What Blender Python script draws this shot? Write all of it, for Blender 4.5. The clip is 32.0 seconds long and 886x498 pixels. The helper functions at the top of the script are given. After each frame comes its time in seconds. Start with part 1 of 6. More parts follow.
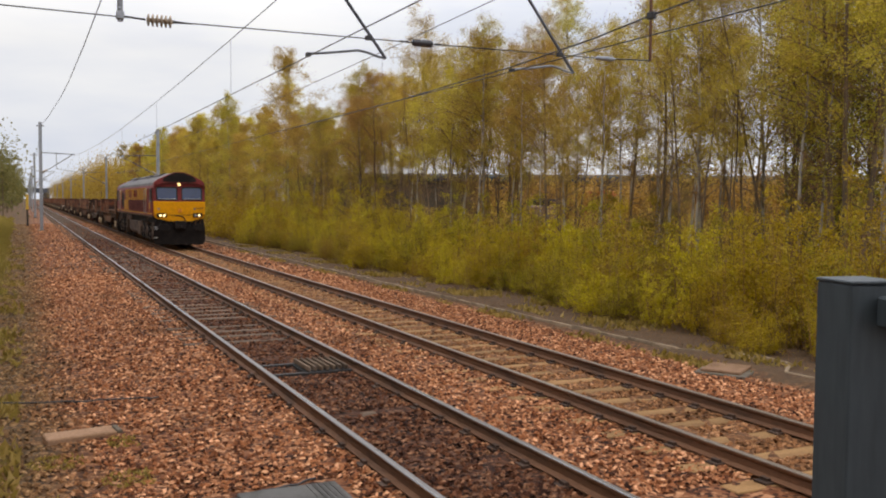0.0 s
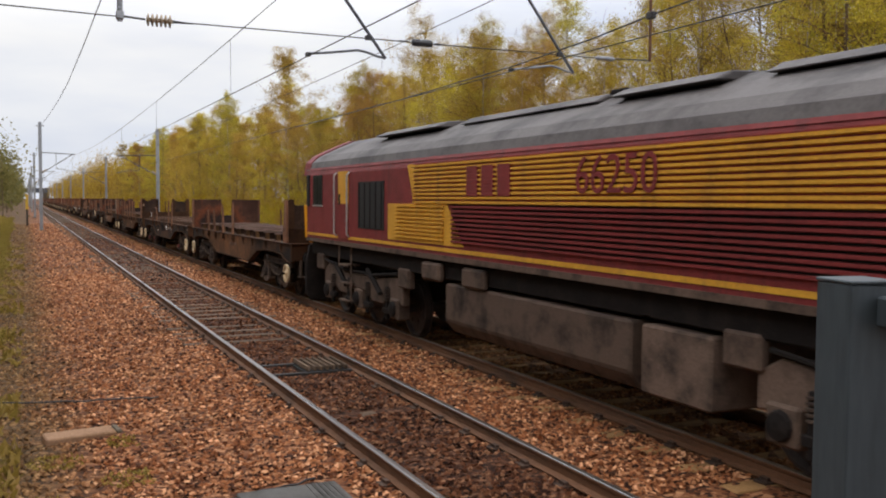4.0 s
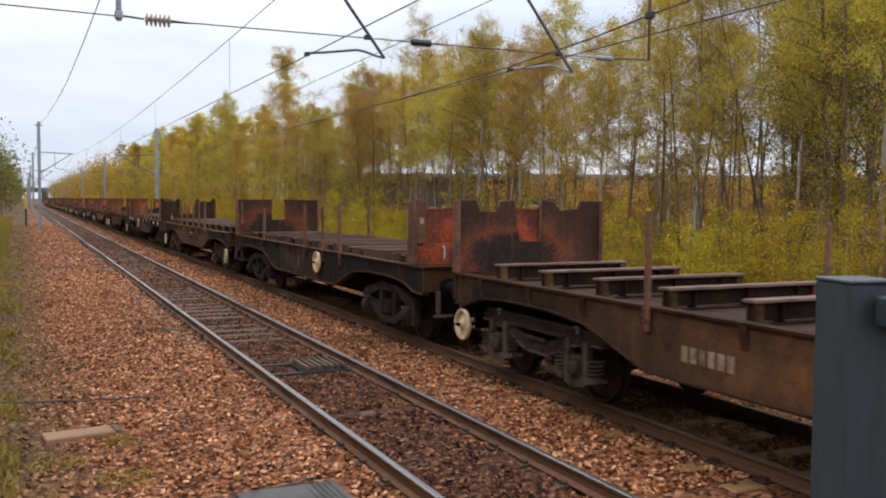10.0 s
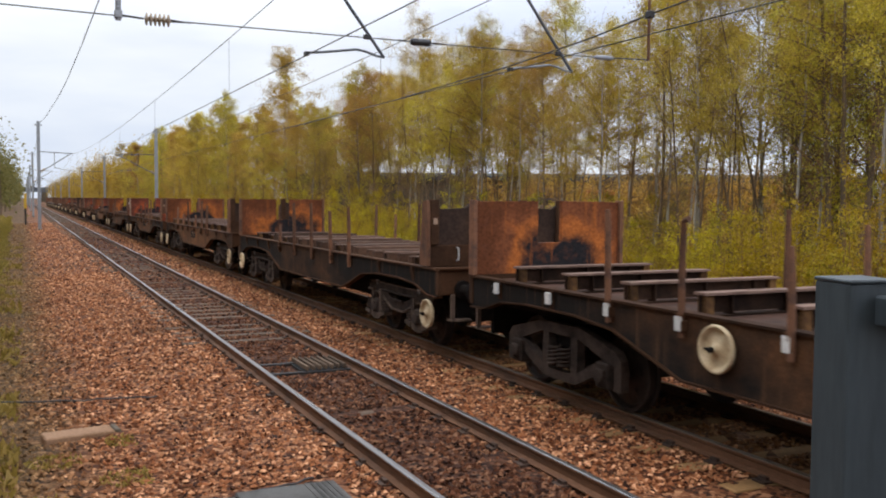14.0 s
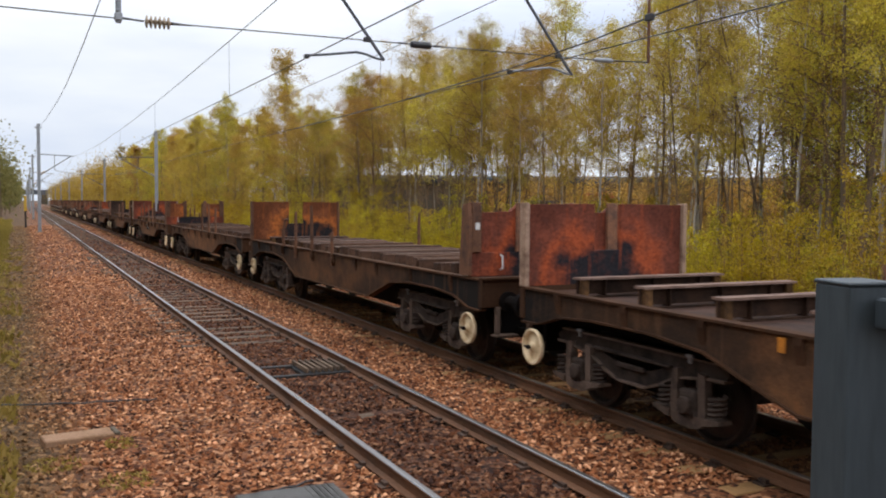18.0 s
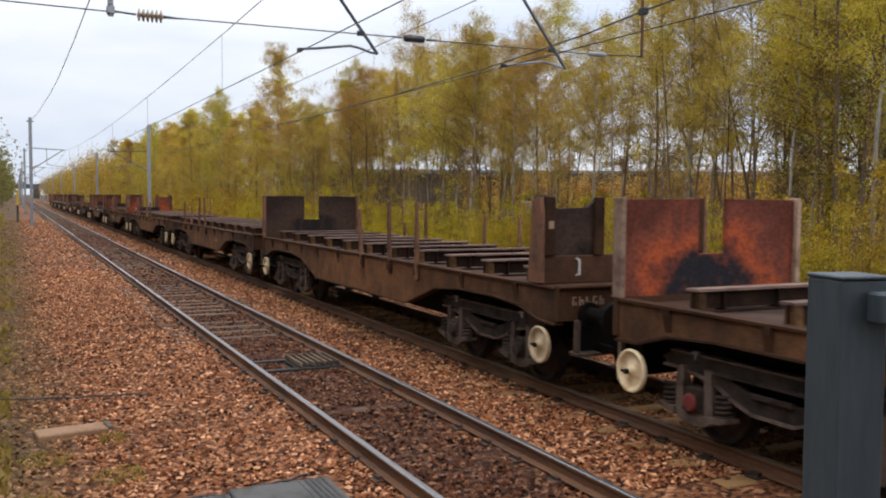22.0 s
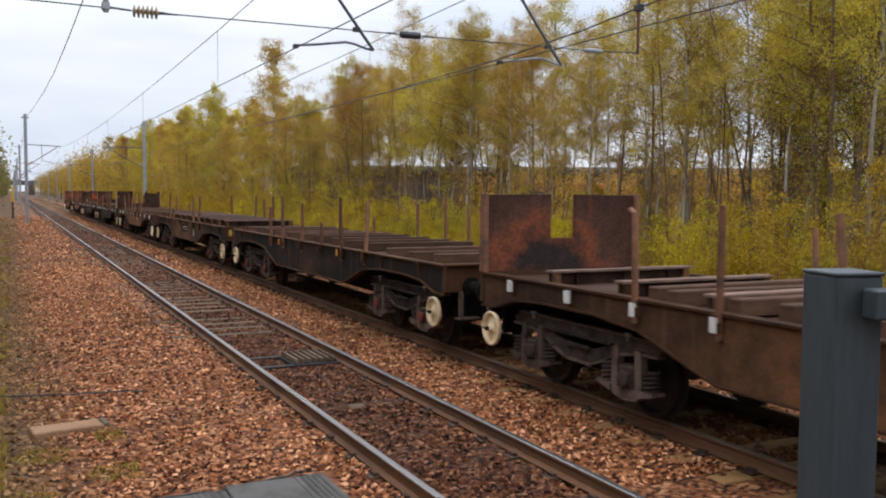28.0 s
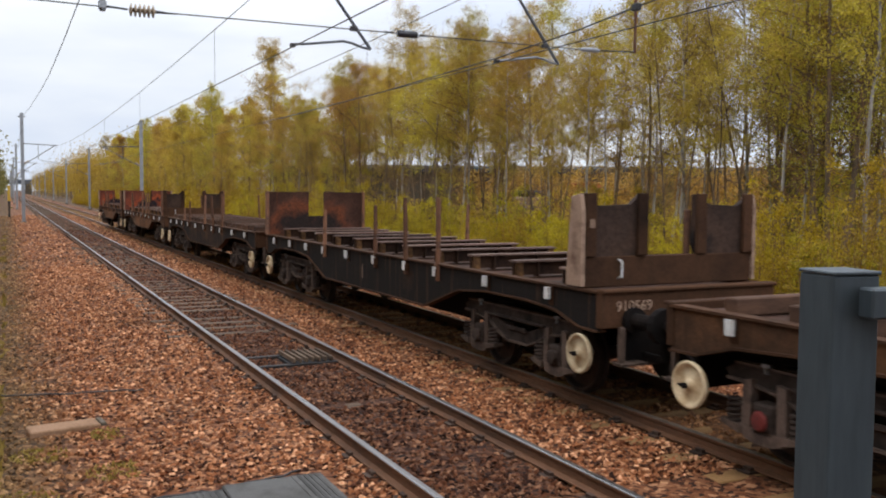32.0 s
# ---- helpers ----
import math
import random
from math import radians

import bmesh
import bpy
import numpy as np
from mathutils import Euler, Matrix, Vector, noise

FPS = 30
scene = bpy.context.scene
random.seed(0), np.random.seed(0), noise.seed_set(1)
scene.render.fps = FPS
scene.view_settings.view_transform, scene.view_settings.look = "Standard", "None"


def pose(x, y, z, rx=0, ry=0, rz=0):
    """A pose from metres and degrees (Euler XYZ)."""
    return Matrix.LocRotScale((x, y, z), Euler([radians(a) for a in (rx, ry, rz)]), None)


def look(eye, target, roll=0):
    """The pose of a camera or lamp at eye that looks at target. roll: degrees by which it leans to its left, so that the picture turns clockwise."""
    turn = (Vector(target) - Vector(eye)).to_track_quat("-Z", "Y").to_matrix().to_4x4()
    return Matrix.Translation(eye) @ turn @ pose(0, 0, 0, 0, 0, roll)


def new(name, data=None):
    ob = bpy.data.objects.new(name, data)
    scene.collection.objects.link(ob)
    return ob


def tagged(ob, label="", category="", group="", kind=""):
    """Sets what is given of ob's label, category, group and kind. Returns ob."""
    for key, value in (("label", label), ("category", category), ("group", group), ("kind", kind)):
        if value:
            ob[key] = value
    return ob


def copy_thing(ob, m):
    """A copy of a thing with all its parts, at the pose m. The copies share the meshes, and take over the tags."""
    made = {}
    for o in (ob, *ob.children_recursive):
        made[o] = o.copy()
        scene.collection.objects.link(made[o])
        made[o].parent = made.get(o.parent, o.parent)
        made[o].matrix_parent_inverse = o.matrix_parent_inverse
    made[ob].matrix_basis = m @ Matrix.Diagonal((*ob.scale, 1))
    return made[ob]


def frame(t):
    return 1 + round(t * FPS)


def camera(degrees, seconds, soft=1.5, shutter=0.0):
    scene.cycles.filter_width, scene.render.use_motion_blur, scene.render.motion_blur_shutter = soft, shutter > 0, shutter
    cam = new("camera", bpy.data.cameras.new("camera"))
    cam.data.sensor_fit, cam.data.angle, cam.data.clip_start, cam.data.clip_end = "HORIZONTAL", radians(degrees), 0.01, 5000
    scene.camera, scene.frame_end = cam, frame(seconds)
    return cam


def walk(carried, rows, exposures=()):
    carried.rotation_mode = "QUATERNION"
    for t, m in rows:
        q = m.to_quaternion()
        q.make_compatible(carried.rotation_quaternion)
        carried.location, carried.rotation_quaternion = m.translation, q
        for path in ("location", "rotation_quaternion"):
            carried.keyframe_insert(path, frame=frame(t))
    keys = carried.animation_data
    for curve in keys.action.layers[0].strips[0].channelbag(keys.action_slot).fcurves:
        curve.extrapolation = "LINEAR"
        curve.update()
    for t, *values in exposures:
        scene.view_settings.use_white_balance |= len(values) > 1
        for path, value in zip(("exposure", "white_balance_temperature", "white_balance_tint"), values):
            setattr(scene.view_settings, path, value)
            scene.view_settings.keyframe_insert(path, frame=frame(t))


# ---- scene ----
# Plan: x across the tracks, y along them away from the camera, z = 0 at the rail tops.
# Near track centre x = 0, far track centre x = 3.34; the camera stands on a platform end.
TRACK2 = 3.34
GAUGE = 1.505
EYE = (-3.895, 0.0, 2.491)
cam = camera(52.3, 32.0, soft=2.0, shutter=0.1)
# seconds, turn to the right of the track (degrees), tilt down (degrees)
AIM = [
    (0, 24.815, 3.042), (3.5, 24.815, 3.042), (5.5, 24.918, 3.095), (6, 24.916, 3.096), (6.5, 24.916, 3.096),
    (7, 24.868, 3.042), (7.5, 24.916, 3.095), (8, 24.918, 3.147), (8.5, 24.918, 3.095), (9, 24.916, 3.069),
    (9.5, 24.918, 3.095), (10, 24.893, 3.069), (10.5, 24.866, 3.042), (11, 24.918, 3.095), (11.5, 24.918, 3.096),
    (12, 24.918, 3.096), (12.5, 24.918, 3.096), (13, 24.918, 3.095), (13.5, 24.968, 3.098), (14, 24.918, 3.095),
    (14.5, 24.943, 3.042), (16.5, 24.968, 3.096), (17, 24.918, 3.042), (17.5, 24.918, 2.990), (18, 24.918, 2.936),
    (18.5, 24.918, 2.990), (19, 24.918, 3.069), (19.5, 24.918, 2.990), (20, 25.069, 3.147), (20.5, 25.248, 3.255),
    (21, 25.326, 3.311), (21.5, 25.325, 3.283), (22, 25.326, 3.307), (22.5, 25.350, 3.363), (23, 25.350, 3.307),
    (23.5, 25.350, 3.337), (24, 25.373, 3.363), (24.5, 25.373, 3.363), (25, 25.350, 3.363), (25.5, 25.325, 3.363),
    (27.5, 25.398, 3.363), (28, 25.577, 3.523), (28.5, 25.554, 3.471), (29, 25.554, 3.471), (29.5, 25.579, 3.495),
    (30, 25.554, 3.415), (30.5, 25.680, 3.523), (31, 25.782, 3.683), (31.5, 25.806, 3.683), (32, 25.757, 3.577),
]


def aim(turn, tilt):
    a, b = radians(turn), radians(tilt)
    way = Vector((math.sin(a) * math.cos(b), math.cos(a) * math.cos(b), -math.sin(b)))
    return look(EYE, Vector(EYE) + 10 * way, 0.395)


# the film's white balance is warmer before the locomotive has passed
walk(cam, [(t, aim(a, b)) for t, a, b in AIM], [(0.0, -0.08, 7650, 12), (2.0, -0.08, 7650, 12), (3.0, -0.08, 7650, 12), (3.5, -0.06, 7650, 12), (5.5, 0.06, 7100, 10), (32.0, 0.06, 7100, 10)])

# ---- light: a bright overcast sky, a very soft high sun ----
world = bpy.data.worlds.new("overcast_sky")
scene.world = world
world.use_nodes = True
wn, wl = world.node_tree.nodes, world.node_tree.links
wn.clear()
w_out, w_bg = wn.new("ShaderNodeOutputWorld"), wn.new("ShaderNodeBackground")
sky = wn.new("ShaderNodeTexSky")
sky.sky_type, sky.sun_disc = "NISHITA", False
sky.sun_elevation, sky.sun_rotation = radians(74), radians(228)
w_co, w_map = wn.new("ShaderNodeTexCoord"), wn.new("ShaderNodeMapping")
w_map.inputs["Scale"].default_value = (1.0, 1.0, 4.0)
w_noise = wn.new("ShaderNodeTexNoise")
w_noise.inputs["Scale"].default_value, w_noise.inputs["Detail"].default_value = 2.2, 6.0
w_ramp = wn.new("ShaderNodeValToRGB")
w_ramp.color_ramp.elements[0].position, w_ramp.color_ramp.elements[0].color = 0.3, (7.2, 8.6, 11.6, 1)
w_ramp.color_ramp.elements[1].position, w_ramp.color_ramp.elements[1].color = 0.62, (10.9, 11.9, 13.5, 1)
w_mix = wn.new("ShaderNodeMix")
w_mix.data_type = "RGBA"
w_mix.inputs["Factor"].default_value = 0.88
wl.new(w_co.outputs["Generated"], w_map.inputs["Vector"])
wl.new(w_map.outputs["Vector"], w_noise.inputs["Vector"])
wl.new(w_noise.outputs["Fac"], w_ramp.inputs["Fac"])
wl.new(sky.outputs["Color"], w_mix.inputs["A"])
wl.new(w_ramp.outputs["Color"], w_mix.inputs["B"])
# an overcast sky is brighter overhead than at the horizon
w_sep, w_grad, w_mul = wn.new("ShaderNodeSeparateXYZ"), wn.new("ShaderNodeMapRange"), wn.new("ShaderNodeMix")
w_grad.inputs["From Min"].default_value, w_grad.inputs["From Max"].default_value = 0.16, 0.55
w_grad.inputs["To Min"].default_value, w_grad.inputs["To Max"].default_value = 1.0, 2.15
w_mul.data_type, w_mul.blend_type = "RGBA", "MULTIPLY"
w_mul.inputs["Factor"].default_value = 1.0
wl.new(w_co.outputs["Generated"], w_sep.inputs["Vector"])
wl.new(w_sep.outputs["Z"], w_grad.inputs["Value"])
wl.new(w_mix.outputs["Result"], w_mul.inputs["A"])
wl.new(w_grad.outputs["Result"], w_mul.inputs["B"])
wl.new(w_mul.outputs["Result"], w_bg.inputs["Color"])
w_bg.inputs["Strength"].default_value = 0.088
wl.new(w_bg.outputs["Background"], w_out.inputs["Surface"])
sun_data = bpy.data.lights.new("sun", "SUN")
sun_data.energy, sun_data.angle, sun_data.color = 0.5, radians(25), (1.0, 0.93, 0.82)
sun = new("sun", sun_data)
sun.matrix_world = look((-9, -8, 42), (0, 0, 0))

# ---- materials ----
def nodes_of(name):
    m = bpy.data.materials.new(name)
    m.use_nodes = True
    nt = m.node_tree
    return m, nt.nodes, nt.links, nt.nodes["Principled BSDF"]


def noise_node(n, l, co, scale, detail=4.0, rough=0.6, stretch=None):
    t = n.new("ShaderNodeTexNoise")
    t.inputs["Scale"].default_value, t.inputs["Detail"].default_value, t.inputs["Roughness"].default_value = scale, detail, rough
    if stretch:
        mp = n.new("ShaderNodeMapping")
        mp.inputs["Scale"].default_value = stretch
        l.new(co, mp.inputs["Vector"])
        co = mp.outputs["Vector"]
    l.new(co, t.inputs["Vector"])
    return t.outputs["Fac"]


def ramp_node(n, l, fac, stops):
    r = n.new("ShaderNodeValToRGB")
    e = r.color_ramp.elements
    while len(e) < len(stops):
        e.new(0.5)
    for el, (p, c) in zip(e, stops):
        el.position, el.color = p, (*c, 1)
    l.new(fac, r.inputs["Fac"])
    return r.outputs["Color"]


def mix_node(n, l, fac, a, b, mode="MIX"):
    m = n.new("ShaderNodeMix")
    m.data_type, m.blend_type = "RGBA", mode
    for key, v in (("Factor", fac), ("A", a), ("B", b)):
        if isinstance(v, (int, float)):
            m.inputs[key].default_value = v
        elif isinstance(v, tuple):
            m.inputs[key].default_value = (*v, 1)
        else:
            l.new(v, m.inputs[key])
    return m.outputs["Result"]


def curve_node(n, l, fac, lo, hi):
    m = n.new("ShaderNodeMapRange")
    m.inputs["From Min"].default_value, m.inputs["From Max"].default_value = lo, hi
    l.new(fac, m.inputs["Value"])
    return m.outputs["Result"]


def worn(name, base, stain, scale=3.0, lo=0.45, hi=0.7, rough=0.7, metal=0.0, grain=60.0, bump=0.15, vary=0.25, stretch=None, gloss=0.22, streak=None):
    """Paint, metal, wood or stone: a base colour, larger stains of a second colour, fine grain, some change from piece to piece."""
    m, n, l, p = nodes_of(name)
    co = n.new("ShaderNodeTexCoord").outputs["Object"]
    big = noise_node(n, l, co, scale, 6.0, 0.65, stretch)
    fine = noise_node(n, l, co, grain, 3.0, 0.6, stretch)
    c = mix_node(n, l, curve_node(n, l, big, lo, hi), base, stain)
    if streak:
        run = noise_node(n, l, co, 6.0, 3.0, 0.6, (1.0, 1.0, 0.08))
        c = mix_node(n, l, curve_node(n, l, run, 0.52, 0.75), c, streak)
    c = mix_node(n, l, curve_node(n, l, fine, 0.3, 0.8), c, mix_node(n, l, 1.0, c, (0.62, 0.62, 0.62), "MULTIPLY"))
    if vary:
        rnd = n.new("ShaderNodeObjectInfo").outputs["Random"]
        hsv = n.new("ShaderNodeHueSaturation")
        mr = n.new("ShaderNodeMapRange")
        mr.inputs["To Min"].default_value, mr.inputs["To Max"].default_value = 1 - vary, 1 + vary
        l.new(rnd, mr.inputs["Value"])
        l.new(mr.outputs["Result"], hsv.inputs["Value"])
        l.new(c, hsv.inputs["Color"])
        c = hsv.outputs["Color"]
    l.new(c, p.inputs["Base Color"])
    p.inputs["Metallic"].default_value = metal
    p.inputs["Specular IOR Level"].default_value = 0.5 if rough < 0.6 else gloss
    rr = n.new("ShaderNodeMapRange")
    rr.inputs["To Min"].default_value, rr.inputs["To Max"].default_value = max(0.05, rough - 0.15), min(1.0, rough + 0.12)
    l.new(big, rr.inputs["Value"])
    l.new(rr.outputs["Result"], p.inputs["Roughness"])
    if bump:
        b = n.new("ShaderNodeBump")
        b.inputs["Strength"].default_value, b.inputs["Distance"].default_value = bump, 0.01
        l.new(fine, b.inputs["Height"])
        l.new(b.outputs["Normal"], p.inputs["Normal"])
    return m


def stones_material(name, islands):
    """Reddish granite ballast, grey and mossy towards the cess, oily between the near rails."""
    m, n, l, p = nodes_of(name)
    co = n.new("ShaderNodeTexCoord").outputs["Object"]
    if islands:
        rnd = n.new("ShaderNodeNewGeometry").outputs["Random Per Island"]
    else:
        v = n.new("ShaderNodeTexVoronoi")
        v.inputs["Scale"].default_value = 19.0
        l.new(co, v.inputs["Vector"])
        sep = n.new("ShaderNodeSeparateColor")
        l.new(v.outputs["Color"], sep.inputs["Color"])
        rnd = sep.outputs["Red"]
    c = ramp_node(n, l, rnd, [(0.0, (0.03, 0.012, 0.007)), (0.2, (0.13, 0.042, 0.017)), (0.5, (0.33, 0.115, 0.045)), (0.78, (0.42, 0.18, 0.085)), (1.0, (0.85, 0.43, 0.23))])
    sepx = n.new("ShaderNodeSeparateXYZ")
    l.new(co, sepx.inputs["Vector"])
    wob = noise_node(n, l, co, 0.9, 5.0)
    grime = noise_node(n, l, co, 0.35, 4.0)

    def band(lo0, lo1, hi1, hi0, amount):
        add = n.new("ShaderNodeMath")
        add.operation = "MULTIPLY_ADD"
        l.new(wob, add.inputs[0])
        add.inputs[1].default_value = 1.2
        l.new(sepx.outputs["X"], add.inputs[2])
        up, down = curve_node(n, l, add.outputs[0], lo0 + 0.6, lo1 + 0.6), curve_node(n, l, add.outputs[0], hi0 + 0.6, hi1 + 0.6)
        mul = n.new("ShaderNodeMath")
        mul.operation = "MULTIPLY"
        l.new(up, mul.inputs[0])
        l.new(down, mul.inputs[1])
        mul2 = n.new("ShaderNodeMath")
        mul2.operation = "MULTIPLY"
        l.new(mul.outputs[0], mul2.inputs[0])
        mul2.inputs[1].default_value = amount
        return mul2.outputs[0]

    c = mix_node(n, l, band(-0.9, -0.5, 0.55, 0.95, 0.9), c, mix_node(n, l, 1.0, c, (0.3, 0.285, 0.3), "MULTIPLY"))
    c = mix_node(n, l, band(2.4, 2.9, 3.9, 4.4, 0.6), c, mix_node(n, l, rnd, (0.17, 0.08, 0.033), (0.3, 0.15, 0.06)))
    c = mix_node(n, l, curve_node(n, l, grime, 0.56, 0.72), c, mix_node(n, l, 1.0, c, (0.5, 0.52, 0.5), "MULTIPLY"))
    c = mix_node(n, l, band(-2100.0, -2000.0, -4.0, -3.1, 0.6), c, mix_node(n, l, rnd, (0.14, 0.095, 0.055), (0.11, 0.105, 0.035)))
    c = mix_node(n, l, band(6.6, 7.3, 2000.0, 2100.0, 0.85), c, mix_node(n, l, rnd, (0.17, 0.112, 0.072), (0.12, 0.085, 0.045)))
    # bare ground darkened: the shade among loose stones is painted into its colour
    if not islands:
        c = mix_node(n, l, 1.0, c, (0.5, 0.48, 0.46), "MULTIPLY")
    l.new(c, p.inputs["Base Color"])
    p.inputs["Roughness"].default_value = 0.9
    p.inputs["Specular IOR Level"].default_value = 0.2
    fine = noise_node(n, l, co, 140.0 if islands else 30.0, 4.0)
    b = n.new("ShaderNodeBump")
    b.inputs["Strength"].default_value, b.inputs["Distance"].default_value = 0.5, 0.02
    l.new(fine, b.inputs["Height"])
    l.new(b.outputs["Normal"], p.inputs["Normal"])
    return m


def leaf_material(name, a, b, c):
    """Thin young leaves: each island its own tint, light comes through."""
    m, n, l, p = nodes_of(name)
    rnd = n.new("ShaderNodeNewGeometry").outputs["Random Per Island"]
    ob = n.new("ShaderNodeObjectInfo").outputs["Random"]
    col = ramp_node(n, l, rnd, [(0.0, a), (0.5, b), (1.0, c)])
    hsv = n.new("ShaderNodeHueSaturation")
    for key, lo, hi in (("Value", 0.88, 1.42), ("Hue", 0.474, 0.508)):
        mr = n.new("ShaderNodeMapRange")
        mr.inputs["To Min"].default_value, mr.inputs["To Max"].default_value = lo, hi
        l.new(ob, mr.inputs["Value"])
        l.new(mr.outputs["Result"], hsv.inputs[key])
    l.new(col, hsv.inputs["Color"])
    l.new(hsv.outputs["Color"], p.inputs["Base Color"])
    p.inputs["Roughness"].default_value = 0.6
    tr = n.new("ShaderNodeBsdfTranslucent")
    l.new(hsv.outputs["Color"], tr.inputs["Color"])
    mx = n.new("ShaderNodeMixShader")
    mx.inputs["Fac"].default_value = 0.5
    l.new(p.outputs["BSDF"], mx.inputs[1])
    l.new(tr.outputs["BSDF"], mx.inputs[2])
    l.new(mx.outputs["Shader"], n["Material Output"].inputs["Surface"])
    return m


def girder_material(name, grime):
    """Rusty brown web, blacker towards the bogies, each girder more or less grimy, rust runs from the top."""
    m, n, l, p = nodes_of(name)
    co = n.new("ShaderNodeTexCoord").outputs["Object"]
    info = n.new("ShaderNodeObjectInfo").outputs["Random"]
    shift_c, shift = n.new("ShaderNodeCombineXYZ"), n.new("ShaderNodeVectorMath")
    l.new(info, shift_c.inputs["Z"])
    shift.operation = "MULTIPLY_ADD"
    shift.inputs[1].default_value = (0.0, 0.0, 91.0)
    l.new(shift_c.outputs["Vector"], shift.inputs[0])
    l.new(co, shift.inputs[2])
    at = shift.outputs["Vector"]
    big = noise_node(n, l, at, 0.55, 5.0, 0.6, (1.0, 0.8, 1.6))
    patch = noise_node(n, l, at, 2.6, 6.0, 0.7)
    run = noise_node(n, l, at, 7.0, 3.0, 0.6, (1.0, 1.0, 0.06))
    fine = noise_node(n, l, co, 45.0, 4.0)
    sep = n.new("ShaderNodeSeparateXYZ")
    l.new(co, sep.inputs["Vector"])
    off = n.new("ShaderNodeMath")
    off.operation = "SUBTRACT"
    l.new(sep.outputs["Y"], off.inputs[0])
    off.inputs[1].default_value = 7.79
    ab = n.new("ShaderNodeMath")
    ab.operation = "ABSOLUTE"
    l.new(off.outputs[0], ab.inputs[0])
    # web goes blacker with distance from mid-span
    end_dark = curve_node(n, l, ab.outputs[0], 1.5, 6.5)
    black_mix = n.new("ShaderNodeMath")
    black_mix.operation = "MULTIPLY_ADD"
    l.new(end_dark, black_mix.inputs[0])
    black_mix.inputs[1].default_value = 0.3
    l.new(big, black_mix.inputs[2])
    black_mix2 = n.new("ShaderNodeMath")
    black_mix2.operation = "MULTIPLY_ADD"
    l.new(info, black_mix2.inputs[0])
    black_mix2.inputs[1].default_value = 0.3
    l.new(black_mix.outputs[0], black_mix2.inputs[2])
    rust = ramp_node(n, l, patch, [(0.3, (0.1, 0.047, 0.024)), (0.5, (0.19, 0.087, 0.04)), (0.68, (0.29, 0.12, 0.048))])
    c = mix_node(n, l, curve_node(n, l, black_mix2.outputs[0], 0.52 - grime, 0.98 - grime), rust, (0.018, 0.014, 0.012))
    c = mix_node(n, l, curve_node(n, l, run, 0.55, 0.78), c, (0.13, 0.066, 0.034))
    c = mix_node(n, l, curve_node(n, l, fine, 0.35, 0.8), c, mix_node(n, l, 1.0, c, (0.55, 0.53, 0.5), "MULTIPLY"))
    l.new(c, p.inputs["Base Color"])
    p.inputs["Roughness"].default_value, p.inputs["Specular IOR Level"].default_value = 0.8, 0.12
    b = n.new("ShaderNodeBump")
    b.inputs["Strength"].default_value, b.inputs["Distance"].default_value = 0.25, 0.01
    l.new(fine, b.inputs["Height"])
    l.new(b.outputs["Normal"], p.inputs["Normal"])
    return m


def bulkhead_material(name, rust, bright, char, side=0.0):
    """Rusty plate with heat scorching: a dark scorched middle and brighter flaring rust round it."""
    m, n, l, p = nodes_of(name)
    co = n.new("ShaderNodeTexCoord").outputs["Object"]
    sep = n.new("ShaderNodeSeparateXYZ")
    l.new(co, sep.inputs["Vector"])
    seed_v = n.new("ShaderNodeVectorMath")
    seed_v.operation = "MULTIPLY_ADD"
    seed_c = n.new("ShaderNodeCombineXYZ")
    l.new(n.new("ShaderNodeObjectInfo").outputs["Random"], seed_c.inputs["X"])
    l.new(seed_c.outputs["Vector"], seed_v.inputs[0])
    seed_v.inputs[1].default_value = (37.0, 0.0, 0.0)
    l.new(co, seed_v.inputs[2])
    big = noise_node(n, l, seed_v.outputs["Vector"], 1.7, 6.0)
    fine = noise_node(n, l, co, 22.0, 5.0)
    mid = n.new("ShaderNodeVectorMath")
    mid.operation = "DISTANCE"
    mp = n.new("ShaderNodeMapping")
    mp.inputs["Scale"].default_value = (0.85, 0.0, 1.35)
    l.new(co, mp.inputs["Vector"])
    l.new(mp.outputs["Vector"], mid.inputs[0])
    mid.inputs[1].default_value = (side, 0, 2.1)
    add = n.new("ShaderNodeMath")
    add.operation = "MULTIPLY_ADD"
    l.new(big, add.inputs[0])
    add.inputs[1].default_value = 1.5
    l.new(mid.outputs["Value"], add.inputs[2])
    c = ramp_node(n, l, curve_node(n, l, add.outputs[0], 0.7, 2.1), [(0.0, char), (0.36, char), (0.58, bright), (0.76, rust), (1.0, tuple(0.6 * v for v in rust))])
    blot = noise_node(n, l, seed_v.outputs["Vector"], 4.5, 5.0, 0.7)
    c = mix_node(n, l, curve_node(n, l, blot, 0.52, 0.72), c, mix_node(n, l, 0.5, rust, char))
    run = noise_node(n, l, seed_v.outputs["Vector"], 9.0, 3.0, 0.6, (1.0, 1.0, 0.1))
    c = mix_node(n, l, curve_node(n, l, run, 0.58, 0.8), c, tuple(0.75 * v for v in bright))
    c = mix_node(n, l, curve_node(n, l, fine, 0.4, 0.75), c, mix_node(n, l, 1.0, c, (0.45, 0.42, 0.4), "MULTIPLY"))
    l.new(c, p.inputs["Base Color"])
    p.inputs["Roughness"].default_value, p.inputs["Specular IOR Level"].default_value = 0.8, 0.15
    b = n.new("ShaderNodeBump")
    b.inputs["Strength"].default_value, b.inputs["Distance"].default_value = 0.3, 0.01
    l.new(fine, b.inputs["Height"])
    l.new(b.outputs["Normal"], p.inputs["Normal"])
    return m


def glowing(name, colour, power):
    m, n, l, p = nodes_of(name)
    p.inputs["Base Color"].default_value = (*colour, 1)
    p.inputs["Emission Color"].default_value = (*colour, 1)
    p.inputs["Emission Strength"].default_value = power
    return m


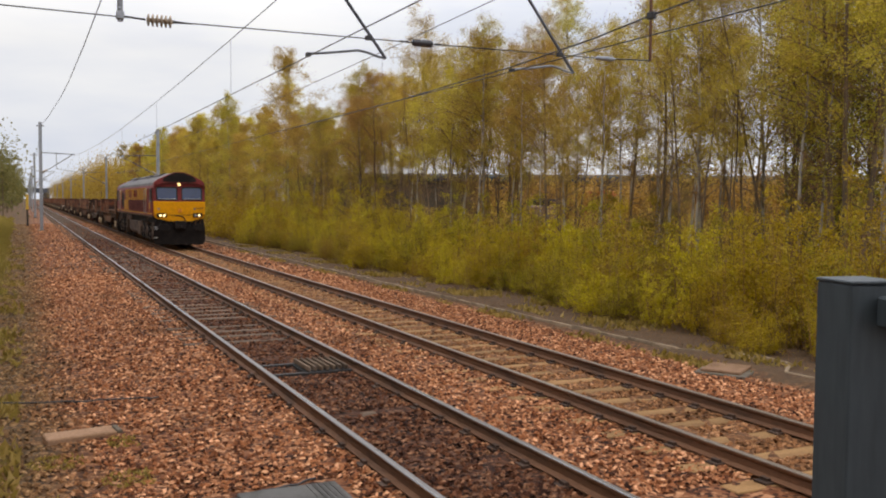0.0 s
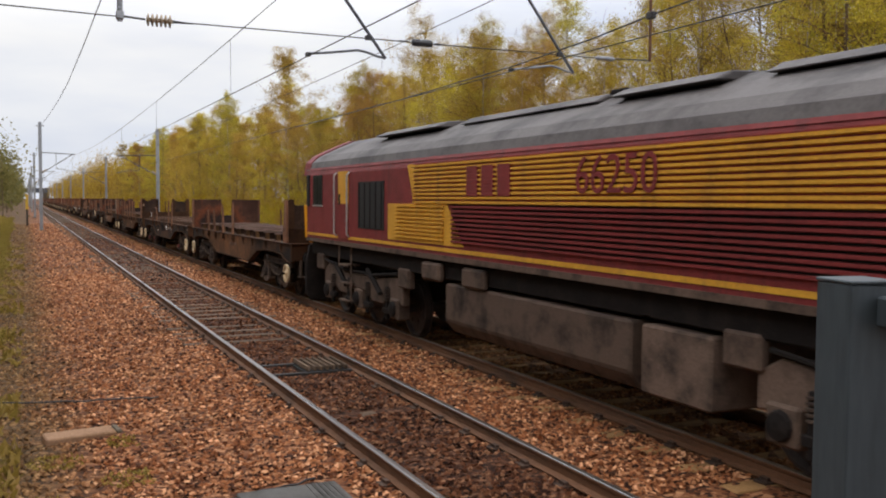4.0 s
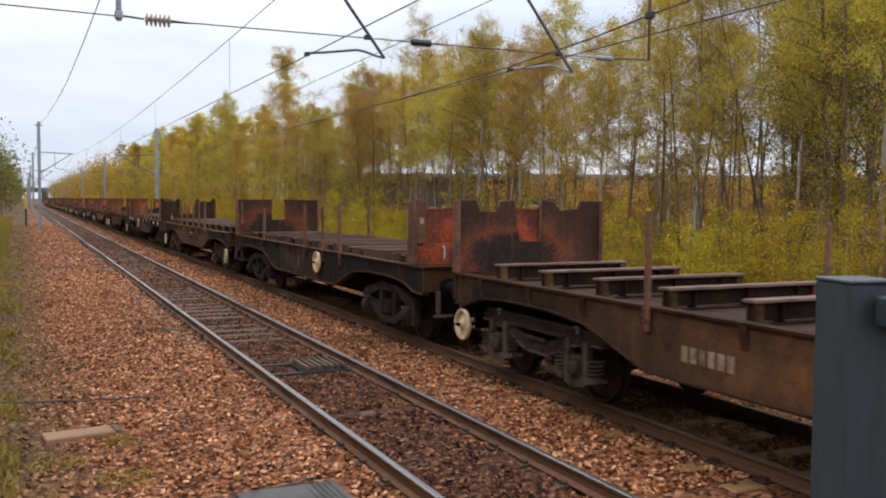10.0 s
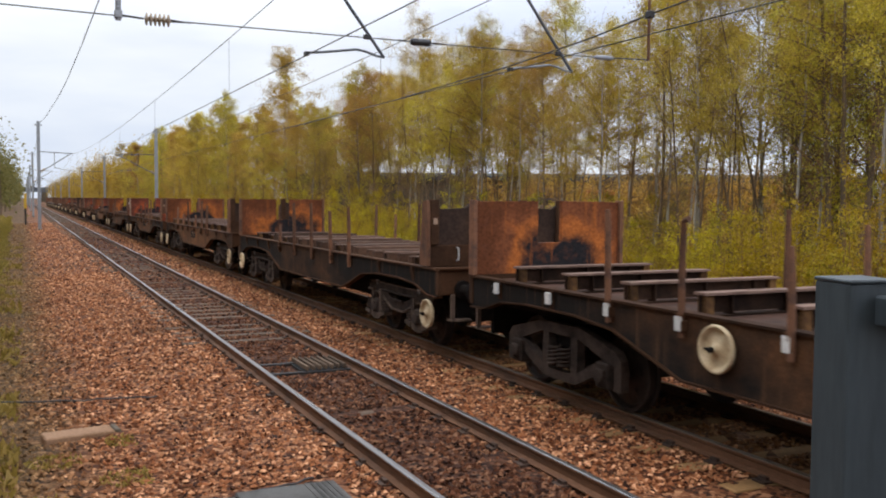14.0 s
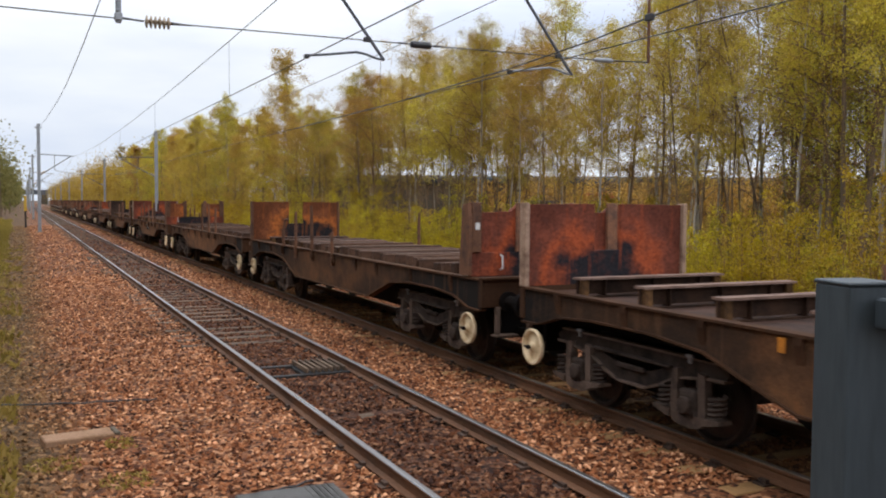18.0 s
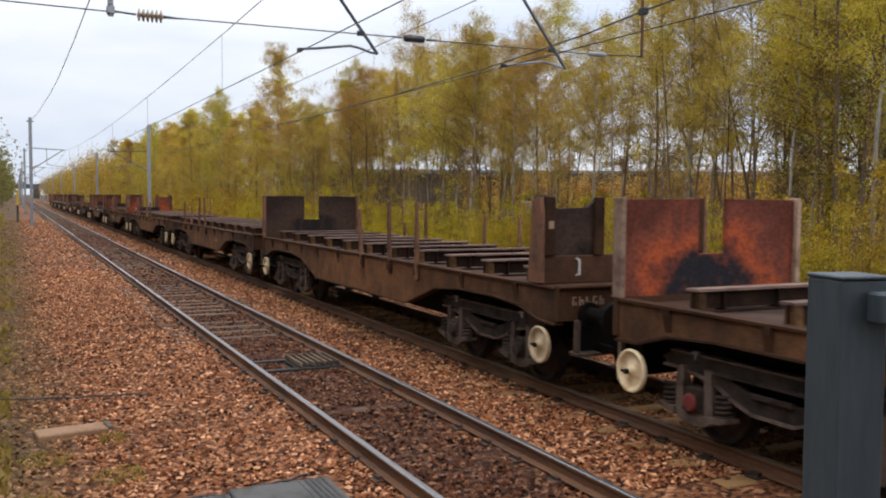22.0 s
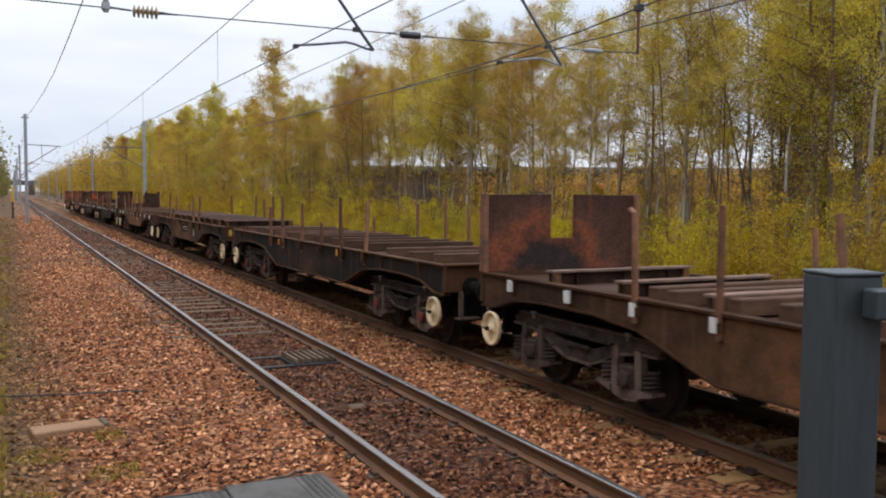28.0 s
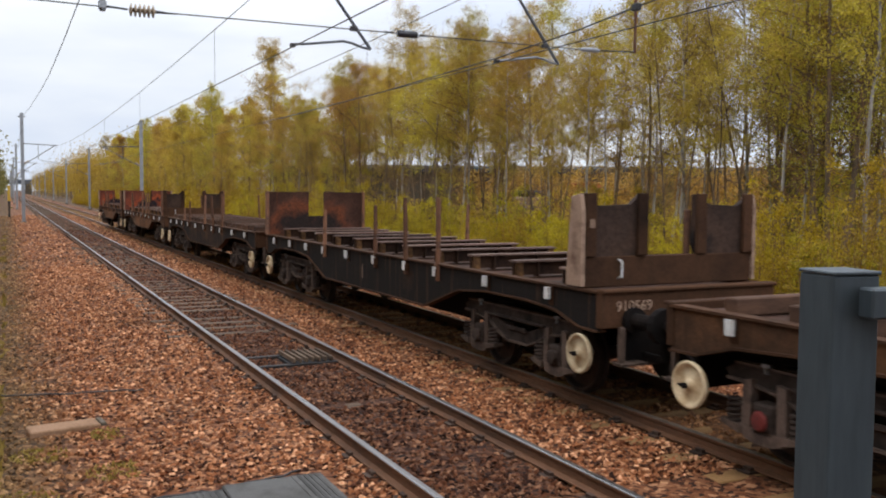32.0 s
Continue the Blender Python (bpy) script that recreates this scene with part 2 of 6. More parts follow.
M = {
    "ballast": stones_material("ballast_stone", True),
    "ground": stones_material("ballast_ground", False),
    "rail_side": worn("rail_rust", (0.19, 0.09, 0.048), (0.09, 0.052, 0.036), 4, vary=0.0, rough=0.75, metal=0.2, stretch=(1, 0.2, 1)),
    "rail_head": worn("rail_polished", (0.25, 0.235, 0.225), (0.17, 0.145, 0.13), 2, vary=0.0, rough=0.3, metal=0.8, grain=90, bump=0.03, stretch=(1, 0.05, 1)),
    "rail_rusty_head": worn("rail_dull_head", (0.23, 0.18, 0.14), (0.16, 0.1, 0.07), 2, vary=0.0, rough=0.42, metal=0.6, grain=90, bump=0.03, stretch=(1, 0.05, 1)),
    "sleeper": worn("sleeper_timber", (0.17, 0.112, 0.075), (0.085, 0.058, 0.042), 5, rough=0.9, grain=80, bump=0.4, stretch=(0.15, 1, 1)),
    "sleeper_dusty": worn("sleeper_dusty", (0.31, 0.17, 0.07), (0.21, 0.105, 0.043), 4, rough=0.9, grain=60, bump=0.3, stretch=(0.3, 1, 1)),
    "chair": worn("rail_chair_iron", (0.09, 0.055, 0.04), (0.05, 0.035, 0.03), 8, rough=0.8, metal=0.3),
    "concrete": worn("weathered_concrete", (0.16, 0.13, 0.1), (0.08, 0.066, 0.044), 2.5, rough=0.9, grain=50, bump=0.3),
    "edging": worn("pale_concrete_edging", (0.32, 0.235, 0.155), (0.17, 0.125, 0.08), 2.5, rough=0.9, grain=50, bump=0.3),
    "slab_warm": worn("rusty_stained_concrete", (0.34, 0.195, 0.115), (0.22, 0.12, 0.065), 3.5, rough=0.9, grain=50, bump=0.3),
    "slab_grey": worn("grey_rubber_panel", (0.095, 0.09, 0.085), (0.06, 0.057, 0.052), 3.0, rough=0.85, grain=70, bump=0.2, vary=0.35),
    "grate": worn("dark_steel", (0.035, 0.032, 0.032), (0.05, 0.04, 0.035), 6, rough=0.6, metal=0.4),
    "post": worn("grey_gate_paint", (0.062, 0.078, 0.09), (0.046, 0.058, 0.067), 3.0, rough=0.5, grain=40, bump=0.04, vary=0.0, stretch=(1, 1, 0.15), streak=(0.064, 0.077, 0.087)),
    "galv": worn("galvanised_steel", (0.36, 0.37, 0.39), (0.26, 0.27, 0.28), 4, rough=0.55, metal=0.5, grain=30, bump=0.05),
    "tube": worn("dark_galvanised_tube", (0.12, 0.13, 0.15), (0.08, 0.085, 0.1), 4, rough=0.5, metal=0.5, grain=30, bump=0.05),
    "wire": worn("copper_wire_dark", (0.06, 0.058, 0.06), (0.045, 0.04, 0.04), 4, rough=0.5, metal=0.6, bump=0, vary=0),
    "rod": worn("rusted_rod", (0.16, 0.075, 0.045), (0.1, 0.05, 0.03), 4, rough=0.8, vary=0),
    "porcelain": worn("brown_cream_porcelain", (0.5, 0.4, 0.3), (0.3, 0.2, 0.13), 9, rough=0.3, vary=0, bump=0),
    "porcelain_dark": worn("dark_glazed_insulator", (0.045, 0.042, 0.05), (0.03, 0.03, 0.03), 9, rough=0.3, vary=0, bump=0),
    "wagon": worn("wagon_grime", (0.082, 0.038, 0.02), (0.02, 0.0125, 0.009), 0.9, rough=0.85, grain=30, bump=0.2, vary=0.3, streak=(0.06, 0.031, 0.017), gloss=0.1),
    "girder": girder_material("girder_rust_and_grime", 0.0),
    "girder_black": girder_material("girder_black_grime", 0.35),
    # so black because the shade under the wagons is painted in with the grime
    "wagon_dark": worn("black_grime_and_shade", (0.009, 0.0075, 0.007), (0.018, 0.013, 0.011), 3, rough=0.85, grain=40, bump=0.2, vary=0.3, gloss=0.08),
    "bogie": worn("bogie_grime", (0.062, 0.043, 0.034), (0.016, 0.012, 0.011), 4, rough=0.85, grain=40, bump=0.2, vary=0.3, gloss=0.1),
    "bogie_keep": worn("pale_horn_keep", (0.13, 0.088, 0.068), (0.04, 0.028, 0.022), 6, rough=0.8, grain=40, bump=0.2, vary=0.3, gloss=0.1),
    "stool": worn("rusty_stool", (0.15, 0.075, 0.03), (0.05, 0.025, 0.015), 6, rough=0.85, grain=40, bump=0.2, vary=0.5, gloss=0.1),
    "wheel": worn("wheel_steel", (0.06, 0.045, 0.04), (0.03, 0.026, 0.025), 4, rough=0.6, metal=0.5, vary=0),
    "tread": worn("wheel_tread", (0.3, 0.29, 0.3), (0.2, 0.18, 0.18), 6, rough=0.3, metal=0.9, vary=0, bump=0),
    # bolster light is in the colours: under-lit web near-black, top flange pale
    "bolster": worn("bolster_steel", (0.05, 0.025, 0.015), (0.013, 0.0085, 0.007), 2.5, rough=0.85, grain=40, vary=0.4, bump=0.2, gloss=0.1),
    "bolster_top": worn("lit_bolster_top", (0.2, 0.12, 0.09), (0.09, 0.05, 0.036), 3, rough=0.72, metal=0.0, grain=40, vary=0.3, bump=0.1),
    "deck": worn("wagon_deck_plate", (0.075, 0.034, 0.021), (0.02, 0.012, 0.009), 1.6, rough=0.85, grain=30, vary=0.25, bump=0.2),
    "timber": worn("grey_timber_batten", (0.1, 0.05, 0.03), (0.025, 0.0145, 0.01), 3, rough=0.9, grain=60, vary=0.35, stretch=(0.2, 1, 1)),
    "stanchion": worn("rusty_stanchion", (0.21, 0.095, 0.052), (0.085, 0.048, 0.037), 5, rough=0.8, vary=0.4),
    "cream": worn("cream_handwheel", (0.74, 0.57, 0.36), (0.48, 0.31, 0.16), 6, lo=0.42, hi=0.7, rough=0.6, vary=0.25, bump=0.05),
    "white_paint": worn("white_paint", (0.72, 0.7, 0.66), (0.5, 0.45, 0.4), 8, rough=0.6, vary=0.1, bump=0),
    "yellow_paint": worn("yellow_label", (0.68, 0.42, 0.05), (0.45, 0.26, 0.05), 8, rough=0.6, vary=0.1, bump=0),
    "orange_paint": worn("orange_tag", (0.72, 0.25, 0.03), (0.5, 0.18, 0.03), 8, rough=0.6, vary=0.1, bump=0),
    "red_container": worn("red_container_paint", (0.5, 0.1, 0.03), (0.36, 0.08, 0.03), 2, rough=0.6, vary=0, bump=0.05),
    "red_box": worn("red_axlebox", (0.2, 0.035, 0.028), (0.07, 0.03, 0.028), 8, rough=0.7, vary=0.2, bump=0.1),
    "gusset": worn("pale_gusset", (0.4, 0.26, 0.18), (0.16, 0.09, 0.06), 5, rough=0.8, vary=0.3),
    "maroon": worn("maroon_paint", (0.24, 0.036, 0.034), (0.17, 0.03, 0.028), 1.2, rough=0.6, grain=30, bump=0.02, vary=0, streak=(0.15, 0.032, 0.03)),
    "gold": worn("gold_paint", (0.74, 0.37, 0.045), (0.6, 0.29, 0.04), 1.4, rough=0.6, grain=30, bump=0.02, vary=0, streak=(0.5, 0.25, 0.05)),
    "warning_yellow": worn("warning_yellow_paint", (0.8, 0.335, 0.002), (0.74, 0.3, 0.002), 1.8, rough=0.68, grain=12, bump=0.0, vary=0),
    "roof": worn("sooty_roof", (0.13, 0.115, 0.11), (0.045, 0.039, 0.038), 1.1, rough=0.6, grain=30, bump=0.05, vary=0),
    "loco_black": worn("loco_underframe", (0.016, 0.013, 0.012), (0.03, 0.023, 0.02), 3, rough=0.8, grain=40, bump=0.15, vary=0.1, gloss=0.1),
    "loco_grey": worn("loco_bogie_grey", (0.15, 0.1, 0.075), (0.035, 0.026, 0.021), 2.2, rough=0.75, grain=40, bump=0.15, vary=0.25, gloss=0.12),
    "rubber": worn("window_rubber", (0.02, 0.02, 0.02), (0.03, 0.03, 0.03), 6, rough=0.6, vary=0, bump=0),
    "alloy": worn("alloy_trim", (0.55, 0.53, 0.5), (0.4, 0.38, 0.36), 6, rough=0.4, metal=0.4, vary=0, bump=0),
    "bark": worn("birch_bark", (0.46, 0.41, 0.34), (0.12, 0.09, 0.07), 3.5, rough=0.85, grain=40, vary=0.35, stretch=(1, 1, 0.35), bump=0.3),
    "bark_dark": worn("dark_bark", (0.19, 0.13, 0.08), (0.1, 0.07, 0.045), 3.5, rough=0.9, grain=40, vary=0.3, stretch=(1, 1, 0.35), bump=0.3),
    "twig": worn("red_brown_twig", (0.3, 0.165, 0.075), (0.2, 0.11, 0.052), 3.5, rough=0.85, vary=0.3, bump=0),
    "leaf": leaf_material("birch_leaf", (0.27, 0.205, 0.018), (0.45, 0.35, 0.03), (0.6, 0.46, 0.075)),
    "leaf_bronze": leaf_material("bronze_birch_leaf", (0.27, 0.165, 0.028), (0.43, 0.29, 0.04), (0.56, 0.4, 0.07)),
    "leaf_green": leaf_material("green_birch_leaf", (0.21, 0.175, 0.018), (0.36, 0.3, 0.025), (0.5, 0.41, 0.06)),
    "leaf_scrub": leaf_material("scrub_leaf", (0.23, 0.18, 0.005), (0.41, 0.32, 0.008), (0.56, 0.44, 0.02)),
    "leaf_scrub_green": leaf_material("green_scrub_leaf", (0.14, 0.118, 0.005), (0.28, 0.232, 0.008), (0.43, 0.345, 0.02)),
    "leaf_dark": leaf_material("dark_olive_leaf", (0.09, 0.085, 0.025), (0.15, 0.135, 0.035), (0.2, 0.17, 0.05)),
    "leaf_low": leaf_material("grass_blade", (0.17, 0.13, 0.02), (0.27, 0.205, 0.035), (0.4, 0.295, 0.08)),
    "shed": worn("far_shed_cladding", (0.1, 0.11, 0.13), (0.08, 0.09, 0.1), 0.3, rough=0.7, vary=0),
    "shed_roof": worn("mossy_dark_roof", (0.045, 0.05, 0.05), (0.03, 0.034, 0.03), 0.3, rough=0.9, vary=0, gloss=0.1),
    "shed_wall": worn("far_shed_wall", (0.1, 0.075, 0.05), (0.06, 0.05, 0.035), 0.3, rough=0.8, vary=0),
    "lamp_glow": glowing("headlight_lens", (1.0, 0.74, 0.36), 2.2),
    "bulk_red": bulkhead_material("scorched_red_plate", (0.2, 0.055, 0.032), (0.42, 0.085, 0.03), (0.022, 0.019, 0.022)),
    "bulk_orange": bulkhead_material("scorched_orange_plate", (0.24, 0.075, 0.03), (0.52, 0.15, 0.035), (0.02, 0.018, 0.02), 0.25),
    "bulk_brown": bulkhead_material("scorched_brown_plate", (0.095, 0.042, 0.028), (0.2, 0.06, 0.027), (0.032, 0.021, 0.018), -0.2),
    "bulk_dark": bulkhead_material("sooty_plate", (0.055, 0.032, 0.023), (0.075, 0.042, 0.028), (0.022, 0.016, 0.014)),
}
glass, gn, gl, gp = nodes_of("cab_glass")
gp.inputs["Base Color"].default_value = (0.03, 0.045, 0.1, 1)
gp.inputs["Roughness"].default_value, gp.inputs["Metallic"].default_value = 0.06, 0.0
gp.inputs["Specular IOR Level"].default_value = 0.3
gp.inputs["Coat Weight"].default_value = 0.35
gp.inputs["Coat Roughness"].default_value = 0.03
M["glass"] = glass
dark_glass, gn2, gl2, gp2 = nodes_of("dark_cab_glass")
gp2.inputs["Base Color"].default_value = (0.006, 0.007, 0.008, 1)
gp2.inputs["Roughness"].default_value = 0.3
gp2.inputs["Specular IOR Level"].default_value = 0.2
M["dark_glass"] = dark_glass

# ---- mesh helpers ----
def add_box(bm, x0, x1, y0, y1, z0, z1, bevel=0.0):
    r = bmesh.ops.create_cube(bm, size=1.0)
    vs = r["verts"]
    bmesh.ops.scale(bm, vec=(x1 - x0, y1 - y0, z1 - z0), verts=vs)
    bmesh.ops.translate(bm, vec=((x0 + x1) / 2, (y0 + y1) / 2, (z0 + z1) / 2), verts=vs)
    if bevel:
        es = {e for v in vs for e in v.link_edges}
        bmesh.ops.bevel(bm, geom=list(es), offset=bevel, segments=1, affect="EDGES", profile=0.5)
    return vs


def add_rod(bm, a, b, r0, r1=None, n=8, caps=True):
    a, b = Vector(a), Vector(b)
    d = b - a
    r = bmesh.ops.create_cone(bm, cap_ends=caps, segments=n, radius1=r0, radius2=r0 if r1 is None else r1, depth=d.length)
    bmesh.ops.transform(bm, matrix=Matrix.Translation((a + b) / 2) @ d.to_track_quat("Z", "Y").to_matrix().to_4x4(), verts=r["verts"])
    return r["verts"]


def add_prism(bm, pts, axis, a0, a1):
    """A closed outline pts (two coordinates) drawn out along axis from a0 to a1."""
    def at(p, a):
        return (a, p[0], p[1]) if axis == "x" else (p[0], a, p[1]) if axis == "y" else (p[0], p[1], a)
    lo, hi = [bm.verts.new(at(p, a0)) for p in pts], [bm.verts.new(at(p, a1)) for p in pts]
    k = len(pts)
    faces = [bm.faces.new([lo[i], lo[(i + 1) % k], hi[(i + 1) % k], hi[i]]) for i in range(k)]
    faces += [bm.faces.new(lo[::-1]), bm.faces.new(hi)]
    bmesh.ops.recalc_face_normals(bm, faces=faces)
    return lo + hi


def mesh_of(name, bm, material, smooth=False):
    bmesh.ops.recalc_face_normals(bm, faces=bm.faces)
    me = bpy.data.meshes.new(name)
    bm.to_mesh(me)
    bm.free()
    me.materials.append(material)
    if smooth:
        me.polygons.foreach_set("use_smooth", [True] * len(me.polygons))
    return me


def part(name, bm, material, parent, label="", loc=None, smooth=False):
    """One mesh object under a thing or a part; bm may be a ready mesh that alike pieces share."""
    me = bm if isinstance(bm, bpy.types.Mesh) else mesh_of(name, bm, material, smooth)
    ob = new(name, me)
    ob.parent = parent
    if loc is not None:
        ob.matrix_basis = loc if isinstance(loc, Matrix) else Matrix.Translation(loc)
    if label:
        ob["label"] = label
    return ob


def boxes(*rows, bevel=0.0):
    bm = bmesh.new()
    for r in rows:
        add_box(bm, *r, bevel=bevel)
    return bm


def rods(*rows, n=8):
    bm = bmesh.new()
    for a, b, *r in rows:
        add_rod(bm, a, b, r[0], r[1] if len(r) > 1 else None, n)
    return bm


def prism(pts, axis, a0, a1, bevel=0.0):
    bm = bmesh.new()
    add_prism(bm, pts, axis, a0, a1)
    if bevel:
        bmesh.ops.bevel(bm, geom=list(bm.edges), offset=bevel, segments=1, affect="EDGES")
    return bm


def thing(name, label, category, loc=(0, 0, 0), group="", kind=""):
    ob = new(name)
    ob.empty_display_size = 0.2
    ob.matrix_basis = loc if isinstance(loc, Matrix) else Matrix.Translation(loc)
    return tagged(ob, label, category, group, kind)


def bent_rod(bm, pts, r, n=6):
    for a, b in zip(pts, pts[1:]):
        add_rod(bm, a, b, r, None, n)


def text_mesh(name, words, size, material, depth=0.004):
    cu = bpy.data.curves.new(name, "FONT")
    cu.body, cu.size, cu.extrude, cu.align_x, cu.align_y = words, size, depth, "CENTER", "CENTER"
    ob = new(name, cu)
    me = bpy.data.meshes.new_from_object(ob.evaluated_get(bpy.context.evaluated_depsgraph_get()))
    bpy.data.objects.remove(ob)
    me.materials.clear()
    me.materials.append(material)
    return me


def lathe(profile, n, axis_x=0.0):
    """Turns (radius, x) pairs round the x axis."""
    bm = bmesh.new()
    rings = []
    for r, x in profile:
        rings.append([bm.verts.new((x + axis_x, r * math.cos(2 * math.pi * i / n), r * math.sin(2 * math.pi * i / n))) for i in range(n)])
    for a, b in zip(rings, rings[1:]):
        for i in range(n):
            bm.faces.new([a[i], a[(i + 1) % n], b[(i + 1) % n], b[i]])
    bm.faces.new(rings[0])
    bm.faces.new(rings[-1][::-1])
    return bm


def tube_mesh(paths, sides):
    """Vertices and faces of tapered tubes; each path is a list of (point, radius)."""
    vs, fs = [], []
    for path in paths:
        base = len(vs)
        for i, (p, r) in enumerate(path):
            a, b = path[max(i - 1, 0)][0], path[min(i + 1, len(path) - 1)][0]
            d = (b - a).normalized()
            u = d.cross(Vector((0.3, 0.9, 0.2))).normalized()
            v = d.cross(u)
            for k in range(sides):
                t = 2 * math.pi * k / sides
                vs.append(tuple(p + r * (u * math.cos(t) + v * math.sin(t))))
        for i in range(len(path) - 1):
            for k in range(sides):
                a, b = base + i * sides + k, base + i * sides + (k + 1) % sides
                fs.append((a, b, b + sides, a + sides))
    return vs, fs


def raw_mesh(name, vs, fs, material, smooth=False):
    """A mesh from arrays of vertices and of faces that all have the same number of corners."""
    vs, fs = np.asarray(vs, dtype=np.float32), np.asarray(fs, dtype=np.int32)
    me = bpy.data.meshes.new(name)
    k = fs.shape[1]
    me.vertices.add(len(vs))
    me.vertices.foreach_set("co", vs.ravel())
    me.loops.add(fs.size)
    me.loops.foreach_set("vertex_index", fs.ravel())
    me.polygons.add(len(fs))
    me.polygons.foreach_set("loop_start", np.arange(0, fs.size, k, dtype=np.int32))
    me.polygons.foreach_set("use_smooth", np.full(len(fs), smooth))
    me.update(calc_edges=True)
    me.materials.append(material)
    return me



# ---- ground, tracks ----
def ground_z(x, y):
    """Height of the ground: a broad ballast bed, the cess on the right, rough ground beyond."""
    z = np.interp(x, [-60, -9, -5.0, -3.2, -1.6, -0.9, 0.9, 1.7, 2.4, 4.3, 5.0, 6.2, 7.1, 7.25, 9.0, 14, 60], [-0.6, -0.4, -0.3, -0.25, -0.21, -0.185, -0.185, -0.2, -0.185, -0.185, -0.22, -0.36, -0.38, -0.28, -0.32, -0.5, -0.9])
    return z


gx = np.array([-2500, -800, -200, -60, -30, -15, -9, -7, -6, -5.4, -5] + [v * 0.2 for v in range(-24, 41)] + [8.5, 9, 10, 12, 14, 20, 30, 60, 200, 800, 2500.0])
gy = np.array([-800, -200, -60, -20, -5, 0, 3] + [v * 0.25 for v in range(16, 160)] + [40 + 2.0 * v for v in range(0, 41)] + [130, 150, 200, 300, 450, 700, 1200, 2500, 4000.0])
GX, GY = np.meshgrid(gx, gy)
rng = np.random.default_rng(3)
near = ((GX > -8) & (GX < 9) & (GY > 3) & (GY < 60)).astype(float)
rail_zone = np.minimum(np.abs(np.abs(GX) - 0.75), np.abs(np.abs(GX - TRACK2) - 0.75)) < 0.12
GZ = ground_z(GX, GY) + near * rng.normal(0, 0.012, GX.shape) * (1 - 0.6 * rail_zone)
vid = np.arange(GX.size).reshape(GX.shape)
quads = np.stack([vid[:-1, :-1], vid[:-1, 1:], vid[1:, 1:], vid[1:, :-1]], -1).reshape(-1, 4)
me = bpy.data.meshes.new("ground")
me.from_pydata(np.stack([GX, GY, GZ], -1).reshape(-1, 3).tolist(), [], quads.tolist())
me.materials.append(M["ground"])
ground = tagged(new("ground", me), "reddish-brown railway ballast and rough mossy ground", "ground", kind="structure")

# rails: bullhead-like flat-bottom section swept along the track; the head polished on the used near track
RAIL_PTS = [(-0.07, -0.159), (0.07, -0.159), (0.07, -0.148), (0.014, -0.125), (0.01, -0.06), (0.03, -0.042), (0.035, -0.03), (0.035, -0.012)]
RAIL_PTS = RAIL_PTS + [(-a, b) for a, b in RAIL_PTS[:1:-1]]
HEAD_PTS = [(-0.0352, -0.014), (0.0352, -0.014), (0.035, -0.008), (0.026, -0.001), (0.0, 0.0), (-0.026, -0.001), (-0.035, -0.008)]
tracks = []
for name, cx, head, label in (("railway_track", 0.0, "rail_head", "near railway track with polished rails on half-buried timber sleepers"), ("railway_track", TRACK2, "rail_rusty_head", "far railway track with dull rails on dusty orange sleepers")):
    tr = thing(name, label, "railway track", (cx, 0, 0), "railway tracks", "structure")
    tracks.append(tr)
    for side in (-1, 1):
        web = part("rail", prism(RAIL_PTS, "y", -60, 900), M["rail_side"], tr, loc=(side * GAUGE / 2, 0, 0))
        part("rail_head", prism(HEAD_PTS, "y", -60, 900), M[head], web, "polished steel rail head" if cx == 0 else "dull worn rail head")

# ---- lineside structures ----
# thin concrete edging along the far cess path; it steps back round an access cover near the platform
edging = thing("path_edging", "thin pale concrete edging along the far cess path", "edging", (0, 0, -0.41), kind="structure")
random.seed(11)
EDGE_LINE = [(7.5, 9.0), (7.44, 10.4), (7.38, 10.95), (8.02, 11.5), (8.08, 12.3), (8.0, 12.85), (7.3, 13.55), (7.22, 15.0), (7.15, 18.0), (7.12, 25.0), (7.1, 86.5)]
for (xa, ya), (xb, yb) in zip(EDGE_LINE, EDGE_LINE[1:]):
    length = math.hypot(xb - xa, yb - ya)
    count = max(1, round(length / 0.95))
    turn_ = -math.degrees(math.atan2(xb - xa, yb - ya))
    board = mesh_of("board", boxes((-0.03, 0.03, -length / count / 2 + 0.004, length / count / 2 - 0.004, 0.0, 0.16), bevel=0.008), M["edging"])
    for k in range(count):
        f = (k + 0.5) / count
        part("board", board, None, edging, loc=pose(xa + (xb - xa) * f + random.uniform(-0.012, 0.012), ya + (yb - ya) * f, random.uniform(-0.02, 0.008), random.uniform(-0.5, 0.5), random.uniform(-4, 4), turn_ + random.uniform(-1, 1)))
part("board_run", boxes((7.07, 7.13, 86.5, 420, 0.0, 0.15)), M["edging"], edging)
hatch = thing("cable_hatch", "rusty brown concrete access cover set in the far cess", "access cover", pose(6.8, 11.7, -0.38, 0, 0, 33))
part("cover", boxes((-0.38, 0.38, -0.33, 0.33, 0.05, 0.11), bevel=0.015), M["slab_warm"], hatch)
part("rim", boxes((-0.47, 0.47, -0.43, 0.43, 0.0, 0.06), bevel=0.015), M["concrete"], hatch)
# stained concrete slab lying in the near cess
slab = thing("concrete_slab", "rust-stained concrete marker slab lying in the near ballast", "concrete slab", pose(-3.35, 11.08, -0.31, 0, 0, 8))
part("slab", boxes((-0.4, 0.36, -0.17, 0.17, 0.0, 0.11), bevel=0.015), M["slab_warm"], slab)
part("block", boxes((0.363, 0.43, -0.14, 0.15, 0.0, 0.115), bevel=0.012), M["concrete"], slab, "pale broken concrete end block")
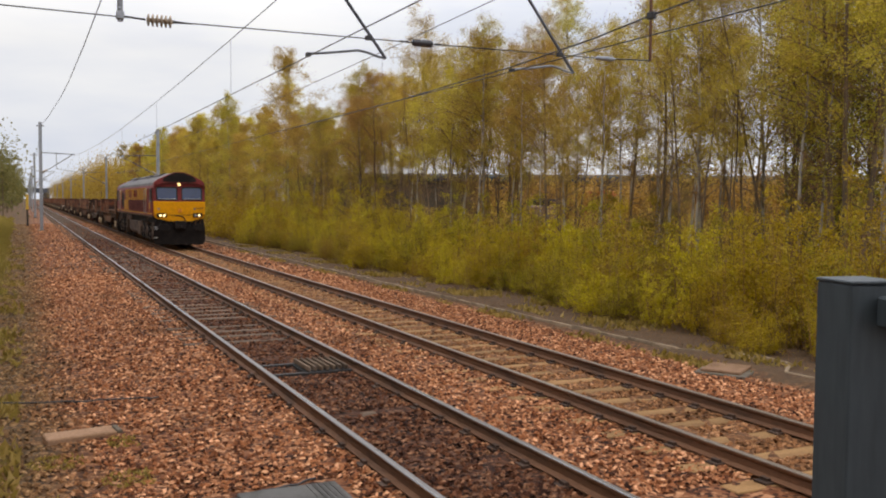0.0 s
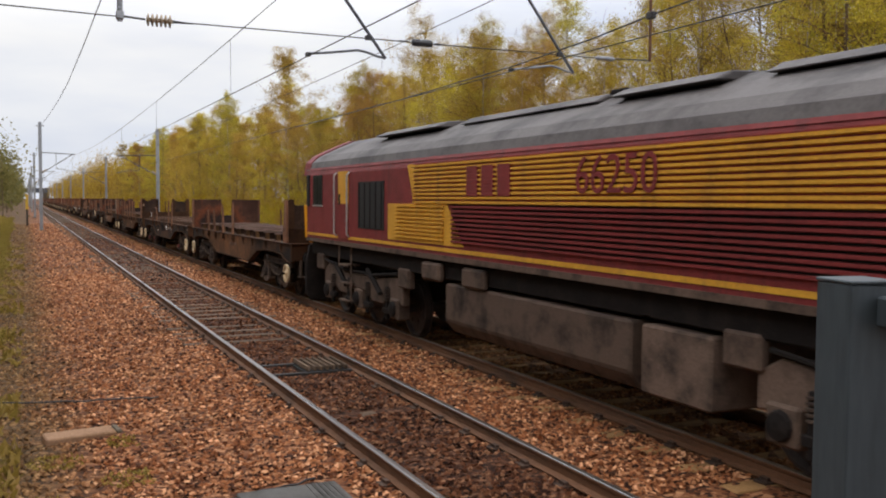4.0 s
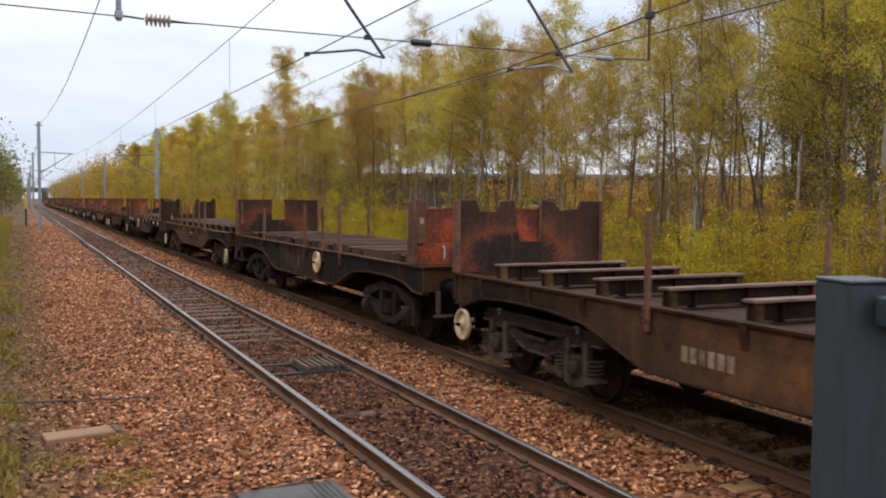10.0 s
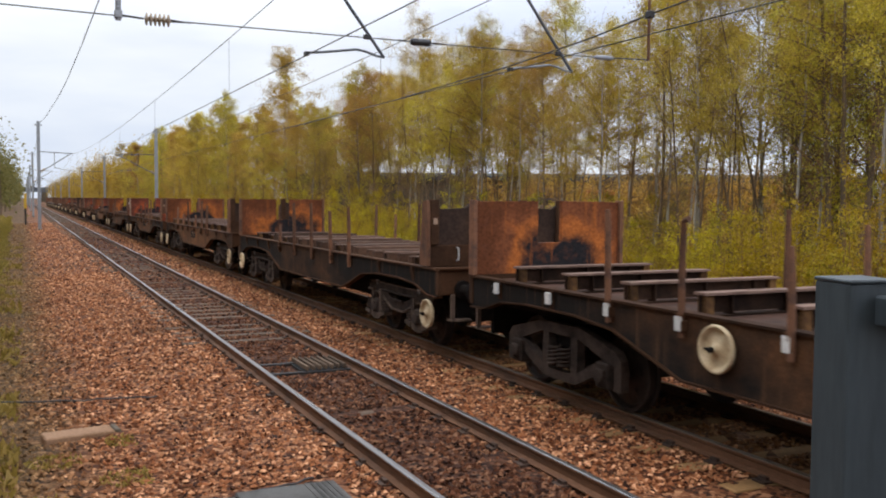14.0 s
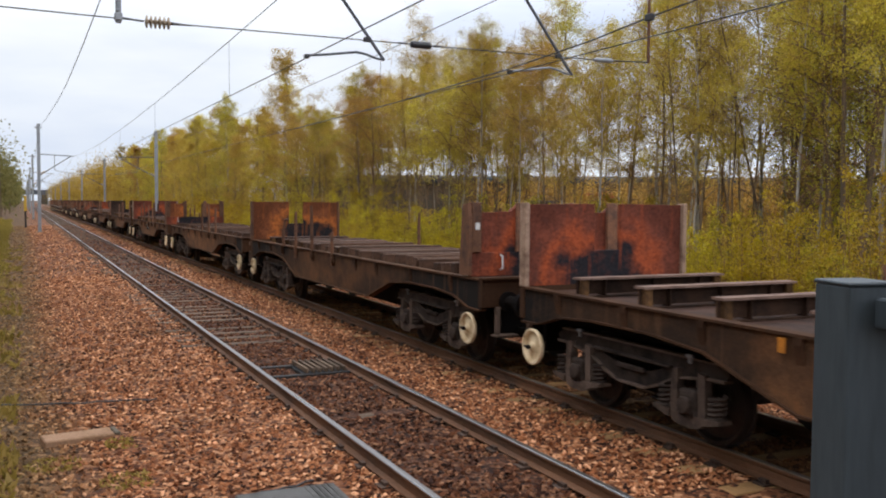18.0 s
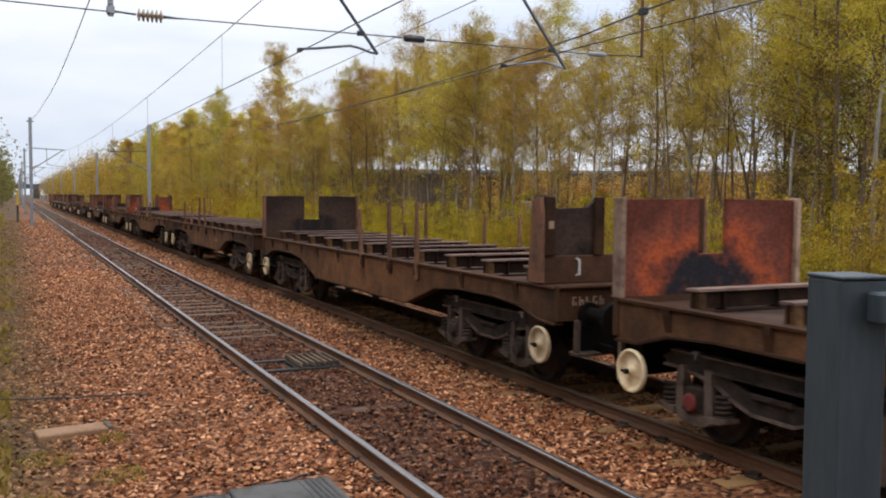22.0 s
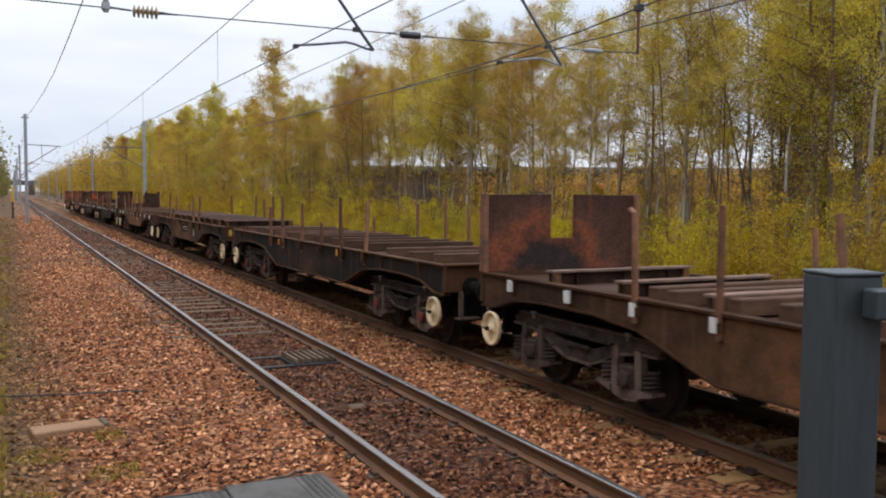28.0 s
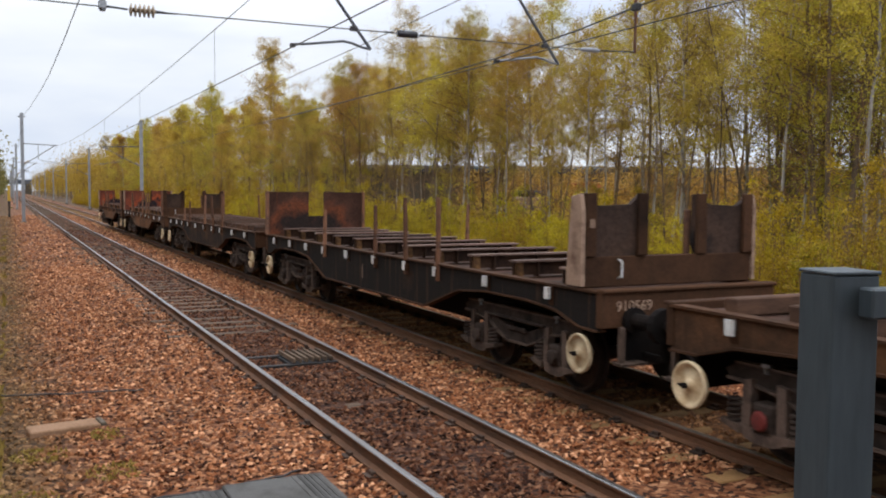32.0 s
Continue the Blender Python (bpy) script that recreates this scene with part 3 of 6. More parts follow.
# rubber foot panels at the ramp foot
for (x0, x1, y0, y1) in ((-2.2, -1.26, 6.4, 8.1), (-3.05, -2.215, 6.4, 7.98)):
    mat_panel = thing("walkway_panel", "grey textured walkway panel lying on the ballast beside the near track", "walkway panel", ((x0 + x1) / 2, (y0 + y1) / 2, -0.27), "walkway panels")
    w, d = (x1 - x0) / 2, (y1 - y0) / 2
    part("plate", boxes((-w, w, -d, d, 0.0, 0.1), bevel=0.012), M["slab_grey"], mat_panel)
    for i in range(5):
        part("ridge", boxes((w - 0.3 + i * 0.055, w - 0.27 + i * 0.055, -d + 0.02, d - 0.02, 0.1, 0.106)), M["slab_grey"], mat_panel)
# steel grid between the near rails
grid = thing("drain_grid", "dark steel grid on cross bars between the near rails", "grid", (0.32, 13.75, -0.2))
# black plate that shows in the gaps between the bars
part("tray", boxes((-0.36, 0.34, -0.4, 0.32, 0.0, 0.05), bevel=0.008), M["rubber"], grid, "black plate under the bars")
for i in range(7):
    part("bar", boxes((-0.33 + i * 0.1, -0.29 + i * 0.1, -0.46, 0.38, 0.07, 0.14), bevel=0.006), M["sleeper"], grid)
for y in (-0.45, 0.36):
    part("cross_bar", boxes((-1.0, 0.62, y - 0.05, y + 0.05, 0.0, 0.06), bevel=0.01), M["grate"], grid)
# thin black cables lying on the near ballast
random.seed(5)
for pts in ([(-5.2, 13.05), (-4.2, 13.0), (-3.2, 12.75), (-2.6, 12.7), (-2.2, 12.5)], [(-4.4, 7.72), (-3.4, 7.88), (-2.7, 8.08), (-2.2, 8.02), (-1.7, 8.2), (-1.3, 8.35)]):
    fine = []
    for a, b in zip(pts, pts[1:]):
        for k in range(4):
            f = k / 4
            fine.append((a[0] + (b[0] - a[0]) * f, a[1] + (b[1] - a[1]) * f + random.uniform(-0.03, 0.03), -0.2 + random.uniform(0, 0.02)))
    cable = tagged(new("ground_cable", raw_mesh("ground_cable", *tube_mesh([[(Vector(q), 0.011) for q in fine]], 5), M["wire"])), "thin black signalling cable lying on ballast", "cable", "ground cables")
# lineside post with a yellow band, and an overbridge far down the line
mark = thing("lineside_post", "slim dark lineside post with a yellow band", "post", (-3.75, 98, -0.3))
part("shaft", boxes((-0.09, 0.09, -0.09, 0.09, 0, 2.6), bevel=0.01), M["grate"], mark)
part("band", boxes((-0.12, 0.12, -0.12, 0.12, 1.7, 3.2), bevel=0.01), M["yellow_paint"], mark, "yellow band")
bridge = thing("overbridge", "grey overbridge far down the line", "bridge", (0, 640, -0.4))
part("deck", boxes((-22, 26, -4, 4, 6.4, 9.4), bevel=0.1), M["shed"], bridge)
for x in (-7.5, 8.5):
    part("abutment", boxes((x - 2.0, x + 2.0, -4, 4, 0, 6.4)), M["shed_wall"], bridge)
# platform end that carries the camera, with its gate
platform = tagged(new("platform", mesh_of("platform", boxes((-8.5, -1.62, -40, 2.3, -0.3, 0.9), bevel=0.02), M["concrete"])), "concrete station platform end", "platform", kind="structure")
# unseen wall, added to block sky light from the gate post's rear face
tagged(new("light_block_wall", mesh_of("light_block_wall", boxes((-8.4, -1.7, -2.6, -2.35, 0.9, 6.4), bevel=0.02), M["shed_wall"])), "unseen plain dark wall behind the camera, added to shade the gate post", "wall", kind="structure")
gate = thing("platform_gate", "grey painted steel platform end gate with square post", "gate", pose(-2.537, 1.169, 0.9, 0, 0, -11.5))
part("gate_post", boxes((0.0, 0.1, 0.0, 0.1, 0.0, 1.443), bevel=0.003), M["post"], gate)
part("post_cap", boxes((-0.002, 0.102, -0.002, 0.102, 1.444, 1.451), bevel=0.002), M["post"], gate, "flat welded steel cap")
for z in (1.395, 0.75, 0.16):
    part("rail", boxes((0.05, 0.62, -0.042, -0.002, z - 0.028, z + 0.028), bevel=0.004), M["post"], gate)
for i in range(4):
    part("upright", boxes((0.2 + 0.11 * i, 0.225 + 0.11 * i, -0.038, -0.012, 0.216, 0.694)), M["post"], gate)

# ---- overhead line ----
def two_track_structure(y):
    """Mast on the near side with a boom over both tracks, drop tubes and an insulated cross-span."""
    th = thing("overhead_structure", "galvanised overhead line mast with boom and insulated cross-span", "overhead structure", (0, y, 0))
    part("mast", boxes((-5.75, -5.45, -0.12, -0.1, -0.6, 9.0), (-5.75, -5.45, 0.1, 0.12, -0.6, 9.0), (-5.61, -5.59, -0.1, 0.1, -0.6, 9.0)), M["galv"], th)
    part("boom", boxes((-5.4, 6.7, -0.1, 0.1, 7.6, 7.64), (-5.4, 6.7, -0.1, 0.1, 8.0, 8.04), (-5.4, 6.7, -0.01, 0.01, 7.64, 8.0)), M["galv"], th)
    part("drop_tube", rods(((-2.69, 0, 7.6), (-2.69, 0, 4.9), 0.038)), M["galv"], th)
    part("clamp", boxes((-2.74, -2.64, -0.05, 0.05, 4.93, 5.03), (-2.72, -2.66, -0.04, 0.04, 5.06, 5.09), bevel=0.006), M["galv"], th)
    part("drop_rod", rods(((6.17, 0, 7.6), (6.17, 0, 4.98), 0.028)), M["rod"], th, "rusty vertical drop rod")
    for row in (((-5.45, 0, 5.0), (-2.38, 0, 4.955), 0.009), ((-1.95, 0, 4.95), (1.62, 0, 4.955), 0.009), ((1.95, 0, 4.955), (5.05, 0, 4.96), 0.009), ((5.4, 0, 4.97), (6.17, 0, 5.0), 0.012)):
        part("cross_span", rods(row, n=6), M["wire"], th)
    for row in (((-2.66, 0, 4.97), (-2.36, 0, 4.95), 0.014), ((-2.0, 0, 4.95), (-1.72, 0, 4.945), 0.022, 0.008), ((1.4, 0, 4.96), (1.55, 0, 4.955), 0.014), ((2.0, 0, 4.955), (2.2, 0, 4.955), 0.02, 0.008)):
        part("end_fitting", rods(row, n=6), M["wire"], th)
    for i in range(6):
        part("insulator_shed", lathe([(0.025, -0.028), (0.085, -0.01), (0.088, 0.004), (0.03, 0.012), (0.028, 0.03)], 14), M["porcelain"], th, loc=(-2.32 + i * 0.058, 0, 4.95), smooth=True)
    part("insulator", lathe([(0.03, -0.17), (0.055, -0.16), (0.06, -0.1), (0.055, 0.0), (0.06, 0.1), (0.055, 0.16), (0.03, 0.17)], 12), M["porcelain_dark"], th, "dark glazed insulator", loc=(1.78, 0, 4.955))
    part("insulator", lathe([(0.02, -0.2), (0.04, -0.14), (0.042, 0.14), (0.02, 0.2)], 12), M["galv"], th, "grey rod insulator", loc=(5.22, 0, 4.965))
    for x, tx in ((1.17, -0.06), (4.58, 3.38)):
        part("registration_tube", rods(((x, 0, 4.67), (x - 2.26, 0, 7.6), 0.026)), M["tube"], th)
        part("tube_clamp", boxes((x - 0.33, x - 0.22, -0.035, 0.035, 4.93, 5.0), bevel=0.006), M["wire"], th)
        bm = bmesh.new()
        bent_rod(bm, [(tx, -0.02, 4.655), (tx + 0.28, 0, 4.69), (x - 0.45, 0, 4.765), (x - 0.3, 0, 4.745), (x - 0.12, 0, 4.69), (x, 0, 4.68)], 0.019, 8)
        part("registration_arm", bm, M["tube"] if x < 2 else M["galv"], th)
        part("wire_clip", boxes((tx - 0.03, tx + 0.03, -0.05, 0.05, 4.615, 4.67)), M["wire"], th)
    return th


two_track_structure(13.1)
# far masts: each carries one cantilever over its own track
MAST_Y = [83 + 56.0 * i for i in range(8)]


H_SECTION = [(-0.13, -0.13), (0.13, -0.13), (0.13, -0.11), (0.012, -0.11), (0.012, 0.11), (0.13, 0.11), (0.13, 0.13), (-0.13, 0.13), (-0.13, 0.11), (-0.012, 0.11), (-0.012, -0.11), (-0.13, -0.11)]


def cantilever_mast(side):
    x = -2.7 if side < 0 else 6.75
    inw = 1 if side < 0 else -1
    cx = 0.0 if side < 0 else TRACK2
    top = 8.85 if side < 0 else 8.6
    th = thing("overhead_mast", "galvanised steel overhead line mast with cantilever arm", "overhead mast", (x, MAST_Y[0], 0), "overhead masts")
    w = cx - x
    part("mast", prism(H_SECTION, "z", -0.5, top), M["galv"], th)
    part("footing", boxes((-0.3, 0.3, -0.3, 0.3, -0.7, -0.15), bevel=0.03), M["concrete"], th, "concrete footing")
    part("top_tube", rods(((0.13 * inw, 0, 6.32), (w, 0, 6.22), 0.035)), M["tube"], th)
    part("stay_tube", rods(((0.13 * inw, 0, 4.6), (w * 0.93, 0, 6.22), 0.035)), M["tube"], th)
    part("dropper_tube", rods(((w * 0.45, 0, 6.36), (w * 0.45, 0, 5.0), 0.022)), M["tube"], th)
    part("registration_arm", rods(((w * 0.45, 0, 5.0), (w, 0, 4.72), 0.02)), M["tube"], th)
    part("insulator", rods(((0.14 * inw, 0, 4.68), (0.14 * inw + 0.35 * (1 if w > 0 else -1), 0, 4.9), 0.07)), M["porcelain"], th)
    part("wire_bracket", boxes((-0.3, 0.3, -0.05, 0.05, top - 0.35, top - 0.27)), M["tube"], th)
    return th


for side in (-1, 1):
    first = cantilever_mast(side)
    for y in MAST_Y[1:]:
        copy_thing(first, Matrix.Translation((first.location.x, y, 0)))


def wire_run(name, label, spans, r, n=5, group="overhead wires"):
    pts = [p for i, sp in enumerate(spans) for p in (sp if i == 0 else sp[1:])]
    return tagged(new(name, raw_mesh(name, *tube_mesh([[(Vector(p), r) for p in pts]], n), M["wire"])), label, "wire", group)


def sag(x, y0, y1, z0, z1, drop, k=10):
    return [(x, y0 + (y1 - y0) * i / k, z0 + (z1 - z0) * i / k - 4 * drop * (i / k) * (1 - i / k)) for i in range(k + 1)]


FEEDER_NEAR = [(-2.7, 83.0, 8.5), (-2.42, 66, 7.95), (-2.26, 50, 7.5), (-2.2, 41, 7.32), (-2.19, 30, 7.2), (-2.19, 23, 7.2), (-2.2, 13.1, 7.6)]
SUPPORTS = [-43.0, 13.1] + MAST_Y
for cx, clip in ((0.0, -0.06), (TRACK2, 3.38)):
    wire_run("contact_wire", "dark copper contact wire over the track", [[(cx + (0.0 if y != 13.1 else clip - cx), y, 4.62 + (0.12 if y > 20 else 0)) for y in SUPPORTS]], 0.0085)
    spans = [sag(cx, a, b, 5.9 if a < 20 else 6.2, 5.9 if b < 20 else 6.2, 0.45 if a < 20 else 0.62, 12) for a, b in zip(SUPPORTS, SUPPORTS[1:])]
    cat = wire_run("catenary_wire", "sagging catenary wire above the contact wire", spans, 0.008)
    for sp in spans[1:4]:
        for a in sp[1:-1:2]:
            part("dropper", rods(((a[0], a[1], a[2]), (a[0], a[1], 4.66), 0.004), n=5), M["wire"], cat)
wire_run("feeder_wire", "dark feeder wire strung along the mast tops", [sag(-2.7, a, b, 8.5, 8.5, 1.2) for a, b in zip(MAST_Y, MAST_Y[1:])] , 0.012)
wire_run("jumper_wire", "thick dark wire rising out of the far contact line", [[(3.34, 26, 4.62), (3.34, 18, 4.62), (3.36, 13.1, 4.69), (3.34, 10.7, 4.77), (3.34, 9.4, 4.86), (3.34, 7.5, 4.95), (3.34, 0, 5.4), (3.34, -43, 7.0)]], 0.011)
clamp = tagged(new("wire_clamp", mesh_of("wire_clamp", boxes((3.3, 3.38, 9.34, 9.46, 4.81, 4.9), bevel=0.01), M["wire"])), "small dark clamp on the rising wire", "clamp")
wire_run("feeder_wire", "dark feeder wire slung from the first mast", [FEEDER_NEAR], 0.014)
wire_run("feeder_wire", "dark feeder wire strung along the mast tops", [sag(6.75, a, b, 8.4, 8.4, 1.2) for a, b in zip(MAST_Y, MAST_Y[1:])], 0.012)

# ---- the train: x across, y back from the front coupling, z up from the rails ----
WHEELS = []
LOCO_LENGTH = 21.35
WHEEL_R = 0.46


def wheelset_meshes(r):
    body = lathe([(0.08, -1.0), (0.08, -0.79), (r * 0.45, -0.78), (r * 0.82, -0.75), (r * 0.9, -0.8), (r - 0.012, -0.8), (r - 0.012, -0.695), (r + 0.02, -0.69), (r + 0.02, -0.665), (r * 0.8, -0.66), (0.09, -0.68),
                  (0.085, 0.0), (0.09, 0.68), (r * 0.8, 0.66), (r + 0.02, 0.665), (r + 0.02, 0.69), (r - 0.012, 0.695), (r - 0.012, 0.8), (r * 0.9, 0.8), (r * 0.82, 0.75), (r * 0.45, 0.78), (0.08, 0.79), (0.08, 1.0)], 28)
    for i in range(6):
        a = i * math.pi / 3
        for sx in (-1, 1):
            add_rod(body, (sx * 0.79, 0.25 * math.cos(a), 0.25 * math.sin(a)), (sx * 0.805, 0.25 * math.cos(a), 0.25 * math.sin(a)), 0.045, None, 8)
    tread = bmesh.new()
    for sx in (-1, 1):
        ring = lathe([(r - 0.05, sx * 0.802), (r, sx * 0.8), (r, sx * 0.7), (r - 0.05, sx * 0.698)], 28)
        tmp = bpy.data.meshes.new("tmp")
        ring.to_mesh(tmp)
        ring.free()
        tread.from_mesh(tmp)
        bpy.data.meshes.remove(tmp)
    return mesh_of("wheelset", body, M["wheel"]), mesh_of("tread", tread, M["tread"])


WSET, WTREAD = wheelset_meshes(WHEEL_R)
LSET, LTREAD = wheelset_meshes(0.53)


def coil(r, h, turns, wire, k=14):
    pts = [(r * math.cos(2 * math.pi * i / k), r * math.sin(2 * math.pi * i / k), h * i / (turns * k)) for i in range(turns * k + 1)]
    return raw_mesh("spring", *tube_mesh([[(Vector(p), wire) for p in pts]], 5), M["bogie"])


COIL = coil(0.082, 0.25, 5, 0.02, 10)
AXLEBOX = mesh_of("axlebox", boxes((-0.1, 0.1, -0.13, 0.13, -0.15, 0.15), (-0.13, -0.1, -0.09, 0.09, -0.09, 0.09), bevel=0.02), M["bogie"])
AXLECAP = mesh_of("axle_cap", lathe([(0.03, -0.165), (0.08, -0.16), (0.095, -0.14), (0.095, -0.13)], 12), M["red_box"])
KEEP = mesh_of("lifting_lug", boxes((-0.02, 0.02, -0.05, 0.05, 0.0, 0.03), (-0.015, 0.015, -0.015, 0.015, -0.06, 0.0)), M["galv"])
# plate side frame, seen from the side: ends low over the boxes, a dropped belly between the wheels
BELLY = [(-1.5, 0.77), (-1.28, 0.765), (-0.78, 0.7), (-0.5, 0.57), (-0.25, 0.49), (0.25, 0.49), (0.5, 0.57), (0.78, 0.7), (1.28, 0.765), (1.5, 0.77)]
PLATE = BELLY + [(a, b + (0.1 if abs(a) > 0.9 else 0.17)) for a, b in BELLY[::-1]]
TOP_BAR = [(-1.55, 0.84), (-1.4, 0.92), (1.4, 0.92), (1.55, 0.84), (1.5, 0.8), (-1.5, 0.8)]


def plate_frame(x):
    bm = bmesh.new()
    add_prism(bm, PLATE, "x", x - 0.03, x + 0.03)
    add_prism(bm, TOP_BAR, "x", x - 0.03, x + 0.03)
    return bm


SIDE_PLATE = {sx: mesh_of("side_frame", plate_frame(sx * 1.06), M["bogie"]) for sx in (-1, 1)}
# paler flange: the light on the frame's lower edge is in its colour
PLATE_FLANGE = bmesh.new()
for p_, q_ in zip(BELLY, BELLY[1:]):
    add_prism(PLATE_FLANGE, [(p_[0], p_[1] - 0.015), (q_[0], q_[1] - 0.015), (q_[0], q_[1] + 0.012), (p_[0], p_[1] + 0.012)], "x", -0.055, 0.055)
add_box(PLATE_FLANGE, -0.05, 0.05, -1.4, 1.4, 0.92, 0.94)
PLATE_FLANGE = mesh_of("frame_flange", PLATE_FLANGE, M["bogie_keep"])
SLOT = mesh_of("brake_beam", boxes((-0.03, 0.03, -0.7, 0.7, 0.1, 0.13), (-0.02, 0.02, -0.25, 0.25, -0.03, 0.02), bevel=0.006), M["bogie"])
# cast side frame: an arched top bar, a tie bar below, two columns and the jaws over the boxes
def cast_frame(x):
    bm = bmesh.new()
    for outline in ([(-1.3, 0.66), (-1.2, 0.76), (-0.45, 0.94), (0.45, 0.94), (1.2, 0.76), (1.3, 0.66), (1.3, 0.56), (1.0, 0.62), (0.42, 0.8), (-0.42, 0.8), (-1.0, 0.62), (-1.3, 0.56)],
                    [(-0.36, 0.22), (0.36, 0.22), (1.0, 0.5), (1.05, 0.63), (0.92, 0.63), (0.32, 0.34), (-0.32, 0.34), (-0.92, 0.63), (-1.05, 0.63), (-1.0, 0.5)],
                    [(-0.4, 0.24), (-0.26, 0.24), (-0.26, 0.86), (-0.4, 0.86)], [(0.26, 0.24), (0.4, 0.24), (0.4, 0.86), (0.26, 0.86)],
                    [(-1.3, 0.3), (-1.17, 0.3), (-1.17, 0.66), (-1.3, 0.66)], [(1.17, 0.3), (1.3, 0.3), (1.3, 0.66), (1.17, 0.66)]):
        add_prism(bm, outline, "x", x - 0.06, x + 0.06)
    return bm


SIDE_CAST = {sx: mesh_of("side_frame", cast_frame(sx * 1.04), M["bogie"]) for sx in (-1, 1)}
# the last two boxes are added to block the lit view through the bogie
BOLSTER_BEAM = mesh_of("bogie", boxes((-1.0, 1.0, -0.2, 0.2, 0.62, 0.88), (-0.3, 0.3, -0.3, 0.3, 0.84, 0.97), (-0.95, -0.85, -0.8, 0.8, 0.7, 0.8), (0.85, 0.95, -0.8, 0.8, 0.7, 0.8), (-0.4, 0.4, -1.62, 1.62, 0.6, 0.94), (-0.55, 0.55, -0.5, 0.5, 0.28, 0.6), bevel=0.015), M["wagon_dark"])
PEDESTAL = bmesh.new()
for sy in (-1, 1):
    add_prism(PEDESTAL, [(sy * 0.15, 0.27), (sy * 0.25, 0.25), (sy * 0.27, -0.2), (sy * 0.16, -0.22)], "x", -0.05, 0.05)
    add_prism(PEDESTAL, [(sy * 0.25, -0.17), (sy * 0.5, -0.15), (sy * 0.5, -0.19), (sy * 0.25, -0.25)], "x", -0.09, 0.09)
add_prism(PEDESTAL, [(-0.26, -0.18), (0.26, -0.18), (0.22, -0.28), (0.1, -0.31), (-0.1, -0.31), (-0.22, -0.28)], "x", -0.06, 0.06)
PEDESTAL = mesh_of("pedestal", PEDESTAL, M["bogie_keep"])
SHOE = mesh_of("brake_block", boxes((-0.06, 0.06, -0.05, 0.05, -0.18, 0.18), bevel=0.01), M["wagon_dark"])
HANDWHEEL = mesh_of("brake_handwheel", lathe([(0.03, -0.05), (0.05, -0.02), (0.09, 0.0), (0.16, 0.018), (0.192, 0.01), (0.2, -0.022), (0.228, -0.03), (0.236, -0.01), (0.222, 0.035), (0.165, 0.042), (0.06, 0.03), (0.03, 0.04)], 30), M["cream"], True)
HUB = mesh_of("wheel_hub", rods(((-0.09, 0, 0), (0.2, 0, 0), 0.03), ((-0.1, -0.05, 0), (-0.1, 0.05, 0.01), 0.014), n=8), M["wagon_dark"])


def bogie(parent, y, cast, y_wagon, red):
    """A two-axle bogie with its centre y metres back from the coupling."""
    bg = part("bogie", BOLSTER_BEAM, None, parent, loc=(0, y, 0), label="grimy two-axle bogie")
    frames = SIDE_CAST if cast else SIDE_PLATE
    for sx in (-1, 1):
        sf = part("side_frame", frames[sx], None, bg)
        if cast:
            for yy in (-0.12, 0.12):
                part("spring", COIL, None, bg, loc=(sx * 1.1, yy, 0.4))
        else:
            part("frame_flange", PLATE_FLANGE, None, bg, loc=(sx * 1.07, 0, 0))
            part("brake_beam", SLOT, None, bg, loc=(sx * 1.12, 0, 0.68))
    for ya in (-1.0, 1.0):
        local = Matrix.Translation((0, ya, WHEEL_R))
        ws = part("wheelset", WSET, None, bg, loc=local)
        WHEELS.append((ws, local, WHEEL_R, y_wagon))
        for sx in (-1, 1):
            part("axlebox", AXLEBOX, None, bg, loc=pose(sx * 1.06, ya, WHEEL_R, 0, 0, 0 if sx < 0 else 180))
            part("axle_cap", AXLECAP, None, bg, "red axle cap" if red else "", loc=pose(sx * 1.06, ya, WHEEL_R, 0, 0, 0 if sx < 0 else 180)).data = AXLECAP if red else AXLECAP_DARK
            if not cast:
                part("pedestal", PEDESTAL, None, bg, loc=(sx * 1.1, ya, WHEEL_R + 0.08))
                for yy in (-0.38, 0.38):
                    part("spring", COIL, None, bg, loc=(sx * 1.09, ya + yy, 0.36))
                part("lifting_lug", KEEP, None, bg, loc=(sx * 1.12, ya, 0.94))
            part("brake_block", SHOE, None, bg, loc=(sx * 0.75, ya * 0.48, 0.48))
    return bg


AXLECAP_DARK = mesh_of("axle_cap", lathe([(0.03, -0.165), (0.08, -0.16), (0.095, -0.14), (0.095, -0.13)], 12), M["bogie"])

# fish-bellied side girder, seen from the side
GIRDER_LOW = [(0.62, 0.94), (1.0, 0.95), (1.5, 1.09), (2.2, 1.135), (3.3, 1.13), (4.1, 1.065), (5.3, 0.7)]
GIRDER = [(0.62, 1.38), (14.96, 1.38)] + [(15.58 - a, b) for a, b in GIRDER_LOW] + GIRDER_LOW[::-1]
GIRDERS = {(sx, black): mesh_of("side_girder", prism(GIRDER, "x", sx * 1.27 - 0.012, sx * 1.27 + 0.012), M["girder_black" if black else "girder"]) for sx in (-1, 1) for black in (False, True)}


def flange(sx):
    bm = bmesh.new()
    a, b = (sx * 1.17, sx * 1.32) if sx > 0 else (sx * 1.32, sx * 1.17)
    low = GIRDER[2:]
    for p, q in zip(low, low[1:]):
        add_prism(bm, [(p[0], p[1] - 0.012), (q[0], q[1] - 0.012), (q[0], q[1] + 0.012), (p[0], p[1] + 0.012)], "x", a, b)
    add_box(bm, a, b, 0.62, 14.96, 1.372, 1.4)
    return bm


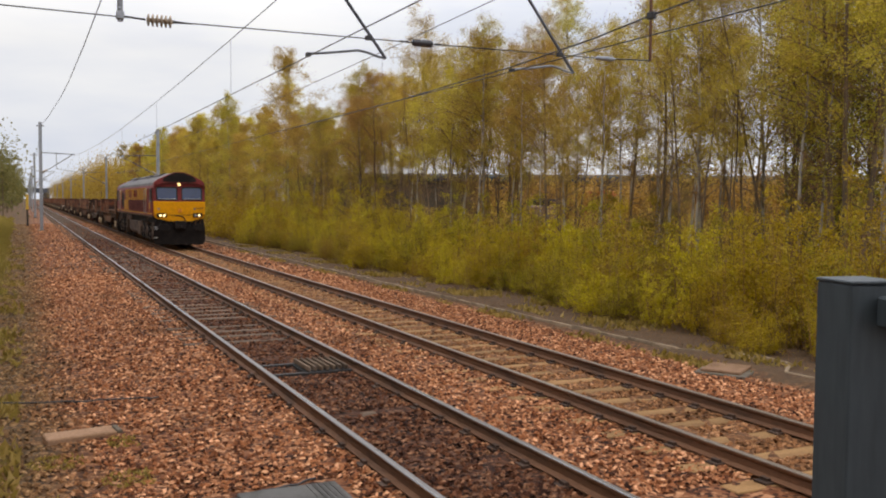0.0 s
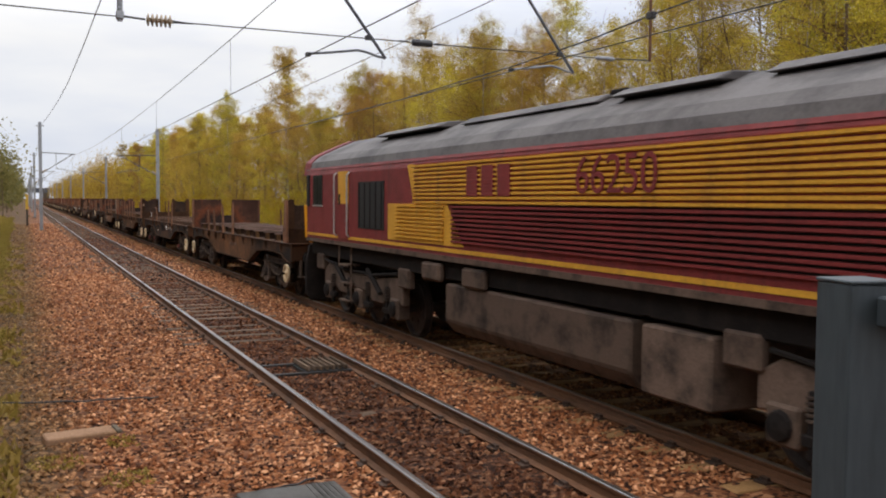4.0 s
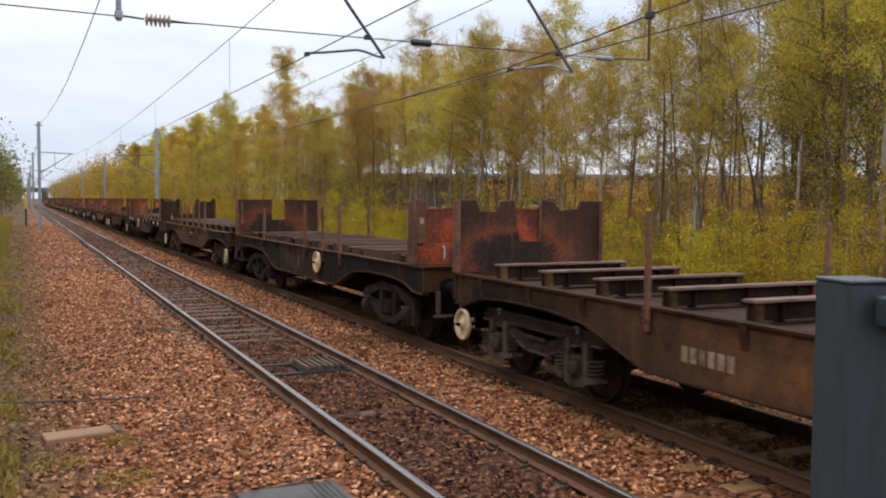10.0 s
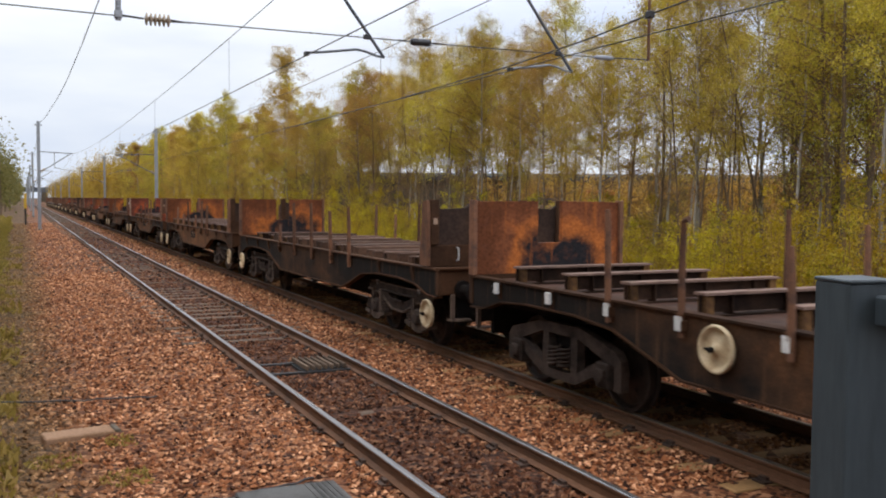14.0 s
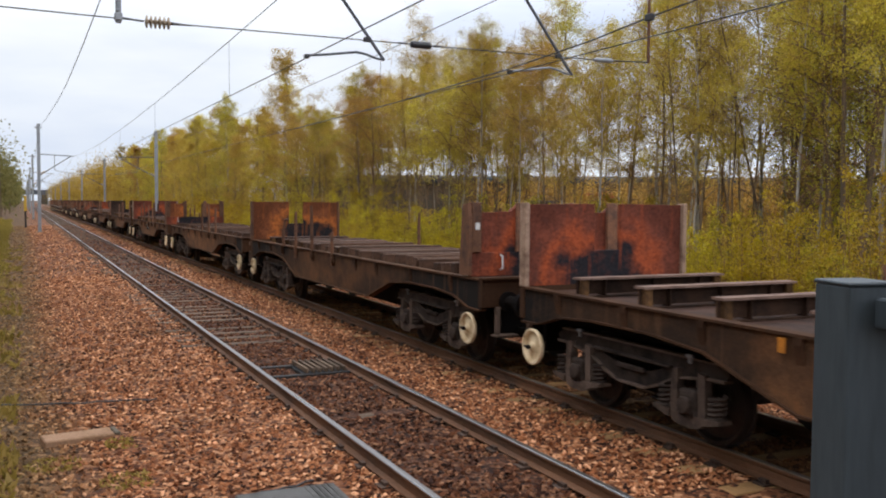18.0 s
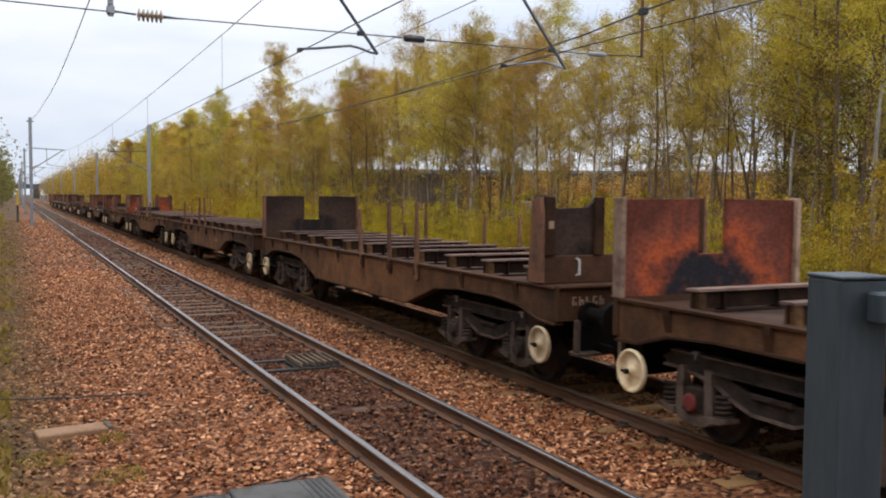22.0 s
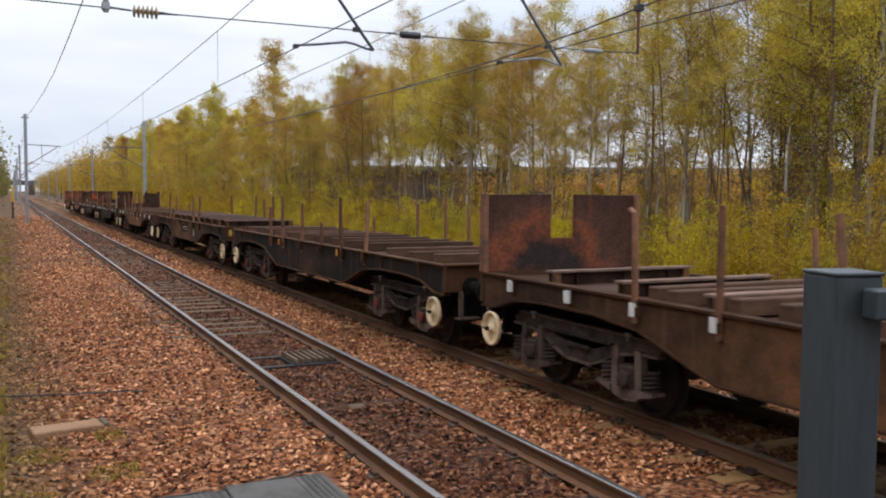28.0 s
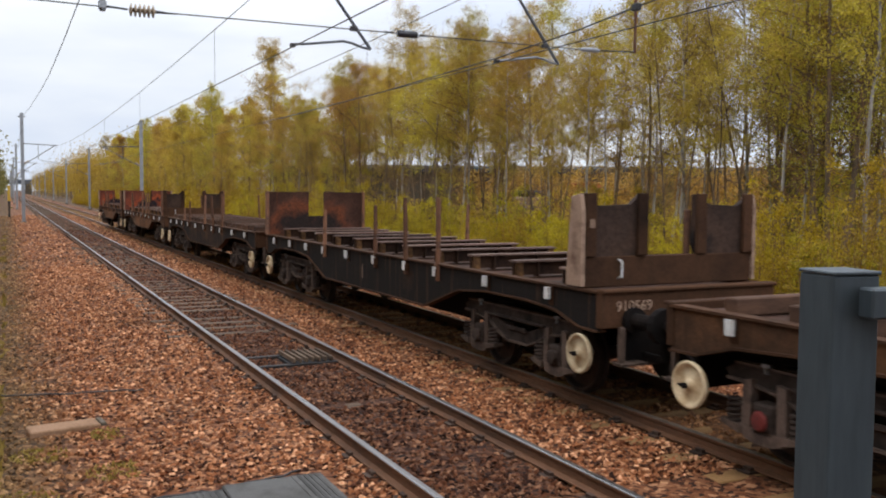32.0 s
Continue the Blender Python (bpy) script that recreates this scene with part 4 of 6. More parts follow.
FLANGES = {sx: mesh_of("girder_flange", flange(sx), M["wagon"]) for sx in (-1, 1)}
FLOOR = mesh_of("deck", boxes((-1.255, 1.255, 0.7, 14.88, 1.3, 1.34), (-0.27, -0.22, 0.7, 14.88, 0.98, 1.3), (0.22, 0.27, 0.7, 14.88, 0.98, 1.3)), M["deck"])
# sill deepened and widened to block light and view under the wagon
SILL = mesh_of("centre_sill", prism([(3.9, 1.0), (5.0, 0.46), (10.58, 0.46), (11.68, 1.0), (11.68, 1.3), (3.9, 1.3)], "x", -0.5, 0.5), M["wagon_dark"])
# added dark block that closes the lit gap above the bogie
GAP_BLOCK = mesh_of("inner_sill", boxes((-0.04, 0.04, 0.0, 3.5, 0.97, 1.3)), M["wagon_dark"])
HEADSTOCK = mesh_of("headstock", boxes((-1.3, 1.3, 0.55, 0.66, 0.98, 1.42), (-1.3, 1.3, 0.5, 0.56, 1.38, 1.42), bevel=0.01), M["wagon"])
BUFFER = mesh_of("buffer", rods(((0, 0.55, 1.06), (0, 0.2, 1.06), 0.09), ((0, 0.56, 1.06), (0, 0.48, 1.06), 0.15), ((0, 0.22, 1.06), (0, 0.02, 1.06), 0.065), ((0, 0.05, 1.06), (0, 0.0, 1.06), 0.2), n=14), M["wagon_dark"])
COUPLING = mesh_of("coupling_hook", boxes((-0.04, 0.04, 0.02, 0.55, 0.98, 1.12), (-0.09, -0.05, -0.1, 0.2, 0.85, 1.02), (0.05, 0.09, -0.1, 0.2, 0.85, 1.02), bevel=0.01), M["wagon_dark"])
# black gear added to fill the shaded gap between wagons
DRAW_GEAR = mesh_of("draw_gear", boxes((-0.4, 0.4, 0.3, 0.6, 0.74, 0.98), (-0.95, 0.95, 0.58, 0.66, 0.52, 0.99), (-0.7, -0.64, 0.3, 0.58, 0.6, 0.68), (0.64, 0.7, 0.3, 0.58, 0.6, 0.68), bevel=0.01), M["wagon_dark"])
STEP = mesh_of("end_step", boxes((-1.12, -1.06, 0.42, 0.48, 0.6, 1.0), (-1.16, -0.8, 0.34, 0.52, 0.58, 0.605)), M["bogie_keep"])
HOSE = bmesh.new()
bent_rod(HOSE, [(-0.3, 0.52, 0.95), (-0.3, 0.35, 0.74), (-0.28, 0.15, 0.56), (-0.25, -0.02, 0.62)], 0.03)
HOSE = mesh_of("brake_hose", HOSE, M["wagon_dark"])
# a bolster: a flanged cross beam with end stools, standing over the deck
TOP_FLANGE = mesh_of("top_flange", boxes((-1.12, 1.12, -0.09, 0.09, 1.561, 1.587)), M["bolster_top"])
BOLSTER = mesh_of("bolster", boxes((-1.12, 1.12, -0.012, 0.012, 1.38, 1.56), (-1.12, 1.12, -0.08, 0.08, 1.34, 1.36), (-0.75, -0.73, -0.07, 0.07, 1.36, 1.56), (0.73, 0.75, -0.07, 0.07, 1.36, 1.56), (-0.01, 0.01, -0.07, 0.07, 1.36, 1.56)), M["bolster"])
STOOL = mesh_of("end_stool", boxes((-1.09, -0.98, -0.065, 0.065, 1.345, 1.558), bevel=0.006), M["stool"])
BATTEN = mesh_of("batten", boxes((-1.14, 1.14, -0.08, 0.08, 1.34, 1.51), bevel=0.012), M["timber"])
RIB = {sx: mesh_of("girder_rib", prism([(sx * 1.283, 1.37), (sx * 1.326, 1.37), (sx * 1.322, 1.3), (sx * 1.283, 1.13)], "y", -0.05, 0.05), M["wagon"]) for sx in (-1, 1)}
RIBTAG = mesh_of("white_tag", boxes((-1.368, -1.327, -0.045, 0.045, 1.21, 1.355)), M["white_paint"])
TANK = mesh_of("air_tank", rods(((-0.55, 6.6, 0.85), (-0.55, 8.0, 0.85), 0.2), ((0.5, 7.0, 0.85), (0.5, 7.8, 0.85), 0.14), n=14), M["wagon_dark"])
LABEL_BOX = mesh_of("data_panel", boxes((-1.2865, -1.283, -0.52, 0.52, 0.98, 1.24)), M["wagon_dark"])


def stanchion_mesh(h, lean, hook):
    pts = [(0, 0, 1.14), (0, 0.0, 1.4), (lean * 0.3, lean * 0.5, 1.4 + h * 0.6), (lean * 0.5, lean, 1.4 + h)]
    if hook:
        pts = pts[:3] + [(0.02, hook * 0.25, 1.4 + h), (0.06, hook, 1.4 + h + 0.03)]
    path = [(Vector(p), 0.038 if i < 3 else 0.032) for i, p in enumerate(pts)]
    return raw_mesh("stanchion", *tube_mesh([path + [(path[-1][0] + Vector((0, 0, 0.004)), 0.001)]], 8), M["stanchion"])


STANCHIONS = [stanchion_mesh(1.0, 0, 0), stanchion_mesh(0.85, 0.04, 0), stanchion_mesh(0.72, -0.05, 0), stanchion_mesh(0.95, 0.13, 0), stanchion_mesh(0.9, 0, 0.16), stanchion_mesh(0.62, 0, -0.2), stanchion_mesh(0.45, 0.03, 0), stanchion_mesh(0.65, 0, 0.55)]


POCKET = mesh_of("stanchion_pocket", boxes((-0.05, 0.05, -0.06, 0.06, 1.2, 1.32), (-0.042, 0.042, -0.05, 0.05, 1.32, 1.39), bevel=0.012), M["wagon"])


def plate_mesh(outline, y0, y1, key):
    return mesh_of("plate", prism(outline, "y", y0, y1, 0.006), M[key])


# outlines seen along the train: a rear plate with a slot, a front pair of towers over a low wall
U_SLOT = [(-1.28, 1.4), (1.28, 1.4), (1.28, 2.48), (0.22, 2.49), (0.22, 1.86), (-0.2, 1.86), (-0.2, 2.49), (-1.28, 2.48)]
U_NOTCH = [(-1.28, 1.4), (1.28, 1.4), (1.26, 2.5), (0.95, 2.5), (0.9, 2.38), (0.55, 2.34), (0.42, 2.48), (0.24, 2.5), (0.22, 1.86), (-0.2, 1.86), (-0.3, 2.5), (-0.52, 2.48), (-0.58, 2.33), (-0.9, 2.33), (-0.95, 2.5), (-1.28, 2.5)]
TOWER_L = [(-1.27, 1.74), (-0.42, 1.74), (-0.36, 1.9), (-0.38, 2.49), (-0.46, 2.49), (-0.6, 2.37), (-1.05, 2.35), (-1.2, 2.44), (-1.27, 2.5)]
TOWER_R = [(-a, b) for a, b in TOWER_L[::-1]]


def bulkhead(w, at_front, key, notch, pale):
    if at_front:
        y = 1.02
        bh = part("end_bulkhead", boxes((-1.28, 1.28, y - 0.07, y + 0.05, 1.4, 1.76), bevel=0.012), M["bulk_red" if key in ("bulk_orange", "bulk_red") else "wagon"], w, "rusty low end wall with two tall plates")
        for tw in (TOWER_L, TOWER_R):
            part("tall_plate", plate_mesh(tw, y - 0.05, y + 0.03, "bulk_dark" if key == "bulk_brown" else key), None, bh)
            inner, outer = (-0.45, -1.27) if tw is TOWER_L else (0.45, 1.27)
            for a, c in ((min(inner * 0.84, inner * 1.16), max(inner * 0.84, inner * 1.16)), (min(outer, outer * 0.88), max(outer, outer * 0.88))):
                part("edge_strip", boxes((a, c, y - 0.11, y - 0.052, 1.765, 2.5), bevel=0.008), M["stanchion" if key in ("bulk_orange", "bulk_red") else "wagon"], bh, "rust-brown edge post")
        for sx in (-1, 1):
            part("gusset", prism([(y - 0.1, 1.42), (y + 0.22, 1.42), (y + 0.12, 2.46), (y - 0.06, 2.49), (y - 0.1, 2.3)], "x", sx * 1.3 - 0.03, sx * 1.3 + 0.03, 0.006), M["gusset" if pale else "stanchion"], bh, "pale rusty side gusset" if pale else "rusty side gusset")
        bm = bmesh.new()
        bent_rod(bm, [(-0.78, y - 0.07, 1.72), (-0.78, y - 0.14, 1.7), (-0.78, y - 0.14, 1.52), (-0.78, y - 0.07, 1.5)], 0.014, 6)
        part("grab_handle", bm, M["white_paint"], bh, "pale grab handle")
        for xx in (-0.78, 0.78):
            part("post", boxes((xx - 0.45, xx - 0.38, y + 0.05, y + 0.12, 1.4, 2.3), bevel=0.01), M["stanchion"], bh)
    else:
        y = PITCH_LEN - 0.62
        bh = part("end_bulkhead", plate_mesh(U_NOTCH if notch else U_SLOT, y - 0.04, y + 0.04, key), None, w, "tall scorched steel end plate with a slot")
        for sx in (-1, 1):
            part("edge_post", boxes((sx * 1.29 - 0.035, sx * 1.29 + 0.035, y - 0.1, y + 0.05, 1.4, 2.5), bevel=0.01), M["stanchion" if key != "bulk_red" else "gusset"], bh)


PITCH_LEN = 15.58
# wagon by wagon: bulkhead materials front and rear (None: no bulkheads), dense battens, cast bogies, digits chalked on the near end, white tags
ROWS = [
    ("bulk_brown", "bulk_brown", 0, 0, "", 0, 0), (None, None, 1, 0, "", 0, 1), ("bulk_brown", "bulk_brown", 0, 0, "910570", 0, 0), ("bulk_red", "bulk_brown", 0, 0, "", 0, 0),
    ("bulk_red", "bulk_brown", 2, 1, "", 0, 0), (None, None, 0, 0, "", 0, 1), ("bulk_dark", "bulk_orange", 0, 1, "910003", 1, 0), ("bulk_dark", "bulk_orange", 2, 0, "", 0, 0),
    ("bulk_brown", "bulk_orange", 0, 0, "", 0, 0), ("bulk_red", "bulk_red", 0, 0, "910101", 0, 0), ("bulk_red", "bulk_orange", 2, 0, "", 0, 0), (None, None, 1, 0, "", 0, 0),
    ("bulk_orange", "bulk_red", 0, 0, "910399", 0, 1), ("bulk_dark", "bulk_dark", 0, 0, "", 0, 0), (None, None, 0, 0, "", 0, 0), (None, None, 0, 0, "", 0, 0),
    ("bulk_red", "bulk_brown", 0, 0, "", 0, 0), ("bulk_brown", "bulk_brown", 2, 0, "", 1, 0), (None, None, 3, 0, "", 0, 1), (None, None, 0, 0, "910347", 0, 1),
    (None, None, 1, 0, "", 1, 1), ("bulk_dark", "bulk_brown", 0, 0, "910569", 1, 0), (None, None, 1, 0, "", 1, 0), ("bulk_dark", "bulk_red", 0, 0, "", 1, 0), ("bulk_brown", "bulk_red", 0, 0, "", 0, 0),
]
# stanchions: the slots along the side, and wagon by wagon the post that stands in each (a dot: none)
SLOTS = (4.82, 6.0, 7.4, 8.87, 10.28, 11.5)
POSTS = {18: "201603", 0: "..0422", 1: "30..56", 2: "400200", 3: "003.0.", 4: "040..1", 5: "30122.", 6: "051240", 7: "41006.", 9: "0012..", 10: "..6015", 11: "100...", 12: "02102.", 13: "001...", 14: "..0021", 15: ".70.33", 20: "503201", 21: "001.2."}
wagons = []
for k, (front, rear, dense, cast, digits, tags, red) in enumerate(ROWS):
    random.seed(100 + k)
    words = "grimy brown fish-bellied bogie steel wagon, empty, " + ("with scorched end bulkheads" if front else "with no end bulkheads")
    w = thing("steel_wagon", words, "railway wagon", (TRACK2, 100 + k * PITCH_LEN, 0), "steel wagons")
    wagons.append(w)
    for sx in (-1, 1):
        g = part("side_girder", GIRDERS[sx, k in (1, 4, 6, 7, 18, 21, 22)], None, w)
        part("girder_flange", FLANGES[sx], None, g)
        for y in (1.6, 3.2, *(SLOTS if k != 18 else [PITCH_LEN - v for v in SLOTS]), 12.75, 14.1):
            part("girder_rib", RIB[sx], None, g, loc=(0, y, 0))
            if tags and sx < 0:
                part("white_tag", RIBTAG, None, g, "white painted tag", loc=(0, y, 0))
    part("deck", FLOOR, None, w, "rusty steel deck plate")
    for rot in (0, 1):
        m = pose(0, PITCH_LEN if rot else 0, 0, 0, 0, 180 if rot else 0)
        hs = part("headstock", HEADSTOCK, None, w, loc=m)
        for x in (-0.87, 0.87):
            part("buffer", BUFFER, None, w, "black round buffer", loc=m @ Matrix.Translation((x, 0, 0)))
        part("coupling_hook", COUPLING, None, w, loc=m)
        part("draw_gear", DRAW_GEAR, None, w, "black draw gear and brake beam, added to fill the shaded gap", loc=m)
        part("brake_hose", HOSE, None, w, loc=m)
        part("brake_hose", HOSE, None, w, loc=m @ Matrix.Translation((0.62, 0.02, 0.05)))
        part("end_step", STEP, None, w, loc=pose(0, PITCH_LEN, 0) @ Matrix.Diagonal((1, -1, 1, 1)) if rot else m)
    part("centre_sill", SILL, None, w)
    for x in (-0.92, 0.92):
        for y in (0.75, 11.33):
            part("inner_sill", GAP_BLOCK, None, w, loc=(x, y, 0))
    part("air_tank", TANK, None, w)
    # cross members
    if dense in (1, 3):
        step = 0.725 if dense == 1 else 1.06
        ys = [1.25 + i * step + random.uniform(-0.06, 0.06) for i in range(19 if dense == 1 else 13)]
        for y in ys:
            part("batten", BATTEN, None, w, loc=pose(0, y, random.uniform(-0.01, 0.03), 0, 0, random.uniform(-1.2, 1.2)))
    elif dense == 2:
        for i in range(9):
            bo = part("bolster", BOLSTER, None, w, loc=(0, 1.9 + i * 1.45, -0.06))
            part("top_flange", TOP_FLANGE, None, bo, "top flange coloured pale for the light it catches")
            for a in (0, 180):
                part("end_stool", STOOL, None, bo, "rusty end stool", loc=pose(0, 0, 0, 0, 0, a))
        for i in range(24):
            y = 1.7 + i * 0.42 + random.uniform(-0.1, 0.1)
            part("batten", BATTEN, None, w, loc=pose(random.uniform(-0.05, 0.05), y, random.uniform(0, 0.05), 0, 0, random.uniform(-4, 4)))
    else:
        for i in range(11):
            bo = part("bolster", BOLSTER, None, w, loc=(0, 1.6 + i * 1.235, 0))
            part("top_flange", TOP_FLANGE, None, bo, "top flange coloured pale for the light it catches")
            for a in (0, 180):
                part("end_stool", STOOL, None, bo, "rusty end stool", loc=pose(0, 0, 0, 0, 0, a))
    # stanchions on both sides
    row = POSTS.get(k) or "".join(random.choice("0012346..") for _ in SLOTS)
    for y, i in [(PITCH_LEN - y if k == 18 else y, int(c)) for y, c in zip(SLOTS, row) if c != "."]:
        part("stanchion_pocket", POCKET, None, w, loc=(-1.31, y, 0))
        part("stanchion", STANCHIONS[i], None, w, "bent rusty stanchion" if i in (4, 5, 7) else "rusty steel stanchion", loc=pose(-1.3, y, 0, random.uniform(-2, 2), random.uniform(-1.5, 1.5), random.choice((0, 180))))
    for y in random.sample(SLOTS, random.choice((3, 4, 4))):
        part("stanchion_pocket", POCKET, None, w, loc=(1.31, y, 0))
        part("stanchion", STANCHIONS[random.choice((0, 1, 2, 3, 6))], None, w, "rusty steel stanchion", loc=pose(1.3, y, 0, random.uniform(-2, 2), 0, random.choice((0, 180))))
    if front:
        bulkhead(w, True, front, 0, k in (3, 21))
        bulkhead(w, False, rear, k in (2, 3), False)
    for y in (2.72, PITCH_LEN - 2.72):
        bogie(w, y, cast, k * PITCH_LEN, red)
    # brake handwheels
    if cast:
        hw = part("brake_handwheel", HANDWHEEL, None, w, "cream spoked brake handwheel", loc=(-1.36, 9.72 if k == 6 else 6.35, 1.11))
        part("wheel_hub", HUB, None, hw)
    else:
        for y in (0.94, PITCH_LEN - 0.94):
            for sx in (-1, 1):
                hw = part("brake_handwheel", HANDWHEEL, None, w, "cream brake handwheel", loc=pose(sx * 1.32, y, 0.65, 0, 0, 0 if sx < 0 else 180))
                part("wheel_hub", HUB, None, hw)
    if digits:
        part("chalked_number", text_mesh("chalked_number", digits, 0.17, M["gusset"]), None, w, "faded cream painted number", loc=pose(-0.85, 0.54, 1.22, 90, 0, 0))
    if k in (1, 5, 8, 9, 12, 16, 19):
        part("data_panel", LABEL_BOX, None, w, "black data panel", loc=(0, 7.92, 0))
        if k != 1:
            for z, runs in ((1.17, ((7.5, 0.3), (7.95, 0.22))), (1.07, ((7.5, 0.16), (7.78, 0.18), (8.12, 0.14)))):
                for a, wd in runs:
                    part("panel_line", boxes((-1.289, -1.2868, a, a + wd, z - (0.02 if z > 1.1 else 0.01), z + (0.02 if z > 1.1 else 0.01))), M["gusset" if k in (8, 9, 16) else "white_paint"], w, "pale painted lettering bar")
    if k in (5, 12):
        part("rust_strip", boxes((-1.2865, -1.283, 8.5, 8.66, 0.9, 1.22)), M["stool"], w, "orange rust strip")
    if k in (1, 9, 16, 19):
        ly, lz = {1: (5.4, 1.15), 9: (6.75, 1.2), 16: (6.75, 1.2), 19: (6.1, 1.0)}[k]
        part("label_plate", boxes((-1.288, -1.283, ly - 0.1, ly + 0.1, lz - 0.09, lz + 0.09)), M["white_paint" if k in (1, 19) else "galv"], w, "pale square label plate")
        for i in range(3):
            part("label_mark", boxes((-1.291, -1.2885, ly - 0.075, ly + 0.075, lz - 0.065 + 0.05 * i, lz - 0.035 + 0.05 * i)), M["wagon_dark"], w)
    if k == 1:
        part("label_plate", boxes((-1.288, -1.283, 9.4, 9.8, 0.94, 1.0)), M["white_paint"], w, "long white label plate")
        part("label_plate", boxes((-1.288, -1.283, 9.38, 9.82, 1.08, 1.2)), M["wagon_dark"], w, "black label plate")
    if k in (14, 20):
        part("label_plate", boxes((-1.288, -1.283, 5.6, 5.95, 0.98, 1.06)) if k == 14 else boxes(*[(-1.288, -1.283, 6.5 + 0.1 * i, 6.56 + 0.1 * i, 1.0, 1.12) for i in range(6)]), M["gusset"], w, "faded cream painted bar")
    if k in (9, 18):
        for a in ((6.03, 10.44) if k == 9 else (5.55, 9.91)):
            part("orange_tag", boxes((-1.345, -1.331, a - 0.04, a + 0.04, 1.22, 1.35)), M["orange_paint"], w, "orange reflective tag")
    if k == 19:
        part("warning_label", boxes((-1.0, -0.84, 0.53, 0.548, 1.0, 1.16), (-1.2, -1.12, 0.53, 0.548, 1.14, 1.32)), M["yellow_paint"], w, "yellow warning label")
    if k == 2:
        part("side_number", text_mesh("side_number", "910570", 0.2, M["gusset"]), None, w, "faded cream painted number", loc=pose(-1.287, 6.5, 1.04, 90, 0, -90))
    if k in (3, 16):
        for i in range(6):
            part("side_number_bar", boxes((-1.287, -1.283, 9.0 + i * 0.13, 9.09 + i * 0.13, 0.9, 1.06)), M["gusset"], w, "faded cream number bar")
    if k in (11, 13, 20):
        for i in range(5):
            part("chalk_mark", boxes((-1.1 + i * 0.1, -1.083 + i * 0.1, 0.535, 0.548, 1.17, 1.28), (-1.082 + i * 0.1, -1.04 + i * 0.1, 0.536, 0.548, 1.26 - 0.04 * (i % 3), 1.28 - 0.04 * (i % 3)), (-1.056 + i * 0.1, -1.04 + i * 0.1, 0.537, 0.548, 1.17, 1.215)), M["gusset"], w, "faded chalk number bar")
    if k in (2, 4):
        for i in range(5):
            part("chalk_mark", boxes((-1.17, -1.1, PITCH_LEN - 0.668, PITCH_LEN - 0.661, 1.75 + i * 0.14, 1.77 + i * 0.14), (-1.17, -1.1, PITCH_LEN - 0.668, PITCH_LEN - 0.661, 1.83 + i * 0.14, 1.845 + i * 0.14), (-1.115 - 0.04 * (i % 2), -1.1 - 0.04 * (i % 2), PITCH_LEN - 0.667, PITCH_LEN - 0.66, 1.77 + i * 0.14, 1.83 + i * 0.14)), M["gusset"], w, "faded chalk number bar")
    if k in (0, 1):
        # a chalked scrawl: short uneven strokes
        for i in range(13):
            a = (5.9 + i * 0.1) if k == 1 else (7.1 + i * 0.075)
            tall = (0.2 - 0.05 * (i % 3)) * (1.0 if k == 1 else 0.8)
            ch = boxes((-0.002, 0.002, -0.014 - 0.008 * (i % 2), 0.014, -tall / 2, tall / 2))
            part("chalk_mark", ch, M["white_paint" if k == 1 else "bolster_top"], w, "pale chalked scrawl stroke", loc=pose(-1.286, a, 1.2 - 0.02 * (i % 4) if k == 1 else 1.1, (-28, 0, 24, 75)[i % 4], 0, 0))
    if k in (4, 8, 14, 17, 21, 23):
        part("paint_drip", boxes((-1.286, -1.283, 8.1, 8.13, 0.88, 1.15)), M["gusset"], w, "pale paint run")
    if front and k in (2, 4, 7, 9, 10, 13, 16, 21):
        part("warning_label", boxes((-1.225, -1.155, 0.895, 0.905, 2.1, 2.2)), M["gusset" if k != 10 else "white_paint"], w, "small pale warning label")
    if k in (1, 2):
        part("warning_label", boxes((-1.303, -1.28, 0.64, 0.71, 1.22, 1.3)), M["gusset"], w, "yellow warning label")

# ---- the locomotive ----
loco = thing("diesel_locomotive", "maroon and gold diesel locomotive with yellow front and lit headlights", "locomotive", (TRACK2, 40, 0))
L0, L1 = 0.62, 20.73
body_pts = [(-1.32, 1.62), (1.32, 1.62), (1.32, 3.05), (1.27, 3.2), (-1.27, 3.2), (-1.32, 3.05)]
part("body", prism(body_pts, "y", L0 + 0.28, L1 - 0.28, 0.012), M["maroon"], loco)
roof_pts = [(1.29, 3.16), (1.235, 3.34), (1.06, 3.49), (0.62, 3.7), (0.22, 3.87), (0.0, 3.88)]
roof_pts = roof_pts + [(-a, b) for a, b in roof_pts[-2::-1]]
roof = part("roof", prism(roof_pts, "y", L0 + 0.12, L1 - 0.12), M["roof"], loco, "sooty grey curved roof")
lower_roof = [(1.3, 3.15), (1.235, 3.29), (1.06, 3.46), (1.05, 3.46), (1.2, 3.28), (1.27, 3.15)]
for sx in (-1, 1):
    part("roof_edge", prism([(sx * a, b + 0.004) for a, b in lower_roof], "y", L0 + 0.4, L1 - 0.4), M["maroon"], roof, "maroon lower roof panel")
# dark front hood under the roof edge
for end in (0, 1):
    m = Matrix.Identity(4) if not end else pose(0, LOCO_LENGTH, 0, 0, 0, 180)
    cab = part("cab_front", prism([(L0, 1.62), (L0 + 0.02, 2.38), (L0 + 0.2, 3.3), (L0 + 0.4, 3.3), (L0 + 0.4, 1.62)], "x", -1.27, 1.27, 0.02), M["maroon"], loco, loc=m)
